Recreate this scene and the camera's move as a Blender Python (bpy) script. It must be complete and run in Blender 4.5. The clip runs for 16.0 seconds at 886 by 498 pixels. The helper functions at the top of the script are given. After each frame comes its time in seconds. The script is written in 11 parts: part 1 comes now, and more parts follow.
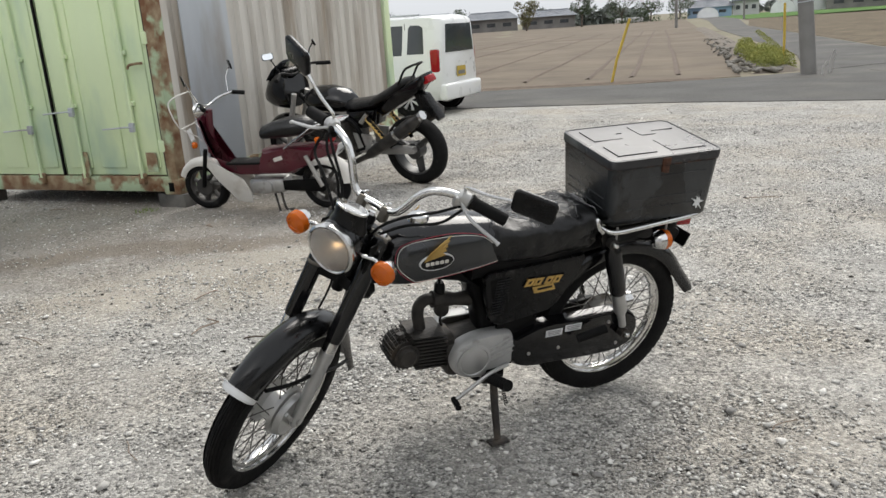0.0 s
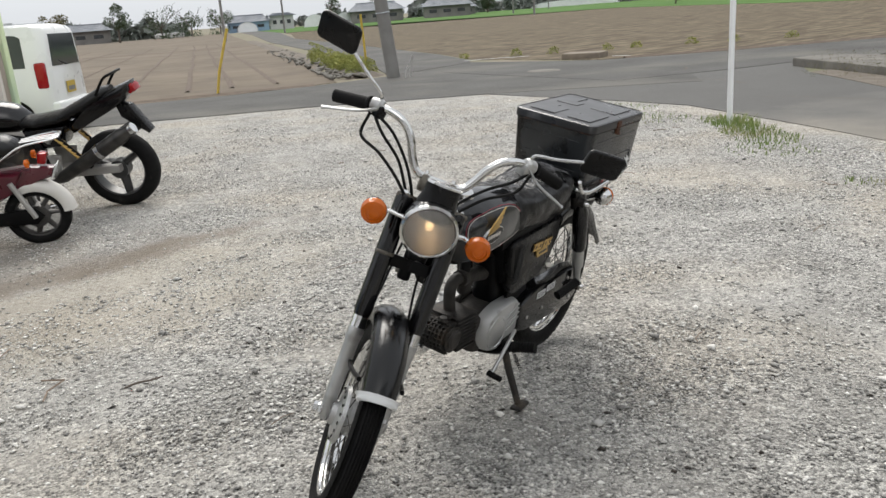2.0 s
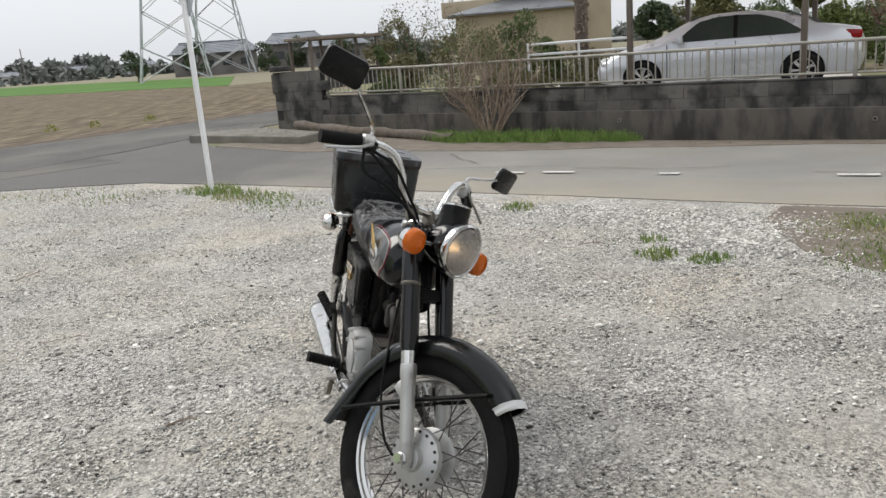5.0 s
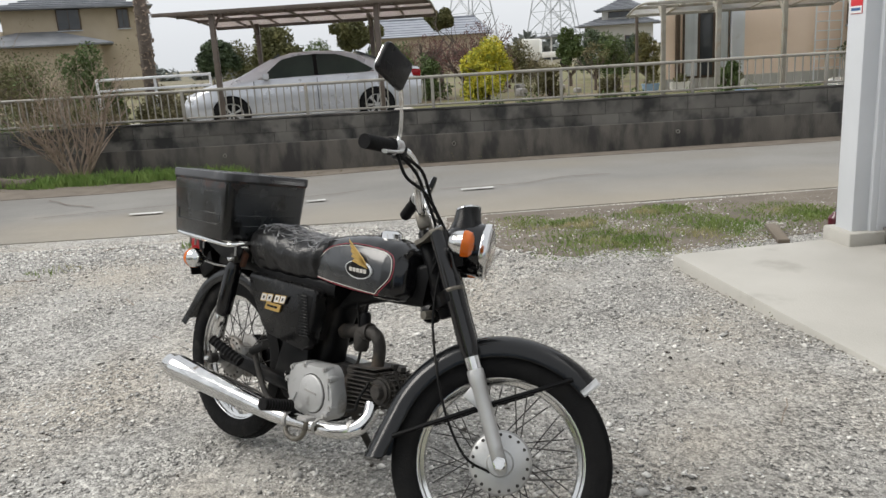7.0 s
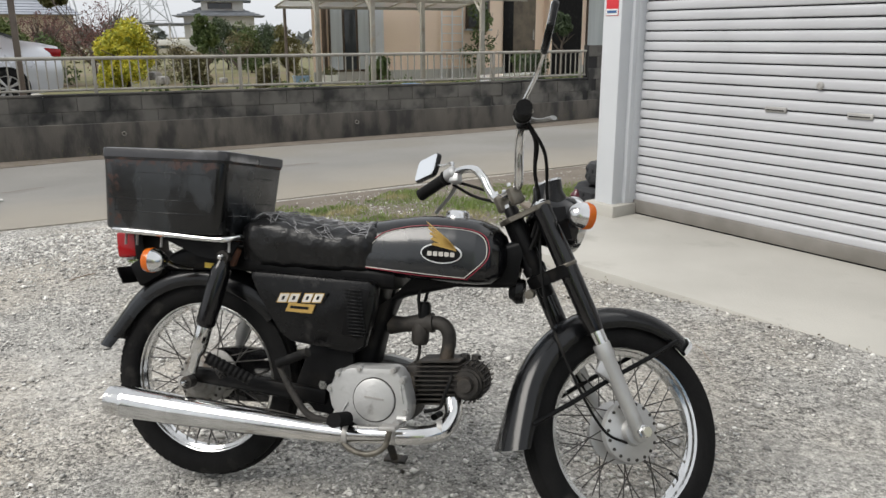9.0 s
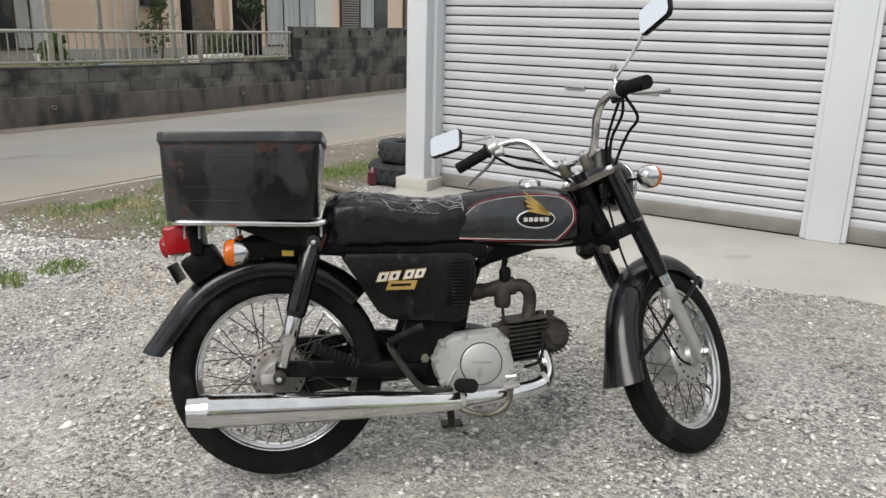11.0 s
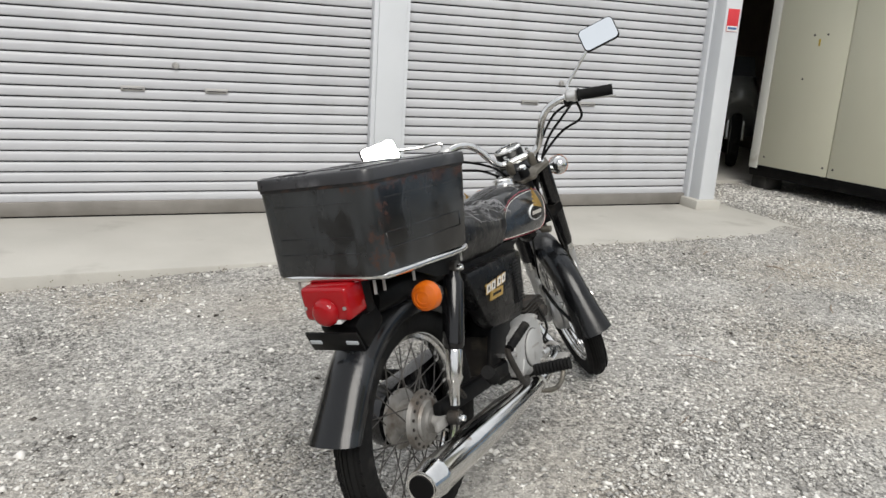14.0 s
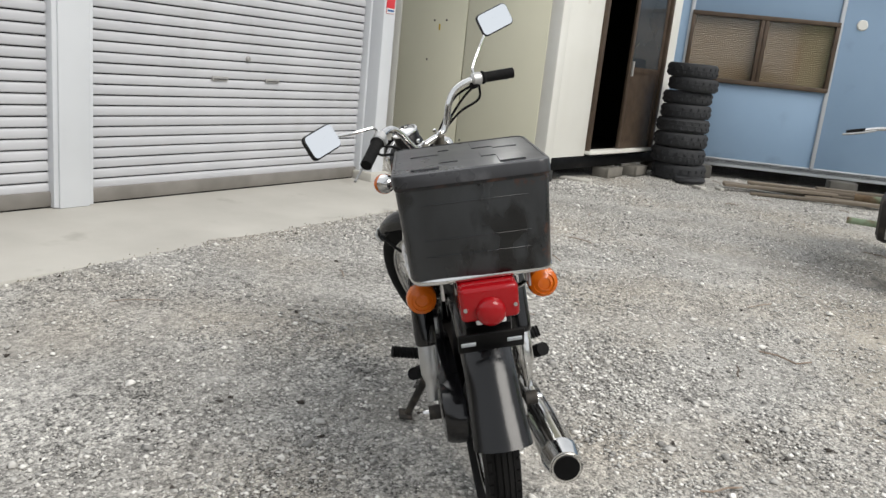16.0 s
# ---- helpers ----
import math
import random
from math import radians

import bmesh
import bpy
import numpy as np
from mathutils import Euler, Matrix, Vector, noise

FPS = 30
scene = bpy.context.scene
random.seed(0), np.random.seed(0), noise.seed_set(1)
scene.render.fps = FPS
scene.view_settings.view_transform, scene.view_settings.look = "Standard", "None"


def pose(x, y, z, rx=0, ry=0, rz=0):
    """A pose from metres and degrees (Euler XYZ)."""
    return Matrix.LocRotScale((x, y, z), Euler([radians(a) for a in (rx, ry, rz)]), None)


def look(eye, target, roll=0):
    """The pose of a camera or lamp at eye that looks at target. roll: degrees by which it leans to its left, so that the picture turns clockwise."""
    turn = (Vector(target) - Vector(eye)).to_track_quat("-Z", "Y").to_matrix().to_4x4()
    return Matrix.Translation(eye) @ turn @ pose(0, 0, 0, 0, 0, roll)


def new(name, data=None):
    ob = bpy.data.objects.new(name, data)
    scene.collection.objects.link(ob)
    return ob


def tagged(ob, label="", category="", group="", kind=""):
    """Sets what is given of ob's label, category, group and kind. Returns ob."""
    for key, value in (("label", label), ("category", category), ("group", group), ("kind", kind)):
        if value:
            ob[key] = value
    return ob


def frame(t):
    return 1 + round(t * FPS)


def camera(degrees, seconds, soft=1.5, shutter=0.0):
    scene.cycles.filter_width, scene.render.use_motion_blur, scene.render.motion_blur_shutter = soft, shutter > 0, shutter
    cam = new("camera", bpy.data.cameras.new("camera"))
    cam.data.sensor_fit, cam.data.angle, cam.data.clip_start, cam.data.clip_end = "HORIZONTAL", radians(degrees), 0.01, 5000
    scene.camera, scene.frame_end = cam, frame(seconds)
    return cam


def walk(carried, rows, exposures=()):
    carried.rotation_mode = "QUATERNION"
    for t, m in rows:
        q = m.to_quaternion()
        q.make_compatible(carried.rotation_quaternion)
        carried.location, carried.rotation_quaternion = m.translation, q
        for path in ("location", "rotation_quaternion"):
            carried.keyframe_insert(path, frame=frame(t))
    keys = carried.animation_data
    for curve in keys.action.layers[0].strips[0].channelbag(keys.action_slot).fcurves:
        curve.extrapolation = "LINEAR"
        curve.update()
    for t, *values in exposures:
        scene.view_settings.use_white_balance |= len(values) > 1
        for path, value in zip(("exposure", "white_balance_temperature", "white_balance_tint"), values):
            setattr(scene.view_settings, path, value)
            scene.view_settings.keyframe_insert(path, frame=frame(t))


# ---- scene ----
cam = camera(58.6, 16.0)
PATH = [
    (0, (0.62, 0.324, 1.254), (0.425, 2.241, 0.719), -4.1),
    (0.5, (0.297, 0.376, 1.257), (0.371, 2.299, 0.71), -4.4),
    (1, (-0.062, 0.343, 1.259), (0.284, 2.232, 0.702), -4.1),
    (1.5, (-0.367, 0.437, 1.228), (0.23, 2.26, 0.66), -4.2),
    (2, (-0.665, 0.562, 1.246), (0.166, 2.287, 0.668), -4.4),
    (2.5, (-0.99, 0.592, 1.247), (0.06, 2.192, 0.665), -4.8),
    (3, (-1.236, 0.698, 1.259), (0.025, 2.142, 0.688), -5.2),
    (3.5, (-1.452, 0.932, 1.274), (0.004, 2.191, 0.73), -5.4),
    (3.7, (-1.534, 1.012, 1.261), (-0.007, 2.19, 0.731), -5.2),
    (5.8, (-1.911, 2.222, 1.241), (0.023, 2.345, 0.746), -3.9),
    (6, (-1.942, 2.334, 1.254), (-0.003, 2.335, 0.761), -3.7),
    (6.5, (-1.843, 2.659, 1.216), (0.077, 2.369, 0.735), -3.5),
    (7, (-1.77, 2.963, 1.231), (0.091, 2.408, 0.755), -3.5),
    (7.5, (-1.672, 3.26, 1.241), (0.101, 2.471, 0.759), -3.0),
    (8, (-1.475, 3.472, 1.212), (0.185, 2.474, 0.713), -2.6),
    (8.5, (-1.234, 3.681, 1.224), (0.285, 2.487, 0.707), -1.6),
    (9, (-1.031, 3.927, 1.196), (0.323, 2.551, 0.675), -0.2),
    (11.3, (0.132, 4.637, 1.171), (0.527, 2.748, 0.645), 2.4),
    (11.5, (0.343, 4.644, 1.15), (0.556, 2.721, 0.644), 3.1),
    (12, (0.641, 4.678, 1.145), (0.561, 2.744, 0.639), 3.8),
    (12.5, (0.918, 4.716, 1.173), (0.547, 2.818, 0.662), 4.6),
    (13, (1.233, 4.598, 1.141), (0.608, 2.763, 0.647), 4.5),
    (13.5, (1.519, 4.477, 1.134), (0.664, 2.739, 0.638), 4.1),
    (14, (1.829, 4.406, 1.151), (0.755, 2.795, 0.651), 3.6),
    (14.5, (2.077, 4.156, 1.124), (0.779, 2.719, 0.624), 3.1),
    (15, (2.248, 3.945, 1.128), (0.748, 2.714, 0.642), 3.4),
    (15.5, (2.464, 3.741, 1.112), (0.791, 2.753, 0.638), 4.6),
    (16, (2.581, 3.447, 1.072), (0.777, 2.718, 0.605), 5.9),
]
walk(cam, [(t, look(eye, target, roll)) for t, eye, target, roll in PATH])

# ---- world and sun: bright overcast day ----
world = bpy.data.worlds.new("overcast_sky")
scene.world = world
world.use_nodes = True
wn, wl = world.node_tree.nodes, world.node_tree.links
wn.clear()
sky = wn.new("ShaderNodeTexSky")
sky.sky_type, sky.sun_disc = "NISHITA", False
sky.sun_elevation, sky.sun_rotation = radians(48), radians(200)
sky.air_density, sky.dust_density, sky.ozone_density = 1.0, 4.0, 1.0
soft_sky = wn.new("ShaderNodeHueSaturation")
soft_sky.inputs["Saturation"].default_value = 0.16
cloud = wn.new("ShaderNodeMixRGB")
cloud.inputs["Fac"].default_value = 0.62
cloud.inputs["Color2"].default_value = (8.55, 8.85, 9.25, 1)
bg = wn.new("ShaderNodeBackground")
bg.inputs["Strength"].default_value = 0.078
wout = wn.new("ShaderNodeOutputWorld")
wl.new(sky.outputs[0], soft_sky.inputs["Color"])
wl.new(soft_sky.outputs[0], cloud.inputs["Color1"])
wl.new(cloud.outputs[0], bg.inputs["Color"])
wl.new(bg.outputs[0], wout.inputs["Surface"])

sun = new("sun", bpy.data.lights.new("sun", "SUN"))
sun.data.energy, sun.data.angle, sun.data.color = 1.55, radians(35), (1.0, 0.96, 0.90)
sun.matrix_world = pose(0, 0, 20, 42, 0, 160)
scene.view_settings.exposure = 0.78

# ---- building tools ----
def gz(x, y):
    """Height of the ground: the lot falls gently towards the roads."""
    u = min(1.0, max(0.0, (y - 1) / 9))
    w = 1 - 0.6 * u * u * (3 - 2 * u)
    return -0.036 * min(11.0, max(0.0, x)) * w - 0.012 * min(12.0, max(0.0, y - 6))


def finish(ob, smooth):
    me = ob.data
    if smooth:
        me.polygons.foreach_set("use_smooth", [True] * len(me.polygons))
        me.set_sharp_from_angle(angle=radians(smooth))
    return ob


def part(name, bm, material, parent=None, label="", m=None, smooth=38):
    """One bmesh as one mesh object, a part of parent."""
    if m is not None:
        bmesh.ops.transform(bm, matrix=m, verts=bm.verts)
    bmesh.ops.recalc_face_normals(bm, faces=bm.faces)
    me = bpy.data.meshes.new(name)
    bm.to_mesh(me)
    bm.free()
    me.materials.append(material)
    ob = finish(new(name, me), smooth)
    if parent is not None:
        ob.parent = parent
    return tagged(ob, label)


def share(name, ob, m, parent):
    """Another object on the mesh of ob."""
    o = new(name, ob.data)
    o.parent = parent
    o.matrix_basis = m
    return o


def thing(name, label, category, m=None, group="", kind=""):
    ob = new(name)
    ob.empty_display_size = 0.1
    if m is not None:
        ob.matrix_basis = m
    return tagged(ob, label, category, group, kind)


def solid(name, bm, material, label, category, m=None, group="", kind="", smooth=38):
    """A thing of one mesh, with its own origin."""
    ob = part(name, bm, material, smooth=smooth)
    if m is not None:
        ob.matrix_basis = m
    return tagged(ob, label, category, group, kind)


def raw(name, verts, faces, material, parent=None, smooth=0):
    me = bpy.data.meshes.new(name)
    me.from_pydata(verts, [], faces)
    me.materials.append(material)
    me.validate()
    ob = finish(new(name, me), smooth)
    if parent is not None:
        ob.parent = parent
    return ob


def box(bm, size, at=(0, 0, 0), rot=(0, 0, 0), bevel=0.0, seg=2):
    got = bmesh.ops.create_cube(bm, size=1.0)["verts"]
    bmesh.ops.scale(bm, vec=size, verts=got)
    if bevel:
        edges = list({e for v in got for e in v.link_edges})
        got = bmesh.ops.bevel(bm, geom=edges, offset=bevel, segments=seg, affect="EDGES", profile=0.5)["verts"]
    bmesh.ops.transform(bm, matrix=pose(*at, *rot), verts=got)
    return bm


def Box(size, at=(0, 0, 0), rot=(0, 0, 0), bevel=0.0, seg=2):
    return box(bmesh.new(), size, at, rot, bevel, seg)


def smooth_line(pts, k=6):
    """A Catmull-Rom curve through pts."""
    p = [Vector(q) for q in pts]
    p = [2 * p[0] - p[1]] + p + [2 * p[-1] - p[-2]]
    out = []
    for i in range(1, len(p) - 2):
        a, b, c, d = p[i - 1 : i + 3]
        for j in range(k):
            t = j / k
            out.append(0.5 * (2 * b + (c - a) * t + (2 * a - 5 * b + 4 * c - d) * t * t + (3 * b - a - 3 * c + d) * t ** 3))
    return out + [p[-2]]


def skin(bm, rings, caps=True, loop=False):
    made = [[bm.verts.new(v) for v in r] for r in rings]
    n = len(made[0])
    pairs = list(zip(made, made[1:])) + ([(made[-1], made[0])] if loop else [])
    for a, b in pairs:
        for i in range(n):
            bm.faces.new((a[i], a[(i + 1) % n], b[(i + 1) % n], b[i]))
    if caps and not loop:
        bm.faces.new(made[0][::-1])
        bm.faces.new(made[-1])
    return bm


def tube(bm, pts, r, n=10, caps=True, loop=False, flat=1.0):
    """A round bar along pts; r may be one radius for each point."""
    p = [Vector(q) for q in pts]
    rad = r if isinstance(r, (list, tuple)) else [r] * len(p)
    last = None
    rings = []
    for i, q in enumerate(p):
        if loop:
            d = p[(i + 1) % len(p)] - p[i - 1]
        else:
            d = p[min(i + 1, len(p) - 1)] - p[max(i - 1, 0)]
        d.normalize()
        if last is None:
            side = d.orthogonal().normalized()
            if abs(d.z) < 0.9:
                side = d.cross(Vector((0, 0, 1))).normalized()
        else:
            side = (last - d * last.dot(d)).normalized()
        last = side
        up = d.cross(side)
        rings.append([q + (side * math.cos(a) + up * math.sin(a) * flat) * rad[i] for a in (2 * math.pi * k / n for k in range(n))])
    return skin(bm, rings, caps, loop)


def Tube(pts, r, n=10, caps=True, loop=False, flat=1.0):
    return tube(bmesh.new(), pts, r, n, caps, loop, flat)


AXIS = {"x": pose(0, 0, 0, 0, 90, 0), "y": pose(0, 0, 0, -90, 0, 0), "z": Matrix()}


def lathe(bm, prof, at=(0, 0, 0), axis="z", n=24, close=False):
    """Turns a profile of (radius, height) round an axis."""
    m = Matrix.Translation(at) @ (AXIS[axis] if isinstance(axis, str) else axis)
    rings = [[m @ Vector((max(r, 1e-4) * math.cos(a), max(r, 1e-4) * math.sin(a), h)) for a in (2 * math.pi * k / n for k in range(n))] for r, h in prof]
    return skin(bm, rings, not close, close)


def Lathe(prof, at=(0, 0, 0), axis="z", n=24, close=False):
    return lathe(bmesh.new(), prof, at, axis, n, close)


def slab(bm, outline, z0, z1, m=None, bevel=0.0):
    """A flat outline (x, y) given a thickness from z0 to z1."""
    m = m or Matrix()
    a = [bm.verts.new(m @ Vector((x, y, z0))) for x, y in outline]
    b = [bm.verts.new(m @ Vector((x, y, z1))) for x, y in outline]
    n = len(a)
    fs = [bm.faces.new(a[::-1]), bm.faces.new(b)]
    for i in range(n):
        fs.append(bm.faces.new((a[i], a[(i + 1) % n], b[(i + 1) % n], b[i])))
    if bevel:
        edges = [e for e in set(fs[1].edges) | set(fs[0].edges)]
        bmesh.ops.bevel(bm, geom=edges, offset=bevel, segments=2, affect="EDGES", profile=0.5)
    return bm


def Slab(outline, z0, z1, m=None, bevel=0.0):
    return slab(bmesh.new(), outline, z0, z1, m, bevel)


UPRIGHT = pose(0, 0, 0, 90, 0, 0)  # takes an outline (x, y) to (x, z), thickness along -y


def rounded(w, h, r, k=4, cx=0.0, cy=0.0):
    """A rounded rectangle."""
    out = []
    for sx, sy, a0 in ((1, 1, 0), (-1, 1, 90), (-1, -1, 180), (1, -1, 270)):
        for i in range(k + 1):
            a = radians(a0 + 90 * i / k)
            out.append((cx + sx * (w / 2 - r) + r * math.cos(a), cy + sy * (h / 2 - r) + r * math.sin(a)))
    return out


def sheet(name, poly, dz, material, label, category, step=2.0, kind="structure"):
    """A surface laid on the ground over a flat outline."""
    bm = bmesh.new()
    f = bm.faces.new([bm.verts.new((x, y, 0)) for x, y in poly])
    bmesh.ops.triangulate(bm, faces=[f])
    for _ in range(7):
        far = [e for e in bm.edges if e.calc_length() > max(step, 0.06 * min(v.co.length for v in e.verts))]
        if not far:
            break
        bmesh.ops.subdivide_edges(bm, edges=far, cuts=1)
        bmesh.ops.triangulate(bm, faces=[f for f in bm.faces if len(f.verts) > 3])
    for v in bm.verts:
        v.co.z = gz(v.co.x, v.co.y) + dz
    rim = bmesh.ops.extrude_edge_only(bm, edges=[e for e in bm.edges if e.is_boundary])["geom"]
    for v in rim:
        if isinstance(v, bmesh.types.BMVert):
            v.co.z -= 0.08
    return tagged(part(name, bm, material, smooth=60), label, category, kind=kind)


def leaf_cloud(name, seeds, count, size, material, parent=None, flat=0.3, seed=1):
    """Many small leaves round seed points (x, y, z, radius)."""
    rng = np.random.default_rng(seed)
    s = np.array(seeds)
    pick = rng.choice(len(s), count, p=s[:, 3] ** 2 / (s[:, 3] ** 2).sum())
    d = rng.normal(size=(count, 3))
    d /= np.linalg.norm(d, axis=1)[:, None]
    c = s[pick, :3] + d * (s[pick, 3] * rng.uniform(0.35, 1.0, count) ** 0.6)[:, None]
    a = rng.normal(size=(count, 3))
    a /= np.linalg.norm(a, axis=1)[:, None]
    b = np.cross(a, rng.normal(size=(count, 3)))
    b /= np.linalg.norm(b, axis=1)[:, None]
    sz = size * rng.uniform(0.5, 1.3, count)[:, None]
    v = np.stack([c - a * sz, c + b * sz * 0.45, c + a * sz, c - b * sz * 0.45], 1).reshape(-1, 3)
    f = np.arange(count * 4).reshape(-1, 4)
    return raw(name, v.tolist(), f.tolist(), material, parent)


def mat(name, c1, c2=None, scale=8.0, rough=0.6, metal=0.0, bump=0.0, bscale=None, c3=None, s3=2.0, t3=(0.5, 0.65), stretch=(1, 1, 1),
        rrange=0.12, vary=0.0, coat=0.0, spec=0.5, detail=6.0, world_space=False):
    """A surface of two mixed tones, stains of a third, uneven gloss and fine relief, at real size."""
    m = bpy.data.materials.new(name)
    m.use_nodes = True
    nt, ln = m.node_tree.nodes, m.node_tree.links
    bsdf = nt["Principled BSDF"]
    bsdf.inputs["Metallic"].default_value = metal
    bsdf.inputs["Coat Weight"].default_value = coat
    bsdf.inputs["Coat Roughness"].default_value = 0.08
    bsdf.inputs["Specular IOR Level"].default_value = spec
    c2 = c2 or tuple(v * 0.75 for v in c1)
    co = nt.new("ShaderNodeTexCoord")
    mp = nt.new("ShaderNodeMapping")
    mp.inputs["Scale"].default_value = stretch
    ln.new(nt.new("ShaderNodeNewGeometry").outputs["Position"] if world_space else co.outputs["Object"], mp.inputs["Vector"])

    def noise_tex(s, d=6.0):
        n = nt.new("ShaderNodeTexNoise")
        n.inputs["Scale"].default_value, n.inputs["Detail"].default_value = s, d
        ln.new(mp.outputs[0], n.inputs["Vector"])
        return n

    n1 = noise_tex(scale, detail)
    ramp = nt.new("ShaderNodeValToRGB")
    ramp.color_ramp.elements[0].position, ramp.color_ramp.elements[1].position = 0.35, 0.68
    ramp.color_ramp.elements[0].color, ramp.color_ramp.elements[1].color = (*c1, 1), (*c2, 1)
    ln.new(n1.outputs["Fac"], ramp.inputs[0])
    col = ramp.outputs[0]
    if c3:
        n3 = noise_tex(s3, 8.0)
        r3 = nt.new("ShaderNodeValToRGB")
        r3.color_ramp.elements[0].position, r3.color_ramp.elements[1].position = t3
        mx = nt.new("ShaderNodeMixRGB")
        mx.inputs["Color2"].default_value = (*c3, 1)
        ln.new(n3.outputs["Fac"], r3.inputs[0])
        ln.new(r3.outputs[0], mx.inputs["Fac"])
        ln.new(col, mx.inputs["Color1"])
        col = mx.outputs[0]
    if vary:
        oi = nt.new("ShaderNodeObjectInfo")
        mr = nt.new("ShaderNodeMapRange")
        mr.inputs["To Min"].default_value, mr.inputs["To Max"].default_value = 1 - vary, 1 + vary
        hs = nt.new("ShaderNodeHueSaturation")
        ln.new(oi.outputs["Random"], mr.inputs["Value"])
        ln.new(mr.outputs[0], hs.inputs["Value"])
        ln.new(col, hs.inputs["Color"])
        col = hs.outputs[0]
    ln.new(col, bsdf.inputs["Base Color"])
    rr = nt.new("ShaderNodeMapRange")
    rr.inputs["To Min"].default_value, rr.inputs["To Max"].default_value = max(0.02, rough - rrange), min(1, rough + rrange)
    nr = noise_tex(scale * 1.7, 4.0)
    ln.new(nr.outputs["Fac"], rr.inputs["Value"])
    ln.new(rr.outputs[0], bsdf.inputs["Roughness"])
    if bump:
        nb = noise_tex(bscale or scale * 6, 5.0)
        bp = nt.new("ShaderNodeBump")
        bp.inputs["Strength"].default_value = bump
        bp.inputs["Distance"].default_value = 0.01
        ln.new(nb.outputs["Fac"], bp.inputs["Height"])
        ln.new(bp.outputs[0], bsdf.inputs["Normal"])
    return m


def glass(name, color, rough=0.05, trans=1.0, glow=None):
    m = mat(name, color, color, rough=rough, rrange=0.02)
    b = m.node_tree.nodes["Principled BSDF"]
    b.inputs["Transmission Weight"].default_value = trans
    b.inputs["IOR"].default_value = 1.45
    if glow:
        b.inputs["Emission Color"].default_value = (*glow[0], 1)
        b.inputs["Emission Strength"].default_value = glow[1]
    return m


def gravel_mat():
    """Crushed stone trodden into grey dust: fine grit, smooth dusty patches, brown damp earth before the container."""
    m = mat("gravel", (0.355, 0.345, 0.322), (0.265, 0.256, 0.236), scale=2.2, rough=0.93, rrange=0.05, c3=(0.335, 0.308, 0.265), s3=0.9, t3=(0.45, 0.66))
    nt, ln = m.node_tree.nodes, m.node_tree.links
    bsdf = nt["Principled BSDF"]
    base = bsdf.inputs["Base Color"].links[0].from_socket
    co = nt["Texture Coordinate"]

    def math_node(op, a, b):
        n = nt.new("ShaderNodeMath")
        n.operation = op
        for k, v in enumerate((a, b)):
            if isinstance(v, float):
                n.inputs[k].default_value = v
            else:
                ln.new(v, n.inputs[k])
        return n.outputs[0]

    def ranged(v, a, b, c, d):
        n = nt.new("ShaderNodeMapRange")
        n.inputs["From Min"].default_value, n.inputs["From Max"].default_value = a, b
        n.inputs["To Min"].default_value, n.inputs["To Max"].default_value = c, d
        ln.new(v, n.inputs["Value"])
        return n.outputs[0]

    def noise_fac(s, d, r=0.5):
        n = nt.new("ShaderNodeTexNoise")
        n.inputs["Scale"].default_value, n.inputs["Detail"].default_value, n.inputs["Roughness"].default_value = s, d, r
        ln.new(co.outputs["Object"], n.inputs["Vector"])
        return n.outputs["Fac"]

    def grains(s):
        v = nt.new("ShaderNodeTexVoronoi")
        v.inputs["Scale"].default_value = s
        ln.new(co.outputs["Object"], v.inputs["Vector"])
        c = nt.new("ShaderNodeSeparateColor")
        ln.new(v.outputs["Color"], c.inputs[0])
        return v.outputs["Distance"], c.outputs[0]

    d0, g0 = grains(46.0)
    d1, g1 = grains(105.0)
    d2, g2 = grains(240.0)
    # where the stone lies open and where dust covers it
    open_stone = ranged(noise_fac(1.3, 8.0, 0.62), 0.38, 0.60, 0.40, 1.0)
    tone = math_node("ADD", math_node("MULTIPLY", g0, 0.20), math_node("ADD", math_node("MULTIPLY", g1, 0.45), math_node("MULTIPLY", g2, 0.35)))
    spread = math_node("MULTIPLY", math_node("SUBTRACT", tone, 0.5), open_stone)
    value = math_node("ADD", 1.08, math_node("MULTIPLY", spread, 3.0))
    value = math_node("MULTIPLY", value, ranged(noise_fac(34.0, 6.0, 0.75), 0.3, 0.7, 0.66, 1.34))
    value = math_node("MULTIPLY", value, ranged(noise_fac(6.5, 7.0, 0.7), 0.3, 0.7, 0.88, 1.14))
    hs = nt.new("ShaderNodeHueSaturation")
    ln.new(base, hs.inputs["Color"])
    ln.new(value, hs.inputs["Value"])
    # damp brown earth, drawn out in bands, before the container
    far = nt.new("ShaderNodeVectorMath")
    far.operation, far.inputs[1].default_value = "DISTANCE", (-2.5, 5.7, 0.0)
    ln.new(co.outputs["Object"], far.inputs[0])
    wob = math_node("ADD", math_node("MULTIPLY", noise_fac(0.75, 8.0, 0.62), 4.6), far.outputs["Value"])
    wet = ranged(wob, 3.4, 4.7, 0.55, 0.0)
    mw = nt.new("ShaderNodeMixRGB")
    mw.inputs["Color2"].default_value = (0.17, 0.142, 0.112, 1)
    ln.new(wet, mw.inputs["Fac"])
    ln.new(hs.outputs[0], mw.inputs["Color1"])
    ground_col = mw.outputs[0]
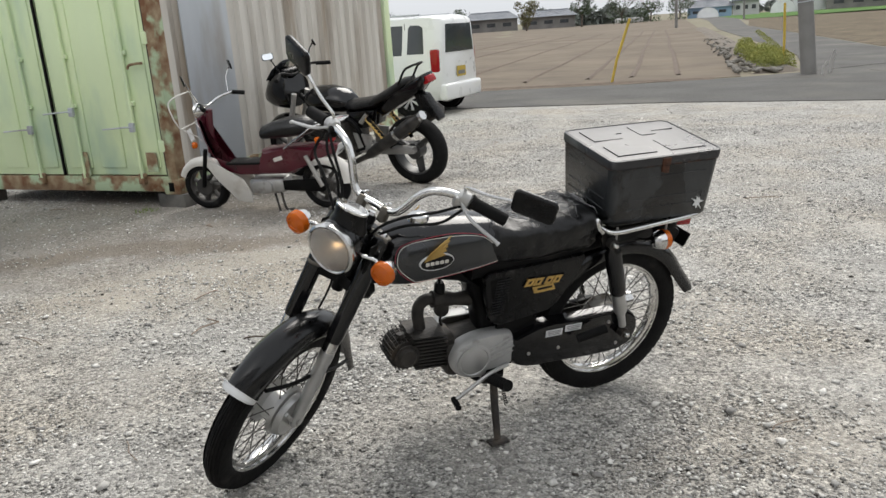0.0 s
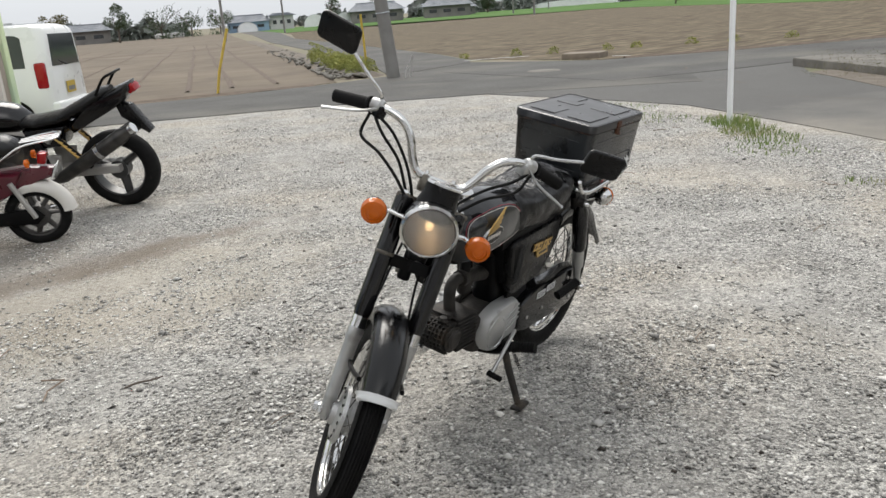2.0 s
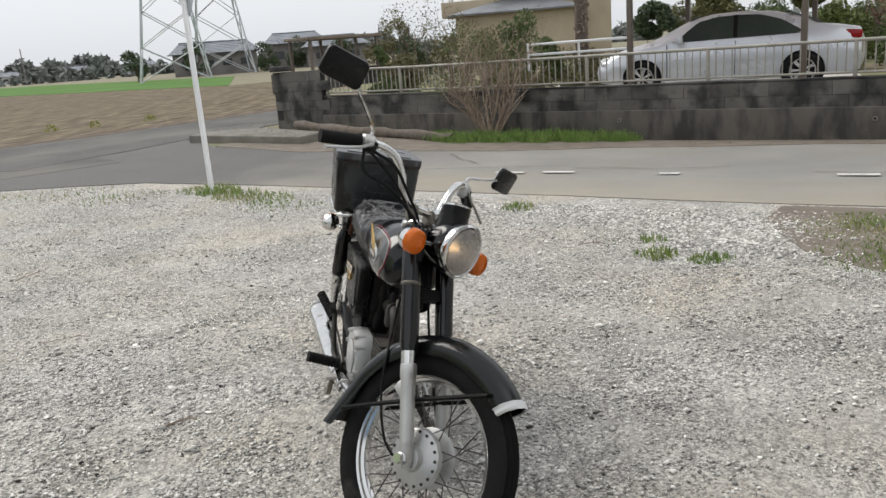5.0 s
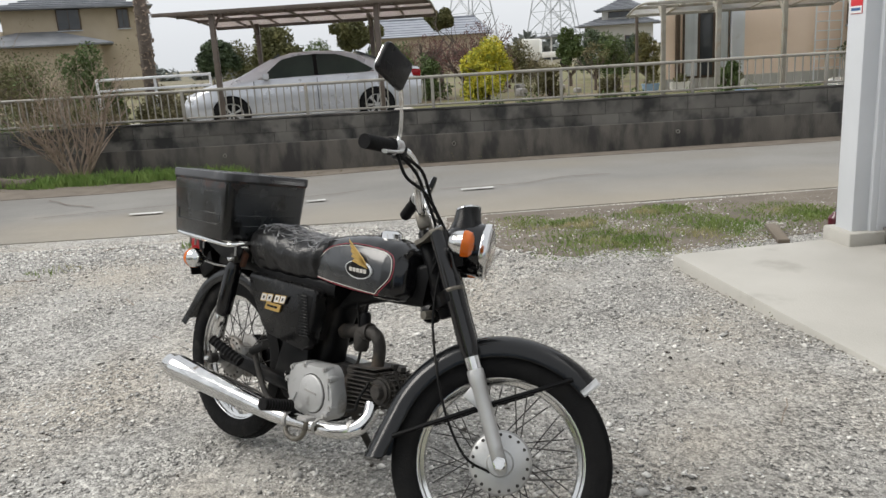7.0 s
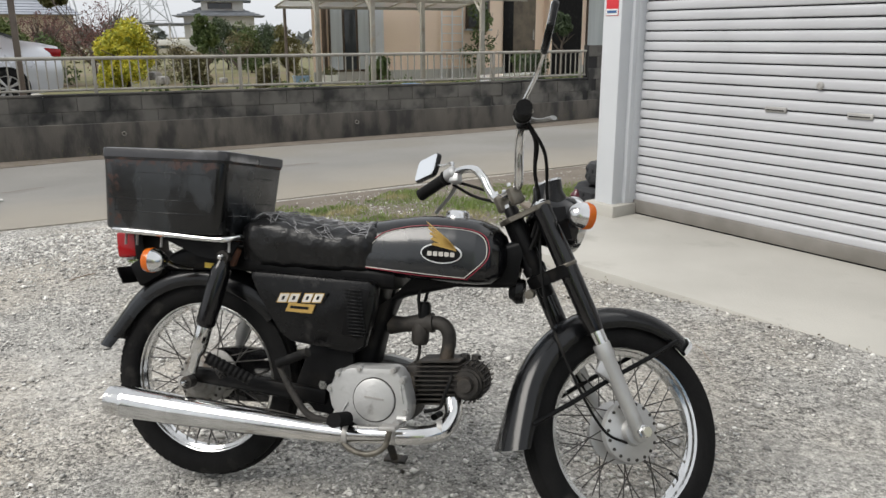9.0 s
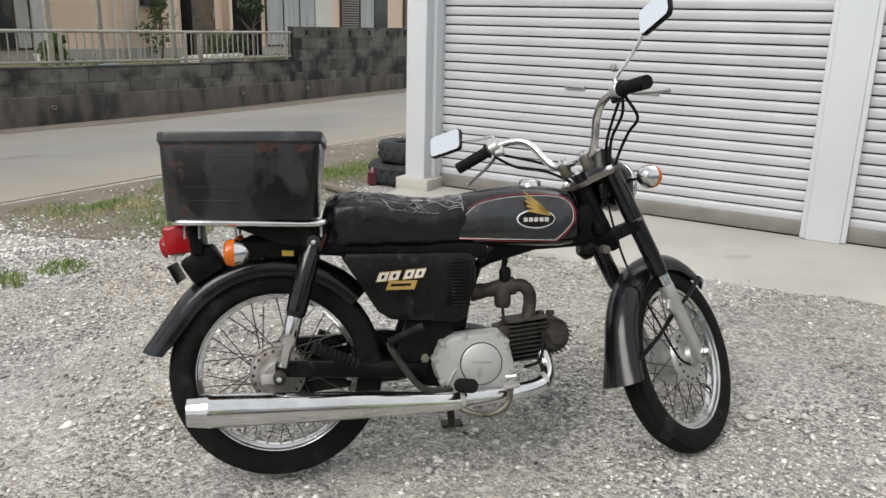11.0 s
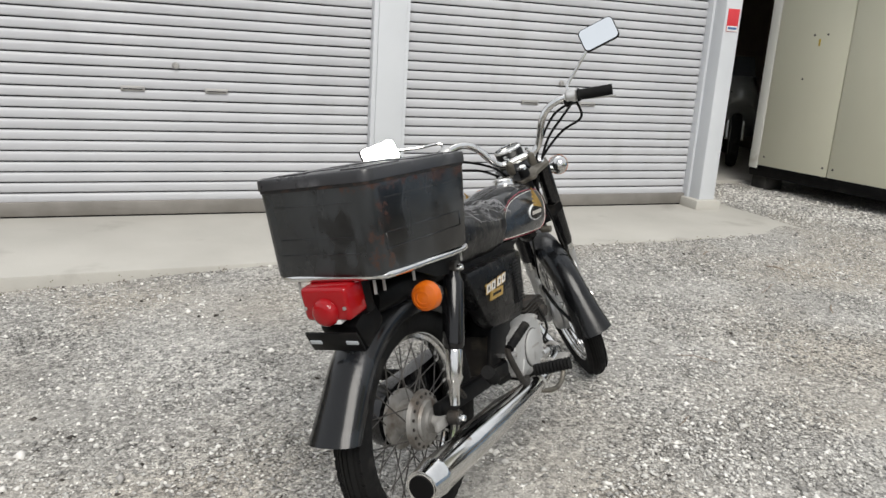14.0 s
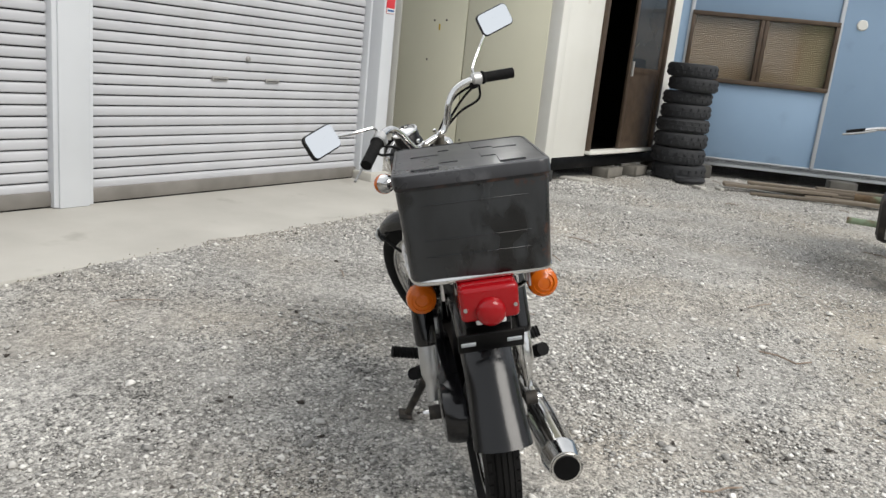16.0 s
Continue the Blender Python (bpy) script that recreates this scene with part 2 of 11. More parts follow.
    # a dry sandy patch and brown damp streaks drawn out beside it
    for at, turn, size, ragged, colour, most in (((-0.55, 4.60, 0.0), 24, (1.35, 0.70, 1.0), 1.9, (0.44, 0.395, 0.32), 0.48), ((-0.95, 5.22, 0.0), 20, (0.95, 0.17, 1.0), 2.2, (0.17, 0.138, 0.106), 0.72),
                                                 ((-0.15, 5.40, 0.0), 26, (0.80, 0.13, 1.0), 2.2, (0.18, 0.148, 0.114), 0.60), ((-2.3, 5.0, 0.0), 20, (1.2, 0.22, 1.0), 2.2, (0.16, 0.128, 0.096), 0.6)):
        mp = nt.new("ShaderNodeMapping")
        mp.vector_type = "TEXTURE"
        mp.inputs["Location"].default_value, mp.inputs["Rotation"].default_value, mp.inputs["Scale"].default_value = at, (0, 0, radians(turn)), size
        ln.new(co.outputs["Object"], mp.inputs["Vector"])
        off = nt.new("ShaderNodeVectorMath")
        off.operation = "LENGTH"
        ln.new(mp.outputs[0], off.inputs[0])
        edge = math_node("ADD", off.outputs["Value"], math_node("MULTIPLY", math_node("SUBTRACT", noise_fac(3.2, 9.0, 0.68), 0.5), ragged))
        mx = nt.new("ShaderNodeMixRGB")
        mx.inputs["Color2"].default_value = (*colour, 1)
        ln.new(ranged(edge, 0.55, 1.15, most, 0.0), mx.inputs["Fac"])
        ln.new(ground_col, mx.inputs["Color1"])
        ground_col = mx.outputs[0]
    ln.new(ground_col, bsdf.inputs["Base Color"])
    height = math_node("ADD", math_node("MULTIPLY", d0, 0.7), math_node("ADD", math_node("MULTIPLY", d1, 0.6), math_node("MULTIPLY", d2, 0.35)))
    height = math_node("ADD", math_node("MULTIPLY", height, open_stone), math_node("MULTIPLY", noise_fac(70.0, 5.0, 0.6), 0.35))
    bp = nt.new("ShaderNodeBump")
    bp.invert = True
    bp.inputs["Strength"].default_value, bp.inputs["Distance"].default_value = 1.0, 0.010
    ln.new(height, bp.inputs["Height"])
    ln.new(bp.outputs[0], bsdf.inputs["Normal"])
    return m


GRAVEL = gravel_mat()
STONE = mat("pebble_stone", (0.36, 0.355, 0.345), (0.22, 0.215, 0.205), scale=14, rough=0.9, bump=0.3)
ASPHALT_DARK = mat("dark_asphalt", (0.115, 0.113, 0.108), (0.085, 0.083, 0.079), scale=0.6, rough=0.92, spec=0.2, bump=0.5, bscale=160, c3=(0.15, 0.143, 0.128), s3=0.4, t3=(0.5, 0.72))


def lane_mat():
    """Old asphalt, sandy with dust washed over its yard side."""
    m = mat("asphalt", (0.235, 0.228, 0.212), (0.19, 0.184, 0.172), scale=0.7, rough=0.9, spec=0.3, bump=0.5, bscale=160, c3=(0.225, 0.208, 0.178), s3=0.35, t3=(0.5, 0.72))
    nt, ln = m.node_tree.nodes, m.node_tree.links
    bsdf = nt["Principled BSDF"]
    base = bsdf.inputs["Base Color"].links[0].from_socket
    co = nt["Texture Coordinate"]
    across = nt.new("ShaderNodeVectorMath")
    across.operation, across.inputs[1].default_value = "DOT_PRODUCT", (0.965, -0.263, 0.0)
    ln.new(co.outputs["Object"], across.inputs[0])
    n = nt.new("ShaderNodeTexNoise")
    n.inputs["Scale"].default_value, n.inputs["Detail"].default_value, n.inputs["Roughness"].default_value = 0.8, 9.0, 0.65
    ln.new(co.outputs["Object"], n.inputs["Vector"])
    wob = nt.new("ShaderNodeMath")
    wob.operation, wob.inputs[1].default_value = "MULTIPLY_ADD", 2.4
    ln.new(n.outputs["Fac"], wob.inputs[0])
    ln.new(across.outputs["Value"], wob.inputs[2])
    mr = nt.new("ShaderNodeMapRange")
    mr.inputs["From Min"].default_value, mr.inputs["From Max"].default_value = 5.4, 7.4
    mr.inputs["To Min"].default_value, mr.inputs["To Max"].default_value = 0.75, 0.0
    ln.new(wob.outputs[0], mr.inputs["Value"])
    # the dust thins out and the surface darkens towards the crossing
    sep = nt.new("ShaderNodeSeparateXYZ")
    ln.new(co.outputs["Object"], sep.inputs[0])
    far = nt.new("ShaderNodeMath")
    far.operation, far.inputs[1].default_value = "MULTIPLY_ADD", 4.0
    ln.new(n.outputs["Fac"], far.inputs[0])
    ln.new(sep.outputs["Y"], far.inputs[2])
    thin = nt.new("ShaderNodeMapRange")
    thin.inputs["From Min"].default_value, thin.inputs["From Max"].default_value = 6.0, 9.5
    thin.inputs["To Min"].default_value, thin.inputs["To Max"].default_value = 1.0, 0.0
    ln.new(far.outputs[0], thin.inputs["Value"])
    fac = nt.new("ShaderNodeMath")
    fac.operation = "MULTIPLY"
    ln.new(mr.outputs[0], fac.inputs[0])
    ln.new(thin.outputs[0], fac.inputs[1])
    old = nt.new("ShaderNodeMixRGB")
    old.inputs["Color1"].default_value = (0.112, 0.110, 0.105, 1)
    ln.new(thin.outputs[0], old.inputs["Fac"])
    ln.new(base, old.inputs["Color2"])
    mx = nt.new("ShaderNodeMixRGB")
    mx.inputs["Color2"].default_value = (0.315, 0.282, 0.228, 1)
    ln.new(fac.outputs[0], mx.inputs["Fac"])
    ln.new(old.outputs[0], mx.inputs["Color1"])
    ln.new(mx.outputs[0], bsdf.inputs["Base Color"])
    return m


ASPHALT = lane_mat()
CONCRETE = mat("pale_concrete", (0.47, 0.455, 0.415), (0.40, 0.385, 0.35), scale=1.6, rough=0.85, bump=0.25, bscale=90, c3=(0.27, 0.25, 0.22), s3=2.3, t3=(0.6, 0.78))
OLD_WALL = mat("weathered_concrete", (0.125, 0.118, 0.106), (0.065, 0.061, 0.056), scale=1.4, rough=0.93, bump=0.5, bscale=60, c3=(0.022, 0.021, 0.021), s3=1.3, t3=(0.46, 0.60), stretch=(1, 1, 0.45))
FOOTING = mat("streaked_concrete", (0.108, 0.098, 0.084), (0.072, 0.066, 0.058), scale=2.6, rough=0.93, bump=0.5, bscale=60, c3=(0.034, 0.032, 0.030), s3=4.5, t3=(0.46, 0.66), stretch=(1, 1, 0.35))
BLOCK = mat("grey_block", (0.140, 0.133, 0.120), (0.085, 0.080, 0.072), scale=2.2, rough=0.93, bump=0.5, bscale=80, c3=(0.028, 0.028, 0.027), s3=2.6, t3=(0.46, 0.62), vary=0.20, world_space=True)
OLD_SLAB = mat("old_concrete_slab", (0.19, 0.178, 0.155), (0.12, 0.112, 0.098), scale=3, rough=0.9, bump=0.4, bscale=50)
SOIL = mat("ploughed_soil", (0.135, 0.104, 0.070), (0.092, 0.070, 0.047), scale=1.1, rough=0.96, bump=0.8, bscale=9, c3=(0.165, 0.130, 0.090), s3=0.2, t3=(0.45, 0.7))
RUT = mat("damp_soil", (0.10, 0.074, 0.055), (0.14, 0.104, 0.078), scale=6, rough=0.96, bump=0.8, bscale=20)
STUBBLE = mat("stubble_soil", (0.130, 0.105, 0.073), (0.070, 0.055, 0.039), scale=1.6, rough=0.96, spec=0.1, bump=0.8, bscale=8, c3=(0.21, 0.175, 0.122), s3=3.0, t3=(0.5, 0.62), stretch=(0.35, 1.6, 1))
CROP = mat("green_crop", (0.07, 0.145, 0.035), (0.10, 0.18, 0.05), scale=0.12, rough=0.95, spec=0.08, bump=0.6, bscale=3)
VERGE = mat("dry_verge", (0.20, 0.17, 0.12), (0.13, 0.13, 0.07), scale=0.5, rough=0.95, bump=0.6, bscale=15)
GRASS = mat("grass_blade", (0.15, 0.23, 0.055), (0.22, 0.28, 0.08), scale=3, rough=0.8, c3=(0.40, 0.36, 0.19), s3=2.2, t3=(0.54, 0.68))
WEED = mat("yellow_weed", (0.30, 0.30, 0.075), (0.19, 0.22, 0.055), scale=3, rough=0.85)
GRASS_GREEN = mat("lush_grass", (0.12, 0.21, 0.04), (0.20, 0.28, 0.07), scale=4, rough=0.8)
DIRT = mat("dark_dirt", (0.12, 0.10, 0.08), (0.17, 0.145, 0.115), scale=4, rough=0.96, bump=0.8, bscale=40)
ROAD_PAINT = mat("worn_road_paint", (0.62, 0.62, 0.60), (0.35, 0.35, 0.34), scale=7, rough=0.8)
SHUTTER = mat("shutter_steel", (0.50, 0.505, 0.525), (0.45, 0.455, 0.475), scale=2.5, rough=0.42, metal=0.0, c3=(0.37, 0.37, 0.37), s3=3.5, t3=(0.62, 0.85), stretch=(1, 1, 0.3), vary=0.03, world_space=True)
BARE_STEEL = mat("dull_steel", (0.42, 0.41, 0.39), (0.32, 0.31, 0.30), scale=6, rough=0.5, metal=0.4)
RAIL_STEEL = mat("weathered_rail_steel", (0.25, 0.235, 0.215), (0.19, 0.178, 0.16), scale=5, rough=0.5, metal=0.3)
WHITE_STEEL = mat("white_coated_steel", (0.62, 0.64, 0.665), (0.57, 0.59, 0.615), scale=1.5, rough=0.45, c3=(0.5, 0.5, 0.49), s3=4, t3=(0.66, 0.85))
GREY_STEEL = mat("grey_frame_steel", (0.42, 0.435, 0.46), (0.36, 0.375, 0.40), scale=3, rough=0.45)
CREAM = mat("cream_panel", (0.68, 0.665, 0.53), (0.62, 0.605, 0.475), scale=0.9, rough=0.55, c3=(0.40, 0.375, 0.28), s3=1.8, t3=(0.62, 0.85), stretch=(1, 1, 0.5))
WHITE_PANEL = mat("white_panel", (0.74, 0.735, 0.69), (0.67, 0.66, 0.61), scale=1.1, rough=0.5, c3=(0.45, 0.40, 0.33), s3=5, t3=(0.68, 0.82))
BLUE_PANEL = mat("blue_panel", (0.25, 0.36, 0.50), (0.22, 0.325, 0.46), scale=0.8, rough=0.5, c3=(0.17, 0.245, 0.34), s3=2.2, t3=(0.6, 0.85))
MINT = mat("mint_paint", (0.70, 0.81, 0.51), (0.61, 0.73, 0.45), scale=1.4, rough=0.6, bump=0.1, bscale=12, c3=(0.42, 0.56, 0.41), s3=2.4, t3=(0.5, 0.75), stretch=(1, 1, 0.4))
RUST = mat("rusty_edge", (0.16, 0.075, 0.035), (0.34, 0.27, 0.17), scale=9, rough=0.9, bump=0.5, bscale=60, c3=(0.40, 0.50, 0.33), s3=4, t3=(0.5, 0.58))
CORRUGATED = mat("weathered_corrugated_steel", (0.60, 0.575, 0.525), (0.49, 0.46, 0.41), scale=1.8, rough=0.6, metal=0.1, c3=(0.21, 0.155, 0.10), s3=2.4, t3=(0.5, 0.72), stretch=(1, 1, 0.18), vary=0.06)
GALV = mat("galvanised_sheet", (0.50, 0.53, 0.56), (0.42, 0.445, 0.475), scale=2.2, rough=0.5, metal=0.3, c3=(0.27, 0.24, 0.20), s3=2, t3=(0.6, 0.8), stretch=(1, 1, 0.3))
# black paint; also used where holes and gaps get their shade as colour
BLACK_STEEL = mat("black_steel_and_gap_shade", (0.003, 0.003, 0.0033), (0.006, 0.006, 0.0064), scale=18, rough=0.4, spec=0.12, c3=(0.02, 0.018, 0.016), s3=11, t3=(0.58, 0.75))
RUBBER = mat("black_rubber", (0.0055, 0.0055, 0.0058), (0.009, 0.0088, 0.0086), scale=16, rough=0.75, spec=0.15, bump=0.2, bscale=120, c3=(0.05, 0.047, 0.042), s3=9, t3=(0.6, 0.8))
OLD_RUBBER = mat("dusty_rubber", (0.015, 0.016, 0.018), (0.026, 0.027, 0.030), scale=9, rough=0.8, bump=0.3, bscale=40)
TIMBER = mat("grey_timber", (0.20, 0.165, 0.125), (0.12, 0.10, 0.08), scale=5, rough=0.85, bump=0.4, bscale=40, stretch=(0.2, 1, 1), vary=0.25)
BARK = mat("bark", (0.13, 0.105, 0.085), (0.075, 0.06, 0.05), scale=9, rough=0.95, bump=0.9, bscale=25)
TWIG = mat("brown_twig", (0.30, 0.235, 0.18), (0.19, 0.145, 0.11), scale=9, rough=0.9)
LEAF = mat("dark_leaf", (0.035, 0.055, 0.025), (0.06, 0.09, 0.035), scale=2.0, rough=0.7)
LEAF_MID = mat("green_leaf", (0.06, 0.095, 0.025), (0.095, 0.135, 0.04), scale=2.5, rough=0.7)
LEAF_GREEN = mat("fresh_leaf", (0.12, 0.15, 0.035), (0.08, 0.11, 0.028), scale=2.5, rough=0.7)
LEAF_OLIVE = mat("olive_leaf", (0.13, 0.125, 0.04), (0.075, 0.080, 0.028), scale=2.2, rough=0.75)
LEAF_YELLOW = mat("yellow_blossom", (0.62, 0.52, 0.03), (0.26, 0.32, 0.05), scale=9, rough=0.7)
LEAF_RED = mat("reddish_twigs", (0.17, 0.075, 0.065), (0.12, 0.07, 0.06), scale=3, rough=0.8)
LEAF_DRY = mat("dry_foliage", (0.15, 0.125, 0.065), (0.10, 0.105, 0.04), scale=2, rough=0.85)
# distance haze is put into this pale, low-contrast leaf colour
HAZE_TREE = mat("hazed_foliage", (0.13, 0.15, 0.13), (0.19, 0.20, 0.19), scale=0.12, rough=0.95)
ROOF_TILE = mat("grey_roof_tile", (0.13, 0.14, 0.155), (0.20, 0.21, 0.225), scale=1.3, rough=0.6, bump=0.4, bscale=8)
PALE_ROOF = mat("pale_slate_roof", (0.30, 0.32, 0.36), (0.25, 0.265, 0.30), scale=0.8, rough=0.6)
PLASTER = mat("beige_plaster", (0.42, 0.355, 0.26), (0.35, 0.295, 0.215), scale=0.8, rough=0.85)
PEACH = mat("peach_plaster", (0.86, 0.69, 0.55), (0.80, 0.635, 0.50), scale=0.8, rough=0.8)
FAR_WALL = mat("far_house_wall", (0.60, 0.585, 0.55), (0.50, 0.49, 0.465), scale=0.6, rough=0.85)
DARK_GLASS = mat("dark_window_glass", (0.035, 0.04, 0.045), (0.06, 0.065, 0.07), scale=1.2, rough=0.08, rrange=0.04)
CURTAIN = mat("pale_curtain", (0.50, 0.53, 0.54), (0.36, 0.385, 0.40), scale=6, rough=0.9, stretch=(1, 1, 0.05))
BRONZE = mat("bronze_frame", (0.07, 0.048, 0.033), (0.10, 0.07, 0.048), scale=8, rough=0.45, metal=0.3)
BROWN_STEEL = mat("brown_painted_steel", (0.12, 0.095, 0.075), (0.09, 0.07, 0.058), scale=5, rough=0.5)
GREY_RAIL = mat("grey_green_rail", (0.32, 0.305, 0.265), (0.24, 0.228, 0.20), scale=6, rough=0.5, c3=(0.24, 0.17, 0.11), s3=5, t3=(0.62, 0.8))
POLY_ROOF = glass("brown_polycarbonate", (0.52, 0.43, 0.40), 0.5, 0.6)
CLEAR_ROOF = glass("pale_polycarbonate", (0.92, 0.93, 0.93), 0.3, 0.9)
GREENHOUSE = mat("greenhouse_film", (0.74, 0.75, 0.76), (0.66, 0.67, 0.68), scale=1, rough=0.4)
YELLOW = mat("yellow_paint", (0.52, 0.37, 0.04), (0.43, 0.30, 0.05), scale=7, rough=0.6)
POLE_WHITE = mat("white_plastic_pole", (0.76, 0.77, 0.78), (0.70, 0.71, 0.72), scale=4, rough=0.4)
POLE_CONCRETE = mat("pole_concrete", (0.21, 0.205, 0.195), (0.17, 0.165, 0.155), scale=3, rough=0.85, bump=0.2)
RED_SIGN = mat("red_sign", (0.60, 0.035, 0.045), (0.55, 0.03, 0.04), scale=5, rough=0.4)
WHITE_SIGN = mat("white_sign", (0.76, 0.77, 0.77), (0.72, 0.73, 0.73), scale=5, rough=0.4)
BLUE_INK = mat("blue_print", (0.05, 0.13, 0.30), rough=0.5)
BLIND = mat("venetian_blind", (0.42, 0.32, 0.22), (0.36, 0.27, 0.185), scale=4, rough=0.6)

# ---- ground ----
def lumps(x, y):
    """Unevenness of the yard, fading out towards the roads."""
    fade = min(1.0, max(0.0, (4.6 - x) / 1.5)) * min(1.0, max(0.0, (11.5 - y) / 2))
    return fade * (0.012 * noise.noise((x * 0.9, y * 0.9, 0.3)) + 0.007 * noise.noise((x * 3.1, y * 3.1, 2.0)))


def ground_sheet():
    xs = [-2500, -900, -400, -200, -110, -60, -35, -24, -18, -15] + [-13 + 0.3 * i for i in range(74)] + [9.6, 10.2, 11, 12, 14, 17, 22, 30, 45, 80, 150, 300, 700, 2500]
    ys = [-2500, -900, -400, -200, -110, -60, -35, -24, -18, -15] + [-13 + 0.3 * i for i in range(99)] + [17.2, 18, 19, 20.5, 22, 25, 30, 40, 60, 100, 160, 300, 700, 2500]
    verts = []
    for y in ys:
        for x in xs:
            lump = 0.0
            if -13 < x < 5.5 and -13 < y < 13:
                lump = lumps(x, y)
            verts.append((x, y, gz(x, y) + lump))
    n = len(xs)
    faces = [(j * n + i, j * n + i + 1, (j + 1) * n + i + 1, (j + 1) * n + i) for j in range(len(ys) - 1) for i in range(n - 1)]
    ob = raw("ground", verts, faces, GRAVEL, smooth=60)
    ob.data.materials.append(VERGE)
    for p in ob.data.polygons:
        c = p.center
        if not (-14 < c.x < 11.2 and -16 < c.y < 14.6):
            p.material_index = 1
    return tagged(ob, "grey crushed-stone yard with bare earth patches", "ground", kind="structure")


ground = ground_sheet()

road = sheet("road", [(-3, -30), (0.5, -17), (1.5, -12), (3.0, -5.7), (3.85, -2.7), (4.3, -1.2), (4.85, 0.86), (5.45, 2.76), (5.95, 5.0), (6.6, 8.2), (6.0, 12.2), (9, 14), (12.5, 11.5),
    (10.8, 9.8), (9.45, 7.5), (9.3, 4.2), (9.6, 2.6), (9.25, 0), (8.45, -2.2), (7.5, -4.6), (6.9, -6.6), (5.2, -14), (4.4, -17), (1.5, -30)], 0.008, ASPHALT, "worn grey asphalt lane beside the garden wall", "road", 0.7)
crossing = sheet("road", [(-60, 13.2), (-8, 14.3), (0, 14.1), (3.2, 13.4), (5.9, 12.3), (9, 10.4), (11, 13), (10.8, 21.5), (7.2, 19.2), (5.75, 18.65), (2.95, 18.1), (-0.1, 18.2), (-60, 18.5)], 0.012, ASPHALT_DARK,
    "grey asphalt crossroad between yard and field", "road", 0.9)
east = sheet("road", [(8.5, 12), (12.5, 11.5), (14.5, 10.75), (19, 8.8), (60, -10), (60, -5.5), (19.2, 13.6), (14.8, 15.7), (12.4, 17.3), (10.8, 21.5), (8.5, 19)], 0.016, ASPHALT_DARK, "asphalt lane between wall corner and stubble field", "road", 1.2)
away = sheet("road", [(7.2, 19.2), (9.4, 26.3), (11.2, 35.2), (17.5, 69), (31, 130), (46, 205), (50, 203), (35, 128), (21.5, 75), (15.8, 44), (12.5, 27), (11.3, 22.5), (10.8, 21.5)], 0.020, ASPHALT_DARK, "long straight asphalt farm lane", "road", 2.0)
verge = sheet("verge", [(9.3, 4.2), (9.45, 7.5), (10.8, 9.8), (13.4, 9.75), (11.2, 3.7), (10.1, 0.7), (9.25, -1.55), (8.45, -2.2), (9.25, 0), (9.6, 2.6)], 0.014, DIRT, "strip of dark littered earth at the wall foot", "verge", 0.6)
sheet("verge", [(8.45, -2.2), (9.25, -1.55), (8.6, -3.3), (7.68, -5.9), (5.25, -17), (4.3, -17), (5.1, -14), (6.8, -6.6), (7.4, -4.6)], 0.014, DIRT, "brown earth and grit along the wall foot", "verge", 0.5)
field = sheet("field", [(-120, 18.6), (-0.1, 18.25), (2.95, 18.15), (5.7, 18.9), (7.6, 26.4), (12.2, 48), (30, 140), (43, 205), (-120, 205)], 0.010, SOIL, "bare brown ploughed field", "field", 2.5)
stubble = sheet("field", [(11.5, 22.6), (12.5, 17.5), (14.8, 15.85), (19.2, 13.75), (60, -5), (75, 10), (50, 32.5), (62, 62), (75.5, 94), (55, 124), (33, 118.5), (29.5, 103), (21.9, 76.2), (16, 44.3), (12.7, 27.2)], 0.010, STUBBLE, "pale brown stubble field in rows", "field", 3.0)
sheet("crop", [(50, 33), (83, 52), (135, 127), (190, 250), (52, 215), (33.6, 120), (55.2, 125), (76.3, 95), (62, 61)], 0.03, CROP, "green young cereal field", "field", 8.0)


def groove(pts, w, name, material, parent, dz=0.012):
    bm = bmesh.new()
    p = [Vector((x, y, 0)) for x, y in pts]
    rows = []
    for i, q in enumerate(p):
        d = (p[min(i + 1, len(p) - 1)] - p[max(i - 1, 0)]).normalized()
        s = Vector((-d.y, d.x, 0)) * w / 2
        rows.append([bm.verts.new((v.x, v.y, gz(v.x, v.y) + dz + h)) for v, h in ((q - s, 0), (q - s * 0.4, 0.035), (q + s * 0.3, 0.02), (q + s, 0))])
    for a, b in zip(rows, rows[1:]):
        for i in range(3):
            bm.faces.new((a[i], a[i + 1], b[i + 1], b[i]))
    return part(name, bm, material, parent, smooth=0)


for k, x0 in enumerate((-7.0, -4.2, -1.4, 0.9, 2.45, 3.5, 4.6)):
    pts = [(x0 + 0.18 * s + 0.16 * noise.noise((s * 0.10, k * 3.7, 0)) + 0.03 * noise.noise((s * 1.3, k * 3.7, 4)), 20.2 + s) for s in [0.6 * i * (1 + 0.02 * i) for i in range(52)]]
    groove(pts, 0.15, "rut", RUT, field)
groove([(x, 18.6 + 0.12 * noise.noise((x, 0, 3))) for x in [-40 + i * 1.5 for i in range(31)]], 0.5, "rut", RUT, field, 0.012)
groove([(x, 62 + 0.4 * noise.noise((x * 0.2, 0, 3))) for x in [-60 + i * 4 for i in range(20)]], 1.2, "rut", RUT, field, 0.012)
groove([(13.0 + i * 1.2, 17.25 - i * 0.62 + 0.1 * noise.noise((i, 3, 3))) for i in range(30)], 0.45, "rut", RUT, stubble, 0.012)

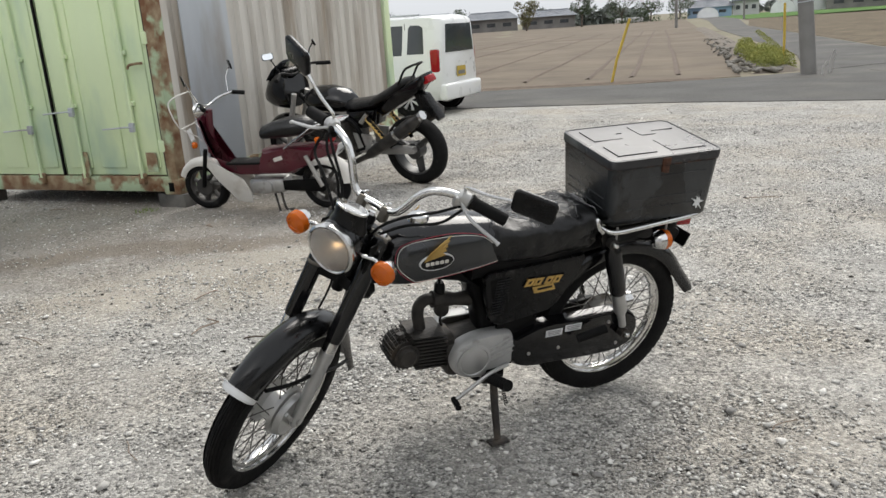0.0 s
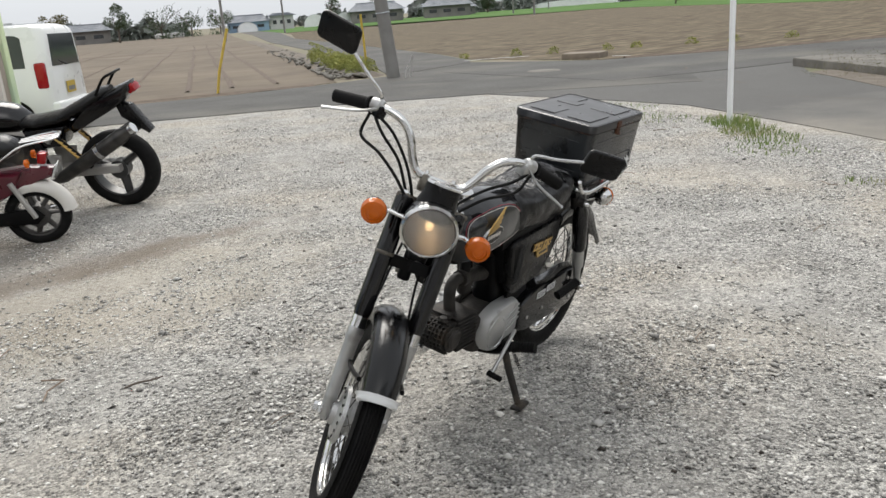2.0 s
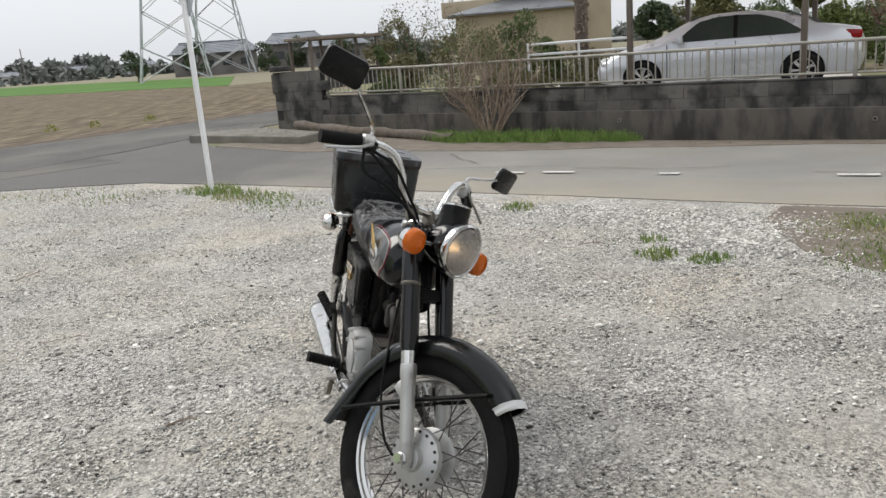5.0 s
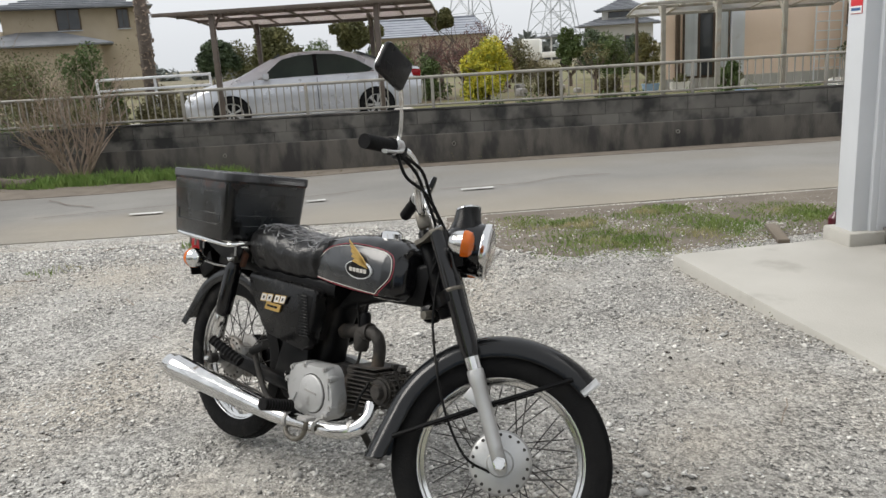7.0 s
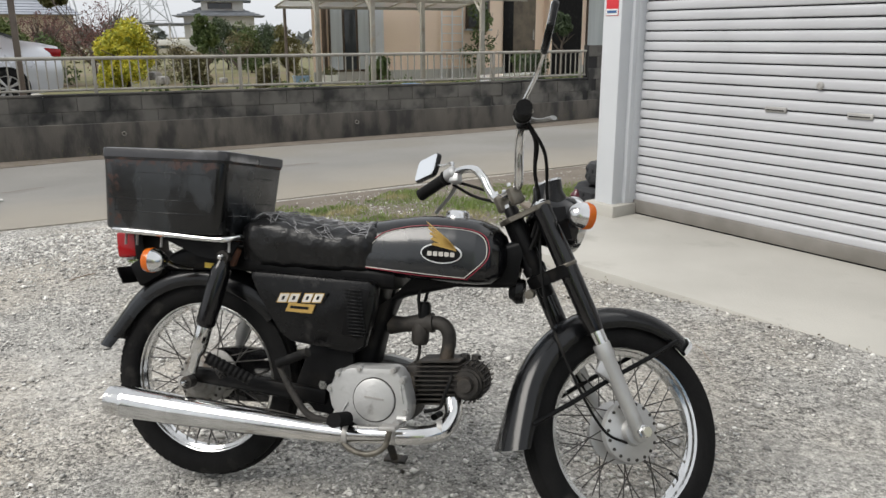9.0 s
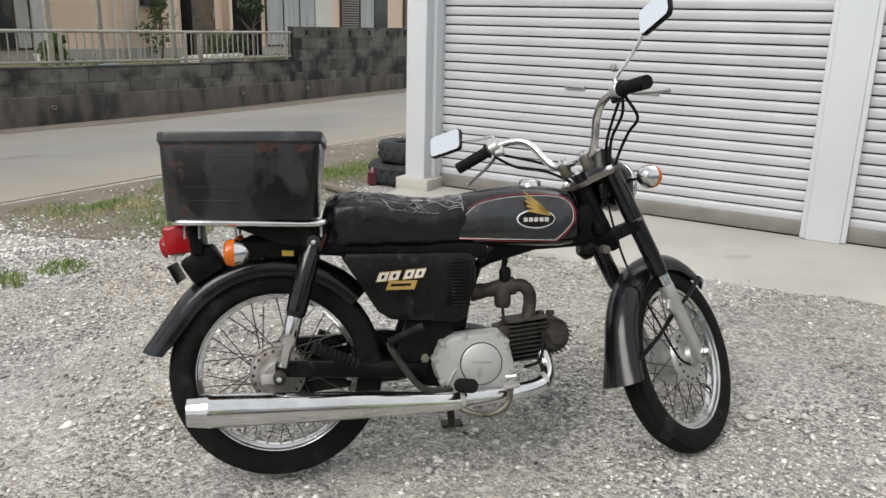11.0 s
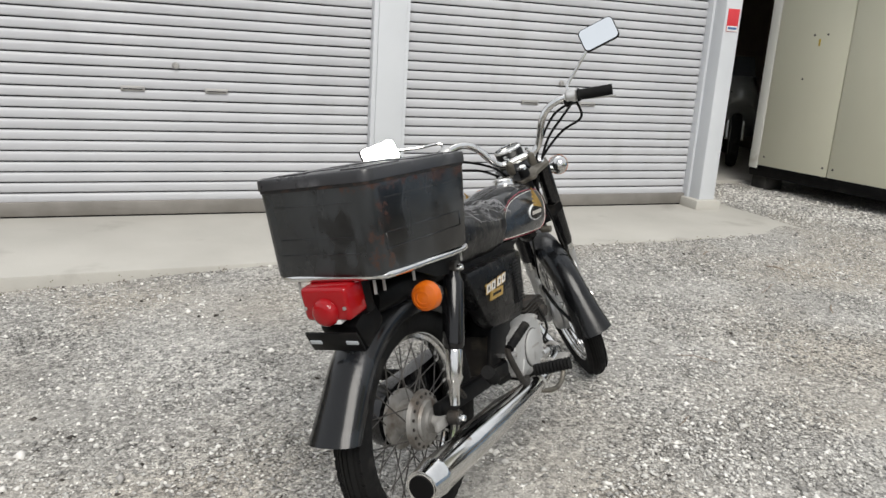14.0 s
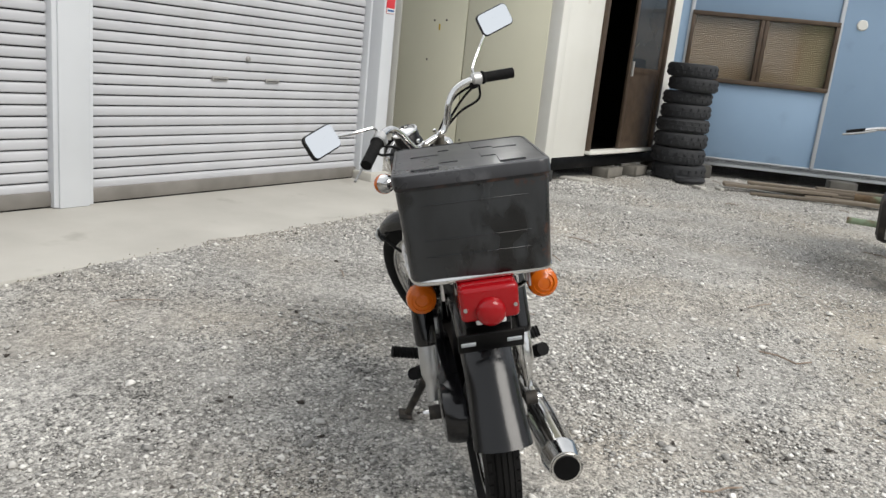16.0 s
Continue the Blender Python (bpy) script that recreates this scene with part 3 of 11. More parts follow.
# cracks in the asphalt
for k, (x, y, a, n) in enumerate(((7.6, 3.0, 1.9, 12), (7.9, 4.2, 0.6, 9), (7.2, 1.2, 1.5, 12), (6.3, -1.5, 1.2, 14), (8.4, 6.6, 2.4, 11), (9.5, 12.5, 0.4, 16), (6.8, 14.8, 0.1, 18), (3.5, 15.6, 3.0, 14), (8.9, 9.4, 1.1, 10))):
    line = []
    for i in range(n):
        line.append((x, y))
        a += 0.9 * noise.noise((i * 0.8, k * 5.1, 1.0))
        x, y = x + 0.16 * math.cos(a), y + 0.16 * math.sin(a)
    bm = bmesh.new()
    rows = [[bm.verts.new((px + d, py - d * 0.5, gz(px, py) + 0.0215)) for d in (-0.009, 0.009)] for px, py in line]
    for p, q in zip(rows, rows[1:]):
        bm.faces.new((p[0], p[1], q[1], q[0]))
    part("crack", bm, RUT, road, smooth=0)

# painted marks on the asphalt
def dash(pts, w, label="worn white road marking"):
    (x0, y0), (x1, y1) = pts
    d = Vector((x1 - x0, y1 - y0, 0)).normalized()
    s = Vector((-d.y, d.x, 0)) * w / 2
    bm = bmesh.new()
    n = 6
    rows = []
    for i in range(n + 1):
        q = Vector((x0, y0, 0)).lerp(Vector((x1, y1, 0)), i / n)
        rows.append([bm.verts.new((v.x, v.y, gz(v.x, v.y) + 0.027)) for v in (q - s * (0.8 + 0.3 * noise.noise((i, x0, 0))), q + s * (0.8 + 0.3 * noise.noise((i, y0, 5))))])
    for a, b in zip(rows, rows[1:]):
        bm.faces.new((a[0], a[1], b[1], b[0]))
    return tagged(part("road_marking", bm, ROAD_PAINT), label, "road marking", kind="structure")


for a, b in (((7.0, 3.75), (6.95, 3.42)), ((6.98, 3.2), (6.95, 2.85)), ((6.72, 1.93), (6.70, 1.73)), ((6.33, 0.3), (6.25, -0.05))):
    dash((a, b), 0.115)
dash(((11.0, 22.3), (12.8, 21.4)), 0.18)
dash(((13.3, 18.1), (13.5, 17.6)), 0.16)
solid("manhole_cover", Lathe([(0, 0), (0.36, 0), (0.38, -0.01), (0.38, -0.03), (0, -0.03)], n=28), OLD_SLAB, "flat round pale manhole cover in the asphalt", "manhole cover", pose(9.6, 15.9, gz(9.6, 15.9) + 0.028))

# ---- garage with two roller shutters ----
GU, GN = Vector((-0.982, 0.189, 0)).normalized(), Vector((0.189, 0.982, 0)).normalized()
GARAGE = Matrix((( GU.x, GN.x, 0, 0.539), (GU.y, GN.y, 0, -0.531), (0, 0, 1, 0), (0, 0, 0, 1)))  # x along the front, y outwards

garage = thing("garage", "white steel garage with two closed roller shutters", "garage", GARAGE)
part("wall", Box((0.06, 5.0, 2.9), (-1.42, -2.55, 1.48)), WHITE_STEEL, garage)
part("wall", Box((0.06, 5.0, 2.9), (4.03, -2.55, 1.48)), WHITE_STEEL, garage)
part("wall", Box((5.5, 0.06, 2.9), (1.3, -5.05, 1.48)), WHITE_STEEL, garage)
part("roof", Box((5.9, 5.6, 0.1), (1.3, -2.4, 2.98), bevel=0.02), GREY_STEEL, garage)
part("header", Box((5.5, 0.22, 0.5), (1.3, 0.0, 2.65), bevel=0.01), WHITE_STEEL, garage)


def shutter(u0, u1):
    """Interlocking slats: each is curved, with a groove under it."""
    # black backing shows between the slats and stands in for groove shade
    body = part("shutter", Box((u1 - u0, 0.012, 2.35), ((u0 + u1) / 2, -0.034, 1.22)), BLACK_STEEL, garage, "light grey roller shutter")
    bm = bmesh.new()
    prof = [(0, 0.006), (0.0005, -0.006), (0.0025, -0.0112), (0.007, -0.0130), (0.036, -0.0128), (0.0455, -0.0112), (0.0520, -0.0066), (0.0548, -0.001), (0.0553, 0.006)]
    rings = [(z, -y) for z, y in prof]
    a = [bm.verts.new((u0, 0.026 - (0.026 - y), z)) for z, y in rings]
    b = [bm.verts.new((u1, 0.026 - (0.026 - y), z)) for z, y in rings]
    for i in range(len(a) - 1):
        bm.faces.new((a[i], b[i], b[i + 1], a[i + 1]))
    first = part("slat", bm, SHUTTER, body, m=Matrix.Translation((0, -0.022, 0.1065)), smooth=50)
    for k in range(1, 36):
        share("slat", first, Matrix.Translation((0, 0.0012 * math.sin(k * 2.1 + u0), k * 0.06217)), body)
    part("bottom_rail", Box((u1 - u0, 0.035, 0.085), ((u0 + u1) / 2, -0.006, 0.072), bevel=0.004), RAIL_STEEL, body, "dull grey bottom rail")
    part("rubber_seal", Box((u1 - u0, 0.02, 0.012), ((u0 + u1) / 2, -0.006, 0.022)), RUBBER, body)
    mid = (u0 + u1) / 2
    for du in (-0.245, 0.235):
        h = part("handle", Box((0.135, 0.012, 0.03), (mid + du, -0.004, 0.79), bevel=0.005), BARE_STEEL, body, "pressed steel pull handle")
        # black strip on the handle paints the shade of its hollow
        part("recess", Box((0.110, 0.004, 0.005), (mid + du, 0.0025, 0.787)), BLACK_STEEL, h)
    part("lock", Lathe([(0.0, 0.012), (0.013, 0.012), (0.02, 0.006), (0.022, 0)], (mid + 0.0, -0.006, 0.932), pose(0, 0, 0, -90, 0, 0), 16), BARE_STEEL, body, "round keyhole lock")
    return body


shutter(-1.235, 1.235)
shutter(1.43, 3.885)
part("post", Box((0.185, 0.11, 2.4), (1.333, 0.0, 1.22), bevel=0.006), WHITE_STEEL, garage, "white middle post")
part("guide_rail", Box((0.03, 0.07, 2.35), (1.226, 0.01, 1.2), bevel=0.004), WHITE_STEEL, garage)
part("guide_rail", Box((0.03, 0.07, 2.35), (1.44, 0.01, 1.2), bevel=0.004), WHITE_STEEL, garage)
part("guide_rail", Box((0.04, 0.08, 2.35), (-1.255, 0.01, 1.2), bevel=0.004), WHITE_STEEL, garage)
part("guide_rail", Box((0.04, 0.08, 2.35), (3.90, 0.01, 1.2), bevel=0.004), WHITE_STEEL, garage)
part("post", Box((0.16, 0.14, 2.75), (-1.345, 0.115, 1.46), bevel=0.008), WHITE_STEEL, garage, "white corner post")
part("post", Box((0.04, 0.09, 2.7), (-1.258, 0.045, 1.44), bevel=0.006), WHITE_STEEL, garage)
part("post", Box((0.15, 0.16, 2.75), (3.975, 0.09, 1.46), bevel=0.008), WHITE_STEEL, garage, "white corner post")
part("footing", Box((0.27, 0.23, 0.12), (-1.345, 0.115, 0.035), bevel=0.012), CONCRETE, garage, "small concrete footing")
part("footing", Box((0.24, 0.24, 0.10), (3.97, 0.09, 0.04), bevel=0.012), CONCRETE, garage, "small concrete footing")
# unseen black sheet added so gaps beside the shutters read dark
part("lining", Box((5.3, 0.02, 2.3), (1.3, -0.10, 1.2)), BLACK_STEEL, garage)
for u, n, z in ((-1.345, 0.187, 1.40), (3.975, 0.172, 1.46)):
    s = part("sign", Box((0.105, 0.004, 0.165), (u, n, z), bevel=0.001), RED_SIGN, garage, "small red and white sticker sign")
    part("panel", Box((0.098, 0.003, 0.038), (u, n + 0.0025, z - 0.06)), WHITE_SIGN, s)
    part("mark", Box((0.08, 0.003, 0.016), (u, n + 0.0045, z - 0.058)), BLUE_INK, s)

bm = bmesh.new()
lo = [(-1.44, -0.15), (4.25, -0.15), (4.32, 0.944), (-1.435, 1.19)]
slab(bm, lo[::-1], -0.12, 0.022, bevel=0.008)
for v in bm.verts:
    if v.co.z > 0 and v.co.y > 0.5:
        v.co.z -= 0.018
apron = solid("concrete_apron", bm, CONCRETE, "pale concrete apron with worn edges before the shutters", "apron", GARAGE, kind="structure")

# ---- cream site hut with an open sliding door ----
HD, HN = Vector((-0.967, 0.252, 0)).normalized(), Vector((0.252, 0.967, 0)).normalized()
HUT = Matrix(((HD.x, HN.x, 0, -4.76), (HD.y, HN.y, 0, 1.425), (0, 0, 1, 0), (0, 0, 0, 1)))  # x along the door side, y outwards
# near-black on the room surfaces stands in for the shade of a deeper room
ROOM_SHADE = mat("room_shade_black", (0.006, 0.0055, 0.005), (0.010, 0.009, 0.008), scale=3, rough=0.95, spec=0.05)
GREASE_SPOT = mat("dark_screw", (0.10, 0.09, 0.08), (0.06, 0.055, 0.05), scale=40, rough=0.6)
hut = thing("site_hut", "cream prefabricated site hut with an open bronze sliding door", "hut", HUT)
SIDE = pose(0, 0, 0, 0, 0, -11.5)


def side_part(name, bm, material, parent, label=""):
    return part(name, bm, material, parent, label, SIDE)


# side towards the garage
side_part("side_panel", Box((0.05, 0.83, 2.35), (0.0, -0.53, 1.40), bevel=0.004), CREAM, hut, "cream sandwich panel")
side_part("side_panel", Box((0.05, 0.72, 2.35), (0.0, -1.315, 1.40), bevel=0.004), CREAM, hut, "cream sandwich panel")
side_part("corner_post", Box((0.10, 0.10, 2.42), (0.02, -1.73, 1.40), bevel=0.012), WHITE_PANEL, hut, "white corner post")
side_part("stain", Box((0.003, 0.018, 0.06), (-0.027, -1.24, 1.37), bevel=0.001), YELLOW, hut, "yellow paint stain")
for py, pz in ((-1.30, 1.43), (-1.17, 1.44), (-0.2, 0.30), (-0.90, 0.30), (-1.0, 0.30), (-1.62, 0.31), (-1.35, 1.05)):
    side_part("screw_head", Lathe([(0, 0.004), (0.009, 0.003), (0.011, 0)], (-0.025, py, pz), pose(0, 0, 0, 0, -90, 0), 8), GREASE_SPOT, hut)
part("corner_post", Box((0.14, 0.14, 2.42), (0.035, -0.05, 1.40), bevel=0.012), WHITE_PANEL, hut, "white corner post")
part("front_panel", Box((0.72, 0.05, 2.36), (0.47, -0.04, 1.42), bevel=0.004), WHITE_PANEL, hut, "cream front panel")
part("front_panel", Box((0.5, 0.05, 2.36), (2.72, -0.04, 1.42), bevel=0.004), WHITE_PANEL, hut, "cream front panel")
part("front_panel", Box((1.7, 0.05, 0.35), (1.65, -0.04, 2.43)), WHITE_PANEL, hut)
part("base_beam", Box((2.96, 0.10, 0.11), (1.48, -0.06, 0.175), bevel=0.006), BLACK_STEEL, hut, "dark steel base beam")
side_part("base_beam", Box((0.10, 1.7, 0.11), (0.03, -0.92, 0.175), bevel=0.006), BLACK_STEEL, hut, "dark steel base beam")
part("floor", Box((2.9, 1.7, 0.04), (1.48, -0.9, 0.25)), ROOM_SHADE, hut)
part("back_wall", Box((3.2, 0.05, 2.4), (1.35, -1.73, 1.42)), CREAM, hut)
part("inner_wall", Box((0.05, 1.7, 2.4), (2.95, -0.9, 1.42)), ROOM_SHADE, hut)
part("roof", Box((3.6, 2.1, 0.08), (1.3, -0.9, 2.64)), GREY_STEEL, hut)
dr = part("door_frame", Box((0.05, 0.10, 2.0), (0.86, -0.03, 1.27), bevel=0.004), BRONZE, hut, "bronze aluminium door frame")
part("jamb", Box((0.05, 0.10, 2.0), (2.46, -0.03, 1.27), bevel=0.004), BRONZE, dr)
part("head", Box((1.66, 0.10, 0.05), (1.66, -0.03, 2.25), bevel=0.004), BRONZE, dr)
part("sill", Box((1.66, 0.13, 0.035), (1.66, -0.01, 0.275), bevel=0.004), WHITE_PANEL, dr, "pale door sill")
sl = part("sliding_door", Box((0.055, 0.03, 1.94), (1.62, -0.03, 1.27), bevel=0.003), BRONZE, hut, "half-open glazed sliding door")
part("stile", Box((0.055, 0.03, 1.94), (2.40, -0.03, 1.27), bevel=0.003), BRONZE, sl)
part("rail", Box((0.75, 0.028, 0.09), (2.01, -0.03, 0.34)), BRONZE, sl)
part("rail", Box((0.75, 0.028, 0.06), (2.01, -0.03, 1.16)), BRONZE, sl)
part("rail", Box((0.75, 0.028, 0.06), (2.01, -0.03, 2.2)), BRONZE, sl)
part("panel", Box((0.72, 0.012, 0.76), (2.01, -0.03, 0.76)), BRONZE, sl)
part("pane", Box((0.72, 0.008, 1.0), (2.01, -0.03, 1.68)), DARK_GLASS, sl)
part("handle", Box((0.025, 0.03, 0.16), (1.645, 0.0, 1.17), bevel=0.006), BARE_STEEL, sl, "bright lever handle")

for hx, hy in ((0.10, -0.10), (-0.20, -1.66), (2.8, -0.10), (2.8, -1.66)):
    part("foot", Box((0.20, 0.20, 0.13), (hx, hy, 0.055), bevel=0.01), BLOCK, hut, "concrete foot block")
side_part("drain_pipe", Lathe([(0.028, 0.0), (0.028, 0.12), (0.033, 0.12), (0.033, 0.0)], (-0.06, -0.20, 0.035), pose(0, 0, 0, 8, -14, 0), 16, True), GALV, hut, "short bright pipe stub")
part("ceiling_panel", Box((2.85, 1.65, 0.03), (1.48, -0.9, 2.55)), ROOM_SHADE, hut)
# partition and back sheet are black to paint the room's shade
part("partition", Box((0.04, 1.5, 2.2), (0.80, -0.95, 1.35)), ROOM_SHADE, hut, "inner partition, black for the shade of the room")
part("back_lining", Box((2.0, 0.03, 2.2), (1.85, -1.70, 1.35)), ROOM_SHADE, hut, "black sheet standing in for the shade of the room")

# ---- unseen lean-to, added to keep the gap between garage and hut dark ----
lean = thing("added_lean_to", "unseen lean-to added to darken the gap beside the hut", "shed", pose(-4.25, -0.55, 0, 0, 0, -10.9))
part("roof", Box((4.0, 4.4, 0.06), (-1.1, -2.2, 2.45), (2, 0, 0)), BROWN_STEEL, lean)
part("wall", Box((4.0, 0.05, 2.4), (-1.1, -4.35, 1.22)), BROWN_STEEL, lean)
part("wall", Box((0.05, 4.3, 2.4), (-3.05, -2.2, 1.22)), BROWN_STEEL, lean)
part("floor", Box((3.8, 4.2, 0.06), (-1.1, -2.15, 0.0)), CONCRETE, lean, "pale concrete floor strip")

# ---- blue site hut with a blinded window ----
BH = pose(-7.42, 1.98, 0, 0, 0, 104)  # x along its front, y away from the yard
blue = thing("site_hut", "pale blue prefabricated hut with a bronze window", "hut", BH)
for k, (a, b) in enumerate(((0.0, 0.25), (0.27, 1.92), (1.94, 3.8), (3.82, 5.7), (5.72, 7.6))):
    if k == 1:
        part("wall_panel", Box((b - a, 0.05, 0.90), ((a + b) / 2, 0.03, 0.69), bevel=0.003), BLUE_PANEL, blue)
        part("wall_panel", Box((b - a, 0.05, 0.75), ((a + b) / 2, 0.03, 2.30), bevel=0.003), BLUE_PANEL, blue)
    else:
        part("wall_panel", Box((b - a, 0.05, 2.44), ((a + b) / 2, 0.03, 1.46), bevel=0.003), BLUE_PANEL, blue)
    part("batten", Box((0.045, 0.03, 2.44), (b + 0.01, 0.0, 1.46), bevel=0.006), GALV, blue)
part("base_beam", Box((7.6, 0.08, 0.10), (3.8, 0.04, 0.19), bevel=0.006), GALV, blue)
part("dark_floor", Box((7.6, 3.0, 0.05), (3.8, 1.5, 0.2)), BLACK_STEEL, blue)
part("roof", Box((7.9, 3.4, 0.08), (3.8, 1.5, 2.72)), GREY_STEEL, blue)
part("back_wall", Box((7.6, 0.05, 2.4), (3.8, 3.0, 1.46)), BLUE_PANEL, blue)
part("end_wall", Box((0.05, 3.0, 2.4), (0.03, 1.55, 1.46)), BLUE_PANEL, blue)
wf = part("window_frame", Box((1.66, 0.07, 0.05), (1.095, 0.0, 1.15), bevel=0.004), BRONZE, blue, "bronze sliding window")
part("window_frame", Box((1.66, 0.07, 0.05), (1.095, 0.0, 1.90), bevel=0.004), BRONZE, wf)
for x in (0.285, 1.07, 1.12, 1.905):
    part("stile", Box((0.045, 0.06, 0.74), (x, 0.0, 1.525), bevel=0.004), BRONZE, wf)
for x0, tilt in ((0.68, 0.01), (1.51, -0.004)):
    blindp = part("blind", Box((0.77, 0.004, 0.7), (x0, 0.05, 1.525)), BLIND, wf, "tan venetian blind")
    s0 = part("slat", Box((0.75, 0.002, 0.02), (x0, 0.036, 1.19), (50, 0, 0)), BLIND, blindp)
    for k in range(1, 32):
        share("slat", s0, Matrix.Translation((0, 0.0, k * 0.0215)), blindp)
g = part("pane", Box((1.6, 0.004, 0.7), (1.095, 0.018, 1.525)), glass("window_pane", (0.9, 0.93, 0.92), 0.02), wf)
g.visible_shadow = False
part("vent", Lathe([(0, 0.012), (0.05, 0.012), (0.062, 0)], (2.16, 0.0, 1.92), pose(0, 0, 0, 90, 0, 0), 18), WHITE_PANEL, blue, "round cream vent cover")

# ---- the motorcycle: x forward, y to its left, z up, then leaned on its stand ----
PAINT = mat("black_gloss_paint", (0.003, 0.003, 0.0036), (0.006, 0.006, 0.0068), scale=7, rough=0.13, rrange=0.09, spec=0.5, c3=(0.02, 0.019, 0.0175), s3=8, t3=(0.6, 0.85))
FADED = mat("faded_black_paint", (0.0035, 0.0037, 0.0042), (0.006, 0.0063, 0.007), scale=6, rough=0.21, rrange=0.10, spec=0.42, bump=0.05, bscale=40, c3=(0.015, 0.017, 0.020), s3=7, t3=(0.60, 0.65))
SLATE = mat("slate_grey_paint", (0.010, 0.0115, 0.0135), (0.014, 0.016, 0.0185), scale=4, rough=0.30, coat=0.5)
CHROME = mat("pitted_chrome", (0.72, 0.72, 0.71), (0.60, 0.60, 0.59), scale=14, rough=0.14, rrange=0.09, metal=1.0, c3=(0.30, 0.24, 0.18), s3=16, t3=(0.66, 0.78))
ALU = mat("dull_aluminium", (0.52, 0.52, 0.515), (0.42, 0.42, 0.41), scale=11, rough=0.42, metal=0.75, bump=0.06, bscale=60, c3=(0.26, 0.24, 0.22), s3=9, t3=(0.6, 0.74))
GREASE = mat("oily_engine_iron", (0.020, 0.018, 0.016), (0.042, 0.037, 0.032), scale=20, rough=0.65, metal=0.2, bump=0.3, bscale=90, c3=(0.09, 0.07, 0.052), s3=14, t3=(0.56, 0.75))
VINYL = mat("patched_black_vinyl", (0.004, 0.004, 0.0044), (0.008, 0.008, 0.0085), scale=10, rough=0.33, rrange=0.15, spec=0.4, bump=0.6, bscale=26, c3=(0.020, 0.020, 0.021), s3=13, t3=(0.6, 0.74))
STRAND = mat("frayed_strand", (0.34, 0.34, 0.35), (0.05, 0.05, 0.05), scale=30, rough=0.6)
PLASTIC = mat("black_plastic", (0.0035, 0.0035, 0.0038), (0.007, 0.007, 0.0074), scale=12, rough=0.28, spec=0.24, bump=0.05, bscale=150, c3=(0.045, 0.043, 0.041), s3=15, t3=(0.62, 0.78))
GOLD = mat("gold_trim", (0.55, 0.36, 0.11), (0.46, 0.30, 0.09), scale=20, rough=0.35, metal=0.5)
CREAM_LINE = mat("cream_pinstripe", (0.66, 0.63, 0.58), rough=0.4)
RED_LINE = mat("red_pinstripe", (0.36, 0.025, 0.05), rough=0.4)
ORANGE = glass("amber_lens", (0.78, 0.17, 0.01), 0.12, 0.35)
RED_LENS = glass("red_lens", (0.28, 0.003, 0.006), 0.12, 0.0)
CLEAR_LENS = glass("clear_lens", (0.96, 0.945, 0.92), 0.25, 0.93)
BULB = glass("lit_bulb", (1.0, 0.75, 0.4), 0.2, 0.0, ((1.0, 0.66, 0.34), 1.1))
REFLECTOR = mat("lamp_reflector", (0.50, 0.49, 0.47), (0.38, 0.37, 0.36), scale=8, rough=0.3, metal=1.0)
MIRROR = mat("mirror_glass", (0.86, 0.88, 0.90), (0.83, 0.86, 0.88), scale=5, rough=0.02, rrange=0.01, metal=1.0)
DIAL = mat("dial_face", (0.55, 0.57, 0.58), (0.40, 0.42, 0.43), scale=10, rough=0.2)
LABEL_WHITE = mat("white_label", (0.72, 0.73, 0.73), (0.62, 0.63, 0.63), scale=12, rough=0.4)
PRINT = mat("grey_print", (0.18, 0.18, 0.18), rough=0.5)
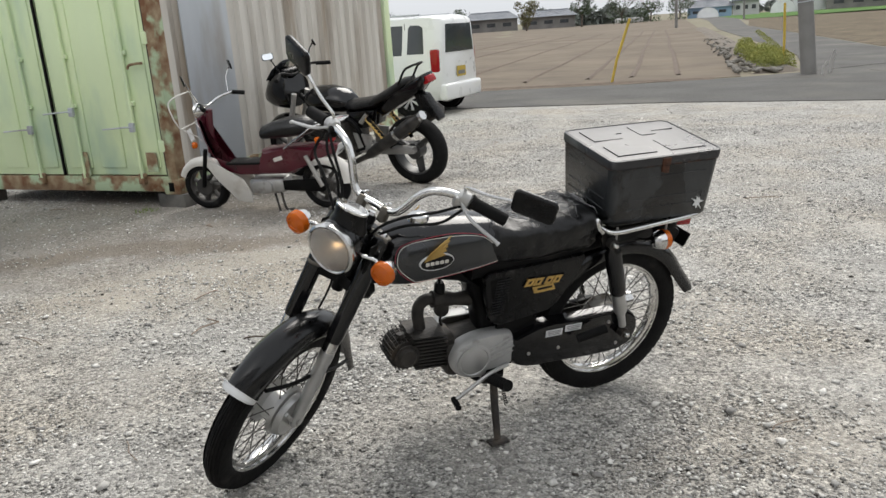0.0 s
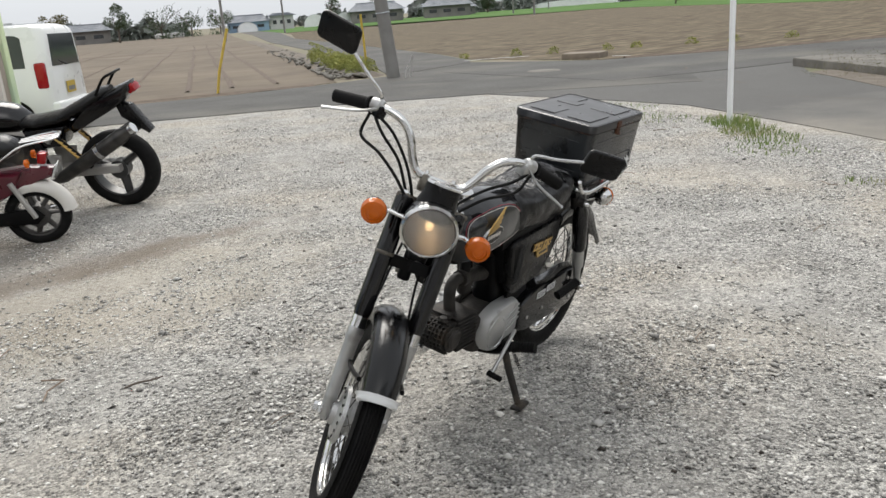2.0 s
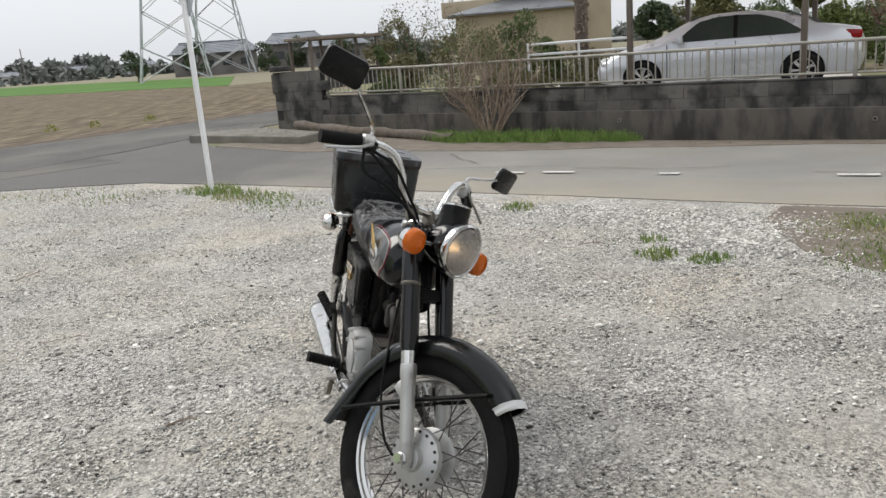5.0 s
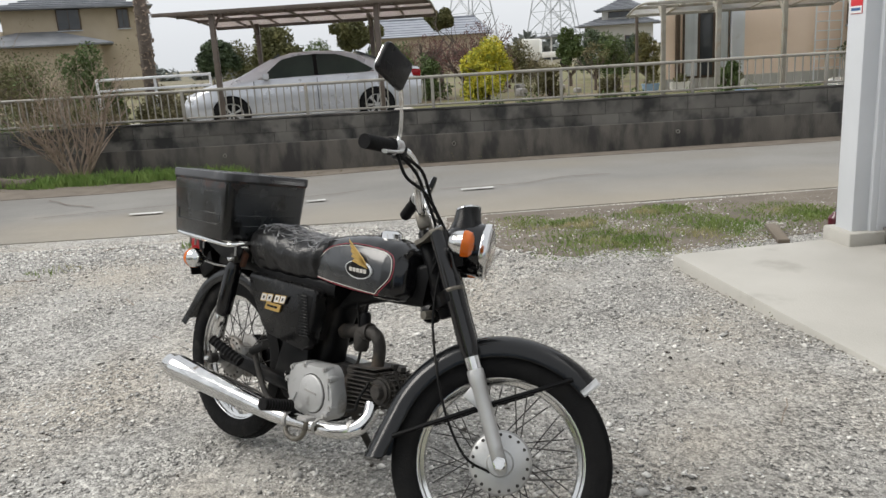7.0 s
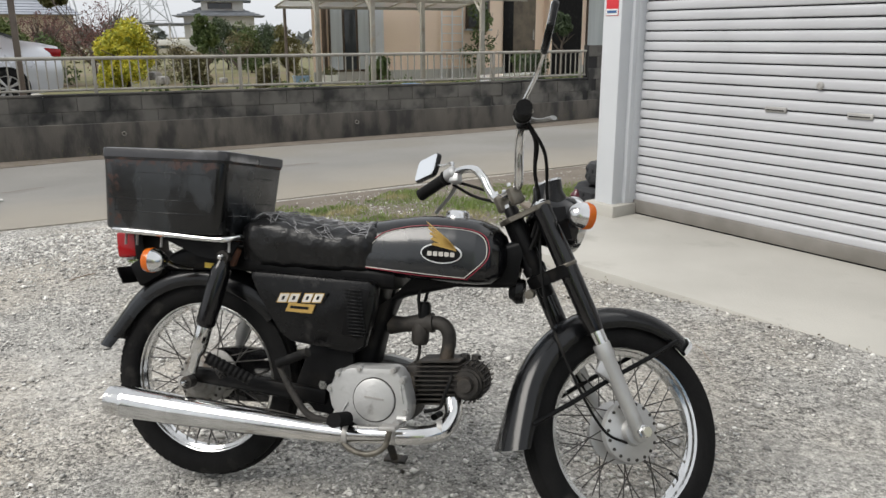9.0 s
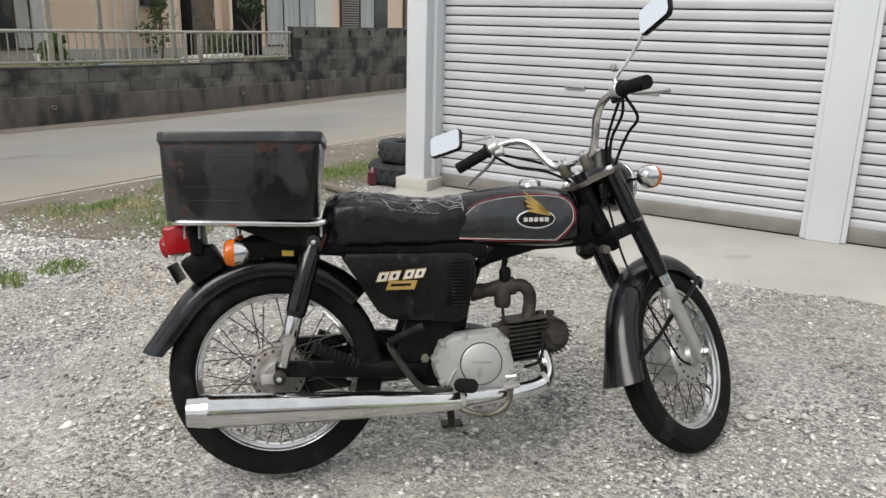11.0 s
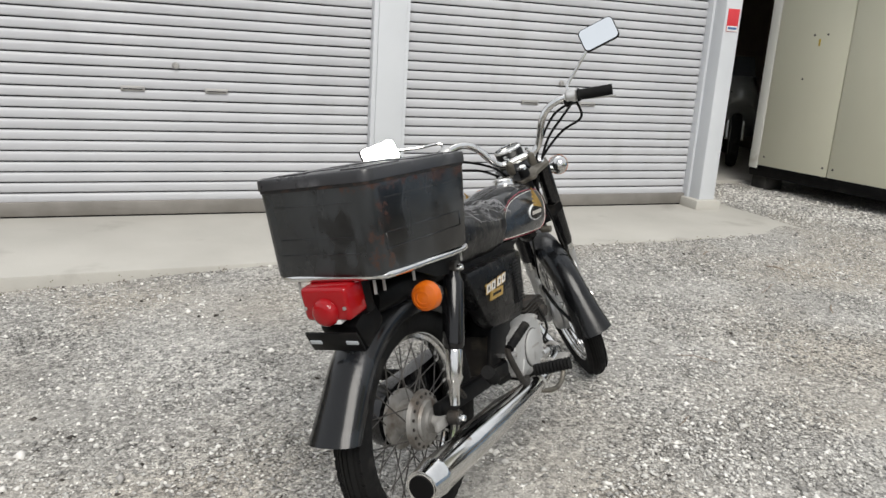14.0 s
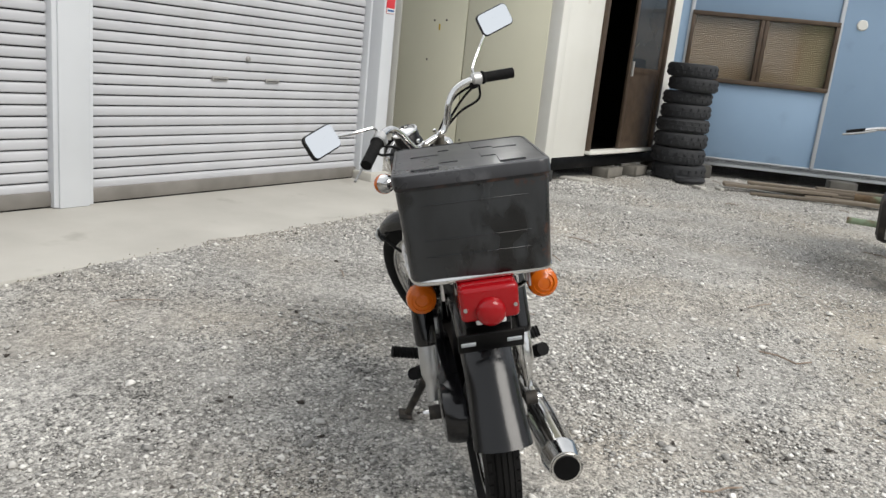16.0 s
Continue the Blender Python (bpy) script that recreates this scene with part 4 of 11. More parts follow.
def box_mat():
    """Scuffed black paint, worn to slate, with rust along one corner and under the lid."""
    m = mat("scuffed_black_box", (0.015, 0.0168, 0.0182), (0.030, 0.033, 0.036), scale=7, rough=0.24, rrange=0.14, spec=0.50, bump=0.12, bscale=30, c3=(0.0035, 0.0037, 0.004), s3=8, t3=(0.50, 0.57), stretch=(1, 1, 0.6))
    nt, ln = m.node_tree.nodes, m.node_tree.links
    bsdf = nt["Principled BSDF"]
    base = bsdf.inputs["Base Color"].links[0].from_socket
    co = nt["Texture Coordinate"]
    sep = nt.new("ShaderNodeSeparateXYZ")
    ln.new(co.outputs["Object"], sep.inputs[0])

    def math_node(op, a, b):
        n = nt.new("ShaderNodeMath")
        n.operation = op
        for k, v in enumerate((a, b)):
            if isinstance(v, float):
                n.inputs[k].default_value = v
            else:
                ln.new(v, n.inputs[k])
        return n.outputs[0]

    corner = math_node("ADD", math_node("ABSOLUTE", math_node("ADD", sep.outputs["X"], 0.225), 0.0), math_node("ABSOLUTE", math_node("ADD", sep.outputs["Y"], 0.135), 0.0))
    near_corner = math_node("SUBTRACT", 0.27, math_node("MULTIPLY", corner, 4.6))
    right = math_node("MULTIPLY", math_node("LESS_THAN", sep.outputs["Y"], -0.08), 9.0)
    near_rim = math_node("MULTIPLY", math_node("SUBTRACT", sep.outputs["Z"], 0.842), right)
    reach = math_node("MAXIMUM", near_corner, near_rim)
    n = nt.new("ShaderNodeTexNoise")
    n.inputs["Scale"].default_value, n.inputs["Detail"].default_value, n.inputs["Roughness"].default_value = 38.0, 8.0, 0.7
    ln.new(co.outputs["Object"], n.inputs["Vector"])
    mask = nt.new("ShaderNodeMapRange")
    mask.inputs["From Min"].default_value, mask.inputs["From Max"].default_value = 0.66, 0.76
    ln.new(math_node("ADD", n.outputs["Fac"], math_node("MINIMUM", reach, 0.18)), mask.inputs["Value"])
    mx = nt.new("ShaderNodeMixRGB")
    mx.inputs["Color2"].default_value = (0.045, 0.021, 0.015, 1)
    ln.new(mask.outputs[0], mx.inputs["Fac"])
    ln.new(base, mx.inputs["Color1"])
    ln.new(mx.outputs[0], bsdf.inputs["Base Color"])
    return m


BOX_STEEL = box_mat()
BOX_LID = mat("dusty_box_lid", (0.018, 0.018, 0.020), (0.036, 0.036, 0.039), scale=5, rough=0.30, rrange=0.1, c3=(0.085, 0.085, 0.09), s3=11, t3=(0.6, 0.75))
BOX_RUST = mat("rust_stain", (0.06, 0.027, 0.017), (0.012, 0.011, 0.011), scale=34, rough=0.7, bump=0.3, bscale=60, c3=(0.008, 0.008, 0.009), s3=30, t3=(0.42, 0.52))
TARNISH = mat("tarnished_alloy", (0.20, 0.185, 0.155), (0.11, 0.10, 0.085), scale=26, rough=0.5, metal=0.7, bump=0.15, bscale=90, c3=(0.05, 0.042, 0.035), s3=18, t3=(0.55, 0.7))
SPOKE = mat("dull_spoke_steel", (0.10, 0.095, 0.09), (0.05, 0.046, 0.042), scale=30, rough=0.5, metal=0.6)
# dirt and rust, with the rear hub's shade darkening the base tone too
HUB_OLD_SHADED = mat("dirty_shaded_hub_alloy", (0.34, 0.335, 0.32), (0.20, 0.19, 0.175), scale=14, rough=0.5, metal=0.6, bump=0.1, bscale=70, c3=(0.09, 0.065, 0.045), s3=16, t3=(0.5, 0.68))
LATCH_RUST = mat("rusty_latch", (0.12, 0.048, 0.024), (0.055, 0.03, 0.022), scale=40, rough=0.8, metal=0.3, bump=0.4)

BIKE = Matrix.Translation((0.867, 2.968, -0.008)) @ pose(0, 0, 0, 0, 0, 209.2) @ pose(0, 0, 0, -12.5, 0, 0)
RAKE = radians(27)
STEER = Matrix.Translation((1.265, 0, 0)) @ Matrix.Rotation(radians(39), 4, Vector((-math.sin(RAKE), 0, math.cos(RAKE)))) @ Matrix.Translation((-1.265, 0, 0))
AX = Vector((1.15, 0, 0.262))  # front axle
RX = Vector((0.0, 0, 0.28))  # rear axle


def fork_x(z):
    return AX.x - (z - AX.z) * math.tan(RAKE)


def tyre_profile(R, w, ribs):
    """Section through a tyre: beads, walls and a grooved tread."""
    half = [(R - 0.072, -0.020), (R - 0.064, -w * 0.42), (R - 0.050, -w * 0.49), (R - 0.030, -w * 0.5), (R - 0.013, -w * 0.43)]
    tread = []
    for k in range(ribs):
        a = -0.40 + 0.80 * k / ribs
        b = -0.40 + 0.80 * (k + 0.72) / ribs
        for f, drop in ((a, 0.0), (b, 0.0), (b + 0.004, 0.0035), (a + 0.80 / ribs - 0.004, 0.0035)):
            tread.append((R - 0.030 * (abs(f) / 0.5) ** 2.2 - drop, f * w))
    other = [(r, -h) for r, h in reversed(half)]
    return half + tread[:-2] + other


def wheel(name, R, w, ribs, brake_r, side, parent, m, hub_mat):
    """A spoked wheel round its own axle along y, with its parts, placed by m."""
    wh = part(name, Lathe([(0.0155, -0.09), (0.0155, 0.09)], axis="y", n=12), BARE_STEEL, parent, "wire-spoked wheel with chrome rim", m)
    part("tyre", Lathe(tyre_profile(R, w, ribs), axis="y", n=72, close=True), RUBBER, wh, "worn black tyre", m, 50)
    rr = R - 0.065
    rim = [(rr + 0.004, -0.025), (rr + 0.006, -0.020), (rr - 0.004, -0.014), (rr - 0.014, -0.010), (rr - 0.018, 0), (rr - 0.014, 0.010), (rr - 0.004, 0.014), (rr + 0.006, 0.020), (rr + 0.004, 0.025),
           (rr - 0.003, 0.0245), (rr - 0.008, 0.0215), (rr - 0.010, 0.015), (rr - 0.0185, 0.011), (rr - 0.0215, 0), (rr - 0.0185, -0.011), (rr - 0.010, -0.015), (rr - 0.008, -0.0215), (rr - 0.003, -0.0245)]
    part("rim", Lathe(rim, axis="y", n=72, close=True), CHROME, wh, "chrome rim", m)
    # hub: drum with flanges
    s = side
    hub = [(0.020, -0.066 * s), (0.030, -0.064 * s), (0.034, -0.050 * s), (brake_r - 0.012, -0.046 * s), (brake_r, -0.040 * s), (brake_r + 0.004, -0.030 * s), (brake_r - 0.006, -0.026 * s), (0.050, -0.016 * s), (0.048, 0.016 * s),
           (brake_r - 0.006, 0.020 * s), (brake_r + 0.004, 0.024 * s), (brake_r, 0.036 * s), (brake_r - 0.014, 0.042 * s), (0.030, 0.045 * s), (0.020, 0.052 * s)]
    h = part("hub", Lathe(hub, axis="y", n=48), hub_mat, wh, "dull aluminium drum hub", m)
    # dark discs laid on the flange paint the shade of its holes
    for k in range(18):
        a = 2 * math.pi * k / 18
        if k == 0:
            hole = part("spoke_hole", Lathe([(0, 0.0015), (0.0042, 0.0015), (0.0042, -0.001)], axis=pose(0, 0, 0, 90, 0, 0), n=8), GREASE, h)
        o = hole if k == 0 else share("spoke_hole", hole, Matrix(), h)
        o.matrix_basis = m @ Matrix.Translation(((brake_r - 0.007) * math.cos(a), -0.0445 * s, (brake_r - 0.007) * math.sin(a)))
    first = None
    for k in range(36):
        a = 2 * math.pi * k / 36
        ysign = 1 if k % 2 else -1
        lean = 0.42 if (k // 2) % 2 else -0.42
        p0 = Vector((0.068 * math.cos(a + lean), ysign * 0.028, 0.068 * math.sin(a + lean)))
        p1 = Vector(((rr - 0.022) * math.cos(a), ysign * 0.004, (rr - 0.022) * math.sin(a)))
        part("spoke", Tube([p0, p1], 0.0017, 5), SPOKE, wh, "", m)
        part("nipple", Tube([p0.lerp(p1, 0.93), p1], 0.0032, 6), BARE_STEEL, wh, "", m)
    return wh


bike = thing("motorcycle", "small black commuter motorcycle leaning on its side stand", "motorcycle", BIKE)
FW = STEER @ Matrix.Translation(AX)
front_wheel = wheel("front_wheel", 0.274, 0.066, 7, 0.074, 1, bike, FW, ALU)
rear_wheel = wheel("rear_wheel", 0.281, 0.078, 5, 0.070, 1, bike, Matrix.Translation(RX), HUB_OLD_SHADED)
part("brake_panel", Lathe([(0.0, 0.016), (0.026, 0.015), (0.032, 0.010), (0.048, 0.008), (0.053, 0.002), (0.053, -0.006)], (0, -0.048, 0.28), pose(0, 0, 0, 90, 0, 0), 36), HUB_OLD_SHADED, rear_wheel, "dirty brake panel")
# tread blocks of the rear tyre
bm = bmesh.new()
for k in range(60):
    a = 2 * math.pi * k / 60
    for f in (-0.027, 0.027):
        r = 0.281 - 0.030 * (abs(f) / 0.039) ** 2.2 + 0.0005
        box(bm, (0.006, 0.014, 0.022), (r * math.cos(a) * 0.995, f, r * math.sin(a) * 0.995), (0, -math.degrees(a), 0))
tagged(part("tread", bm, RUBBER, rear_wheel, "", Matrix.Translation(RX), 0), kind="stuff")
part("axle_nut", Lathe([(0, -0.018), (0.013, -0.018), (0.014, -0.006), (0.017, -0.005), (0.017, 0.004)], (0, -0.092, 0), "y", 6), CHROME, front_wheel, "", FW)
part("brake_plate", Lathe([(0.02, 0.062), (0.062, 0.06), (0.069, 0.05), (0.069, 0.042)], axis="y", n=36), ALU, front_wheel, "grey brake plate", FW)
part("brake_arm", Box((0.012, 0.008, 0.07), (0.03, 0.07, 0.03), (0, 30, 0), 0.002), ALU, front_wheel, "", FW)
part("valve", Tube([(0.17, 0, -0.11), (0.14, 0.0, -0.095)], 0.0035, 6), RUBBER, front_wheel, "", FW)

# fork legs
LEG_Y, TOP_Z = 0.074, 0.790
fork = part("fork", Tube([(fork_x(z) - 0.044, 0, z) for z in (0.800, 0.795, 0.59, 0.585)], [0.014, 0.018, 0.018, 0.014], 14), BLACK_STEEL, bike, "black telescopic front fork", STEER)
for s in (-1, 1):
    y = LEG_Y * s
    part("fork_leg", Tube([(fork_x(z), y, z) for z in (0.792, 0.788, 0.655, 0.645, 0.51, 0.495)], [0.020, 0.0245, 0.0255, 0.0245, 0.0240, 0.021], 20), PAINT, fork, "black fork cover", STEER)
    if s < 0:
        part("trim_ring", Tube([(fork_x(z), y, z) for z in (0.655, 0.653, 0.648, 0.646)], [0.025, 0.0265, 0.0265, 0.025], 20), TARNISH, fork, "dull metal ring", STEER)
    part("stanchion", Tube([(fork_x(z), y, z) for z in (0.505, 0.455)], 0.0205, 16), CHROME, fork, "bright fork tube", STEER)
    part("slider", Tube([(fork_x(z), y, z) for z in (0.470, 0.462, 0.44, 0.43, 0.30, 0.255, 0.240)], [0.0195, 0.0215, 0.0215, 0.0192, 0.0178, 0.0178, 0.011], 18), ALU, fork, "dull alloy fork slider", STEER)
    part("lug", Box((0.05, 0.014, 0.032), (fork_x(0.40) - 0.02, y * 0.96, 0.40), (0, 27, 0), 0.004), ALU, fork, "", STEER)
    part("lamp_ear", Box((0.060, 0.005, 0.085), (fork_x(0.745) + 0.020, y * 1.10, 0.748), (0, -14, 0), 0.002), BLACK_STEEL, fork, "black headlight ear", STEER)
low = part("lower_clamp", Slab([(-0.062, -0.030), (-0.040, -0.042), (-0.022, -0.094), (0.004, -0.094), (0.004, -0.05), (-0.024, 0.0), (0.004, 0.05), (0.004, 0.094), (-0.022, 0.094), (-0.040, 0.042), (-0.062, 0.030)], -0.016, 0.016, pose(fork_x(0.640), 0, 0.640, 0, -27, 0), 0.004), BLACK_STEEL, fork, "", STEER)
top = part("top_clamp", Slab([(-0.070, -0.026), (-0.045, -0.040), (-0.022, -0.092), (0.014, -0.098), (0.022, -0.065), (-0.012, -0.030), (-0.012, 0.030), (0.022, 0.065), (0.014, 0.098), (-0.022, 0.092), (-0.045, 0.040), (-0.070, 0.026)], -0.006, 0.006, pose(fork_x(TOP_Z), 0, TOP_Z, 0, -27, 0), 0.002), TARNISH, fork, "tarnished top clamp", STEER)
part("steering_nut", Lathe([(0, 0.020), (0.012, 0.020), (0.015, 0.0)], (fork_x(TOP_Z) - 0.044, 0, TOP_Z), pose(0, 0, 0, 0, -27, 0), 6), CHROME, fork, "", STEER)
for s in (-1, 1):
    part("bar_clamp", Box((0.034, 0.024, 0.046), (0.829, 0.038 * s, 0.820), (0, -27, 0), 0.007), TARNISH, fork, "tarnished handlebar clamp", STEER)
    for dx in (-0.011, 0.011):
        part("clamp_bolt", Lathe([(0, 0.008), (0.0055, 0.008), (0.006, 0)], (0.823 + dx, 0.038 * s, 0.846 + dx * 0.4), pose(0, 0, 0, 0, -20, 0), 6), CHROME, fork, "", STEER)
    part("fork_cap", Lathe([(0, 0.012), (0.011, 0.012), (0.015, 0.006), (0.015, 0)], (fork_x(TOP_Z) + 0.001, LEG_Y * s, TOP_Z + 0.003), pose(0, 0, 0, 0, -27, 0), 6), CHROME, fork, "", STEER)

# front mudguard
def mudguard(bm, c, R, a0, a1, half, depth, n=28, flare=0.0, lift=0.0, broad=0.12):
    """A curved guard of arched section round an axle."""
    sec = [(-1.0, -depth), (-1.0, -depth * 0.45), (-0.88, -0.010), (-0.55, 0.004), (0, 0.010), (0.55, 0.004), (0.88, -0.010), (1.0, -depth * 0.45), (1.0, -depth)]
    rings = []
    for i in range(n + 1):
        f = i / n
        a = radians(a0 + (a1 - a0) * f)
        out = flare * max(0.0, (f - 0.82) / 0.18) ** 2 + lift * f
        wide = half * (0.86 + 0.14 * min(1, f * 6) ) * (1 + broad * max(0.0, (f - 0.8) / 0.2) ** 1.5)
        ring = []
        for s, d in sec + [(x, d2 - 0.003) for x, d2 in reversed([(q[0] * 0.96, q[1]) for q in sec])]:
            r = R + d + out
            ring.append(Vector(c) + Vector((r * math.cos(a), s * wide, r * math.sin(a))))
        rings.append(ring)
    return skin(bm, rings)


guard = part("front_mudguard", mudguard(bmesh.new(), AX, 0.303, 50, 190, 0.046, 0.044, 36, flare=0.030, broad=0.30), FADED, bike, "faded black front mudguard with white tip", STEER, 45)
part("tip_trim", mudguard(bmesh.new(), AX, 0.3062, 49.2, 53.0, 0.0485, 0.042, 4), WHITE_SIGN, guard, "white mudguard tip", STEER, 45)
for s in (-1, 1):
    a0, a1 = radians(60), radians(179)
    p0 = AX + Vector((0.268 * math.cos(a0), 0.054 * s, 0.268 * math.sin(a0)))
    p1 = AX + Vector((0.272 * math.cos(a1), 0.050 * s, 0.272 * math.sin(a1)))
    mid = Vector((fork_x(0.385) - 0.004, 0.060 * s, 0.385))
    part("stay", Tube(smooth_line([p0, (p0 + mid) / 2 + Vector((0, 0.008 * s, 0)), mid, (p1 + mid) / 2 + Vector((0, 0.008 * s, 0)), p1], 4), 0.006, 8), BLACK_STEEL, guard, "black mudguard stay", STEER)

# headlight with lit bulb
LX = pose(1.005, 0, 0.778, 0, 90, 0)
lamp = part("headlight", Lathe([(0.012, -0.115), (0.040, -0.108), (0.060, -0.085), (0.069, -0.045), (0.0715, -0.008), (0.069, -0.002), (0.064, -0.006), (0.060, -0.05), (0.040, -0.085), (0.010, -0.095)], axis=LX, n=40), PAINT, bike, "round black headlight, lit", STEER)
part("rim", Lathe([(0.0715, -0.012), (0.0745, -0.006), (0.074, 0.006), (0.068, 0.011), (0.0645, 0.008), (0.066, -0.004)], axis=LX, n=40, close=True), CHROME, lamp, "chrome rim", STEER)
part("reflector", Lathe([(0.002, -0.062), (0.030, -0.055), (0.048, -0.036), (0.060, -0.010), (0.064, 0.0), (0.0645, -0.004), (0.0605, -0.014), (0.0485, -0.039), (0.030, -0.058), (0.002, -0.065)], axis=LX, n=36, close=True), REFLECTOR, lamp, "", STEER)
lens = part("lens", Lathe([(0.066, 0.004), (0.062, 0.011), (0.045, 0.0185), (0.022, 0.0225), (0.0, 0.0235), (0.0, 0.0205), (0.022, 0.0195), (0.045, 0.0155), (0.061, 0.008)], axis=LX, n=36), CLEAR_LENS, lamp, "fluted clear lens", STEER)
lens.visible_shadow = False
part("bulb", Lathe([(0, 0.012), (0.008, 0.008), (0.011, 0), (0.008, -0.012), (0.005, -0.03)], axis=LX @ pose(0, 0, -0.028), n=14), BULB, lamp, "glowing bulb", STEER)

# speedometer pod
def oval(cx, cz, rx, ry, tilt, n=28):
    m = pose(cx, 0, cz, 0, tilt, 0)
    return [m @ Vector((rx * math.cos(2 * math.pi * k / n), ry * math.sin(2 * math.pi * k / n), 0)) for k in range(n)]


pod = part("speedometer", skin(bmesh.new(), [oval(0.948, 0.795, 0.050, 0.056, -6), oval(0.944, 0.832, 0.045, 0.052, -8), oval(0.940, 0.848, 0.037, 0.047, -12), oval(0.937, 0.876, 0.034, 0.047, -18), oval(0.936, 0.880, 0.030, 0.042, -18), oval(0.938, 0.872, 0.029, 0.041, -18)]), PLASTIC, bike, "oval speedometer pod", STEER)
part("bezel", skin(bmesh.new(), [oval(0.937, 0.876, 0.0355, 0.0485, -18), oval(0.936, 0.881, 0.035, 0.048, -18), oval(0.936, 0.883, 0.030, 0.042, -18), oval(0.9375, 0.875, 0.029, 0.041, -18)]), CHROME, pod, "chrome bezel", STEER)
part("dial", skin(bmesh.new(), [oval(0.938, 0.871, 0.029, 0.041, -18), oval(0.9378, 0.875, 0.029, 0.041, -18)]), DIAL, pod, "", STEER)

# indicators
def indicator(at, axis, stalk, parent_m, label):
    """Chrome bowl with a round amber lens along axis (a pose whose z points out of the lens)."""
    m = Matrix.Translation(at) @ axis
    o = part("indicator", Lathe([(0.006, -0.034), (0.018, -0.030), (0.028, -0.016), (0.032, 0.0), (0.0335, 0.003), (0.029, 0.003)], axis=m, n=28), CHROME, bike, label, parent_m)
    part("lens", Lathe([(0.0335, 0.002), (0.0335, 0.012), (0.031, 0.022), (0.023, 0.027), (0.022, 0.0245), (0.014, 0.029), (0.013, 0.0265), (0.0, 0.029)], axis=m, n=28), ORANGE, o, "amber lens", parent_m)
    part("stalk", Tube(stalk, 0.0062, 10), CHROME, o, "", parent_m)
    return o


for s in (-1, 1):
    c = Vector((0.955, 0.143 * s, 0.758))
    indicator(c, pose(0, 0, 0, 0, 90, 0), [(0.955, 0.06 * s, 0.765), (0.94, 0.10 * s, 0.762), c + Vector((-0.012, -0.02 * s, 0))], STEER, "round amber front indicator")
for s, y in ((-1, -0.150), (1, 0.118)):
    c = Vector((-0.088, y, 0.611))
    indicator(c, pose(0, 0, 0, 0, -90, 0), [(-0.03, 0.05 * s - 0.01, 0.59), (-0.06, 0.085 * s - 0.01, 0.595), c + Vector((0.02, -0.015 * s, 0))], None, "round amber rear indicator")

# handlebar, grips, levers, mirrors
bar_pts = [(0.826, 0.0, 0.834), (0.826, 0.040, 0.834), (0.822, 0.068, 0.842), (0.812, 0.090, 0.872), (0.803, 0.110, 0.910), (0.791, 0.140, 0.940), (0.773, 0.182, 0.950), (0.750, 0.230, 0.941), (0.706, 0.330, 0.911)]
full = [(x, -y, z) for x, y, z in reversed(bar_pts)] + bar_pts[1:]
bar = part("handlebar", Tube(smooth_line(full, 5), 0.0112, 12), CHROME, bike, "high chrome handlebar", STEER)
for s in (-1, 1):
    g0, g1 = Vector((0.747, 0.238 * s, 0.940)), Vector((0.705, 0.332 * s, 0.911))
    pts, rad = [], []
    for k in range(25):
        f = k / 24
        pts.append(g0.lerp(g1, f))
        rad.append(0.0215 if k in (0, 1) else 0.0165 if k % 2 else 0.0178)
    part("grip", Tube(pts, rad, 14), RUBBER, bar, "ribbed black rubber grip", STEER)
    d = (g1 - g0).normalized()
    perch = part("lever_perch", Tube([g0 - d * 0.040, g0 - d * 0.032, g0 - d * 0.008, g0 - d * 0.002], [0.014, 0.0205, 0.0205, 0.015], 14), ALU, bar, "worn alloy lever perch and switch", STEER)
    fwd = Vector((0.070, -0.004 * s, -0.014 if s < 0 else -0.030))
    part("lever", Tube(smooth_line([g0 - d * 0.02 + Vector((0.015, 0, 0)), g0 + fwd * 0.5 + d * 0.012, g0.lerp(g1, 0.5) + fwd * 0.72, g1 + fwd * 0.92 + d * 0.010, g1 + fwd * 1.0 + d * 0.030], 5), [0.008, 0.007, 0.0065, 0.0062, 0.006, 0.006, 0.006, 0.006, 0.006, 0.006, 0.006, 0.006, 0.006, 0.006, 0.006, 0.006, 0.006, 0.006, 0.0065, 0.008, 0.008], 8, flat=0.6), ALU, bar, "bare alloy lever", STEER)
    part("switch_box", Box((0.03, 0.03, 0.036), tuple(g0 - d * 0.032 + Vector((0.004, 0, -0.012))), (0, 0, 40 * s), 0.006), PLASTIC if s < 0 else ALU, bar, "", STEER)
    # mirror, facing back
    mc = Vector((0.735, 0.372 * s, 1.086) if s < 0 else (0.742, 0.404, 1.026))
    base = g0 - d * 0.022
    stem = [base + Vector((0, 0, 0.012)), base + Vector((0.002, 0.004 * s, 0.035)), base.lerp(mc, 0.35) + Vector((0.012, 0, 0.022)), base.lerp(mc, 0.75) + Vector((0.014, 0, 0.012)), mc + Vector((0.010, -0.012 * s, 0))]
    mir = part("mirror", Tube(smooth_line(stem, 5), 0.0048, 8), CHROME, bike, "rectangular black-backed mirror on chrome stem", STEER)
    mm = Matrix.Translation(mc) @ pose(0, 0, 0, 0, 0, 13 * s if s < 0 else 3) @ pose(0, 0, 0, 0, -79, 0) @ pose(0, 0, 0, 8 * s, 0, 0)
    out = rounded(0.076, 0.118, 0.016)
    part("shell", slab(bmesh.new(), out, -0.016, 0.0, mm, 0.006), PLASTIC, mir, "black mirror shell", STEER)
    part("mirror_glass", slab(bmesh.new(), rounded(0.068, 0.110, 0.013), 0.0, 0.0012, mm), MIRROR, mir, "", STEER)

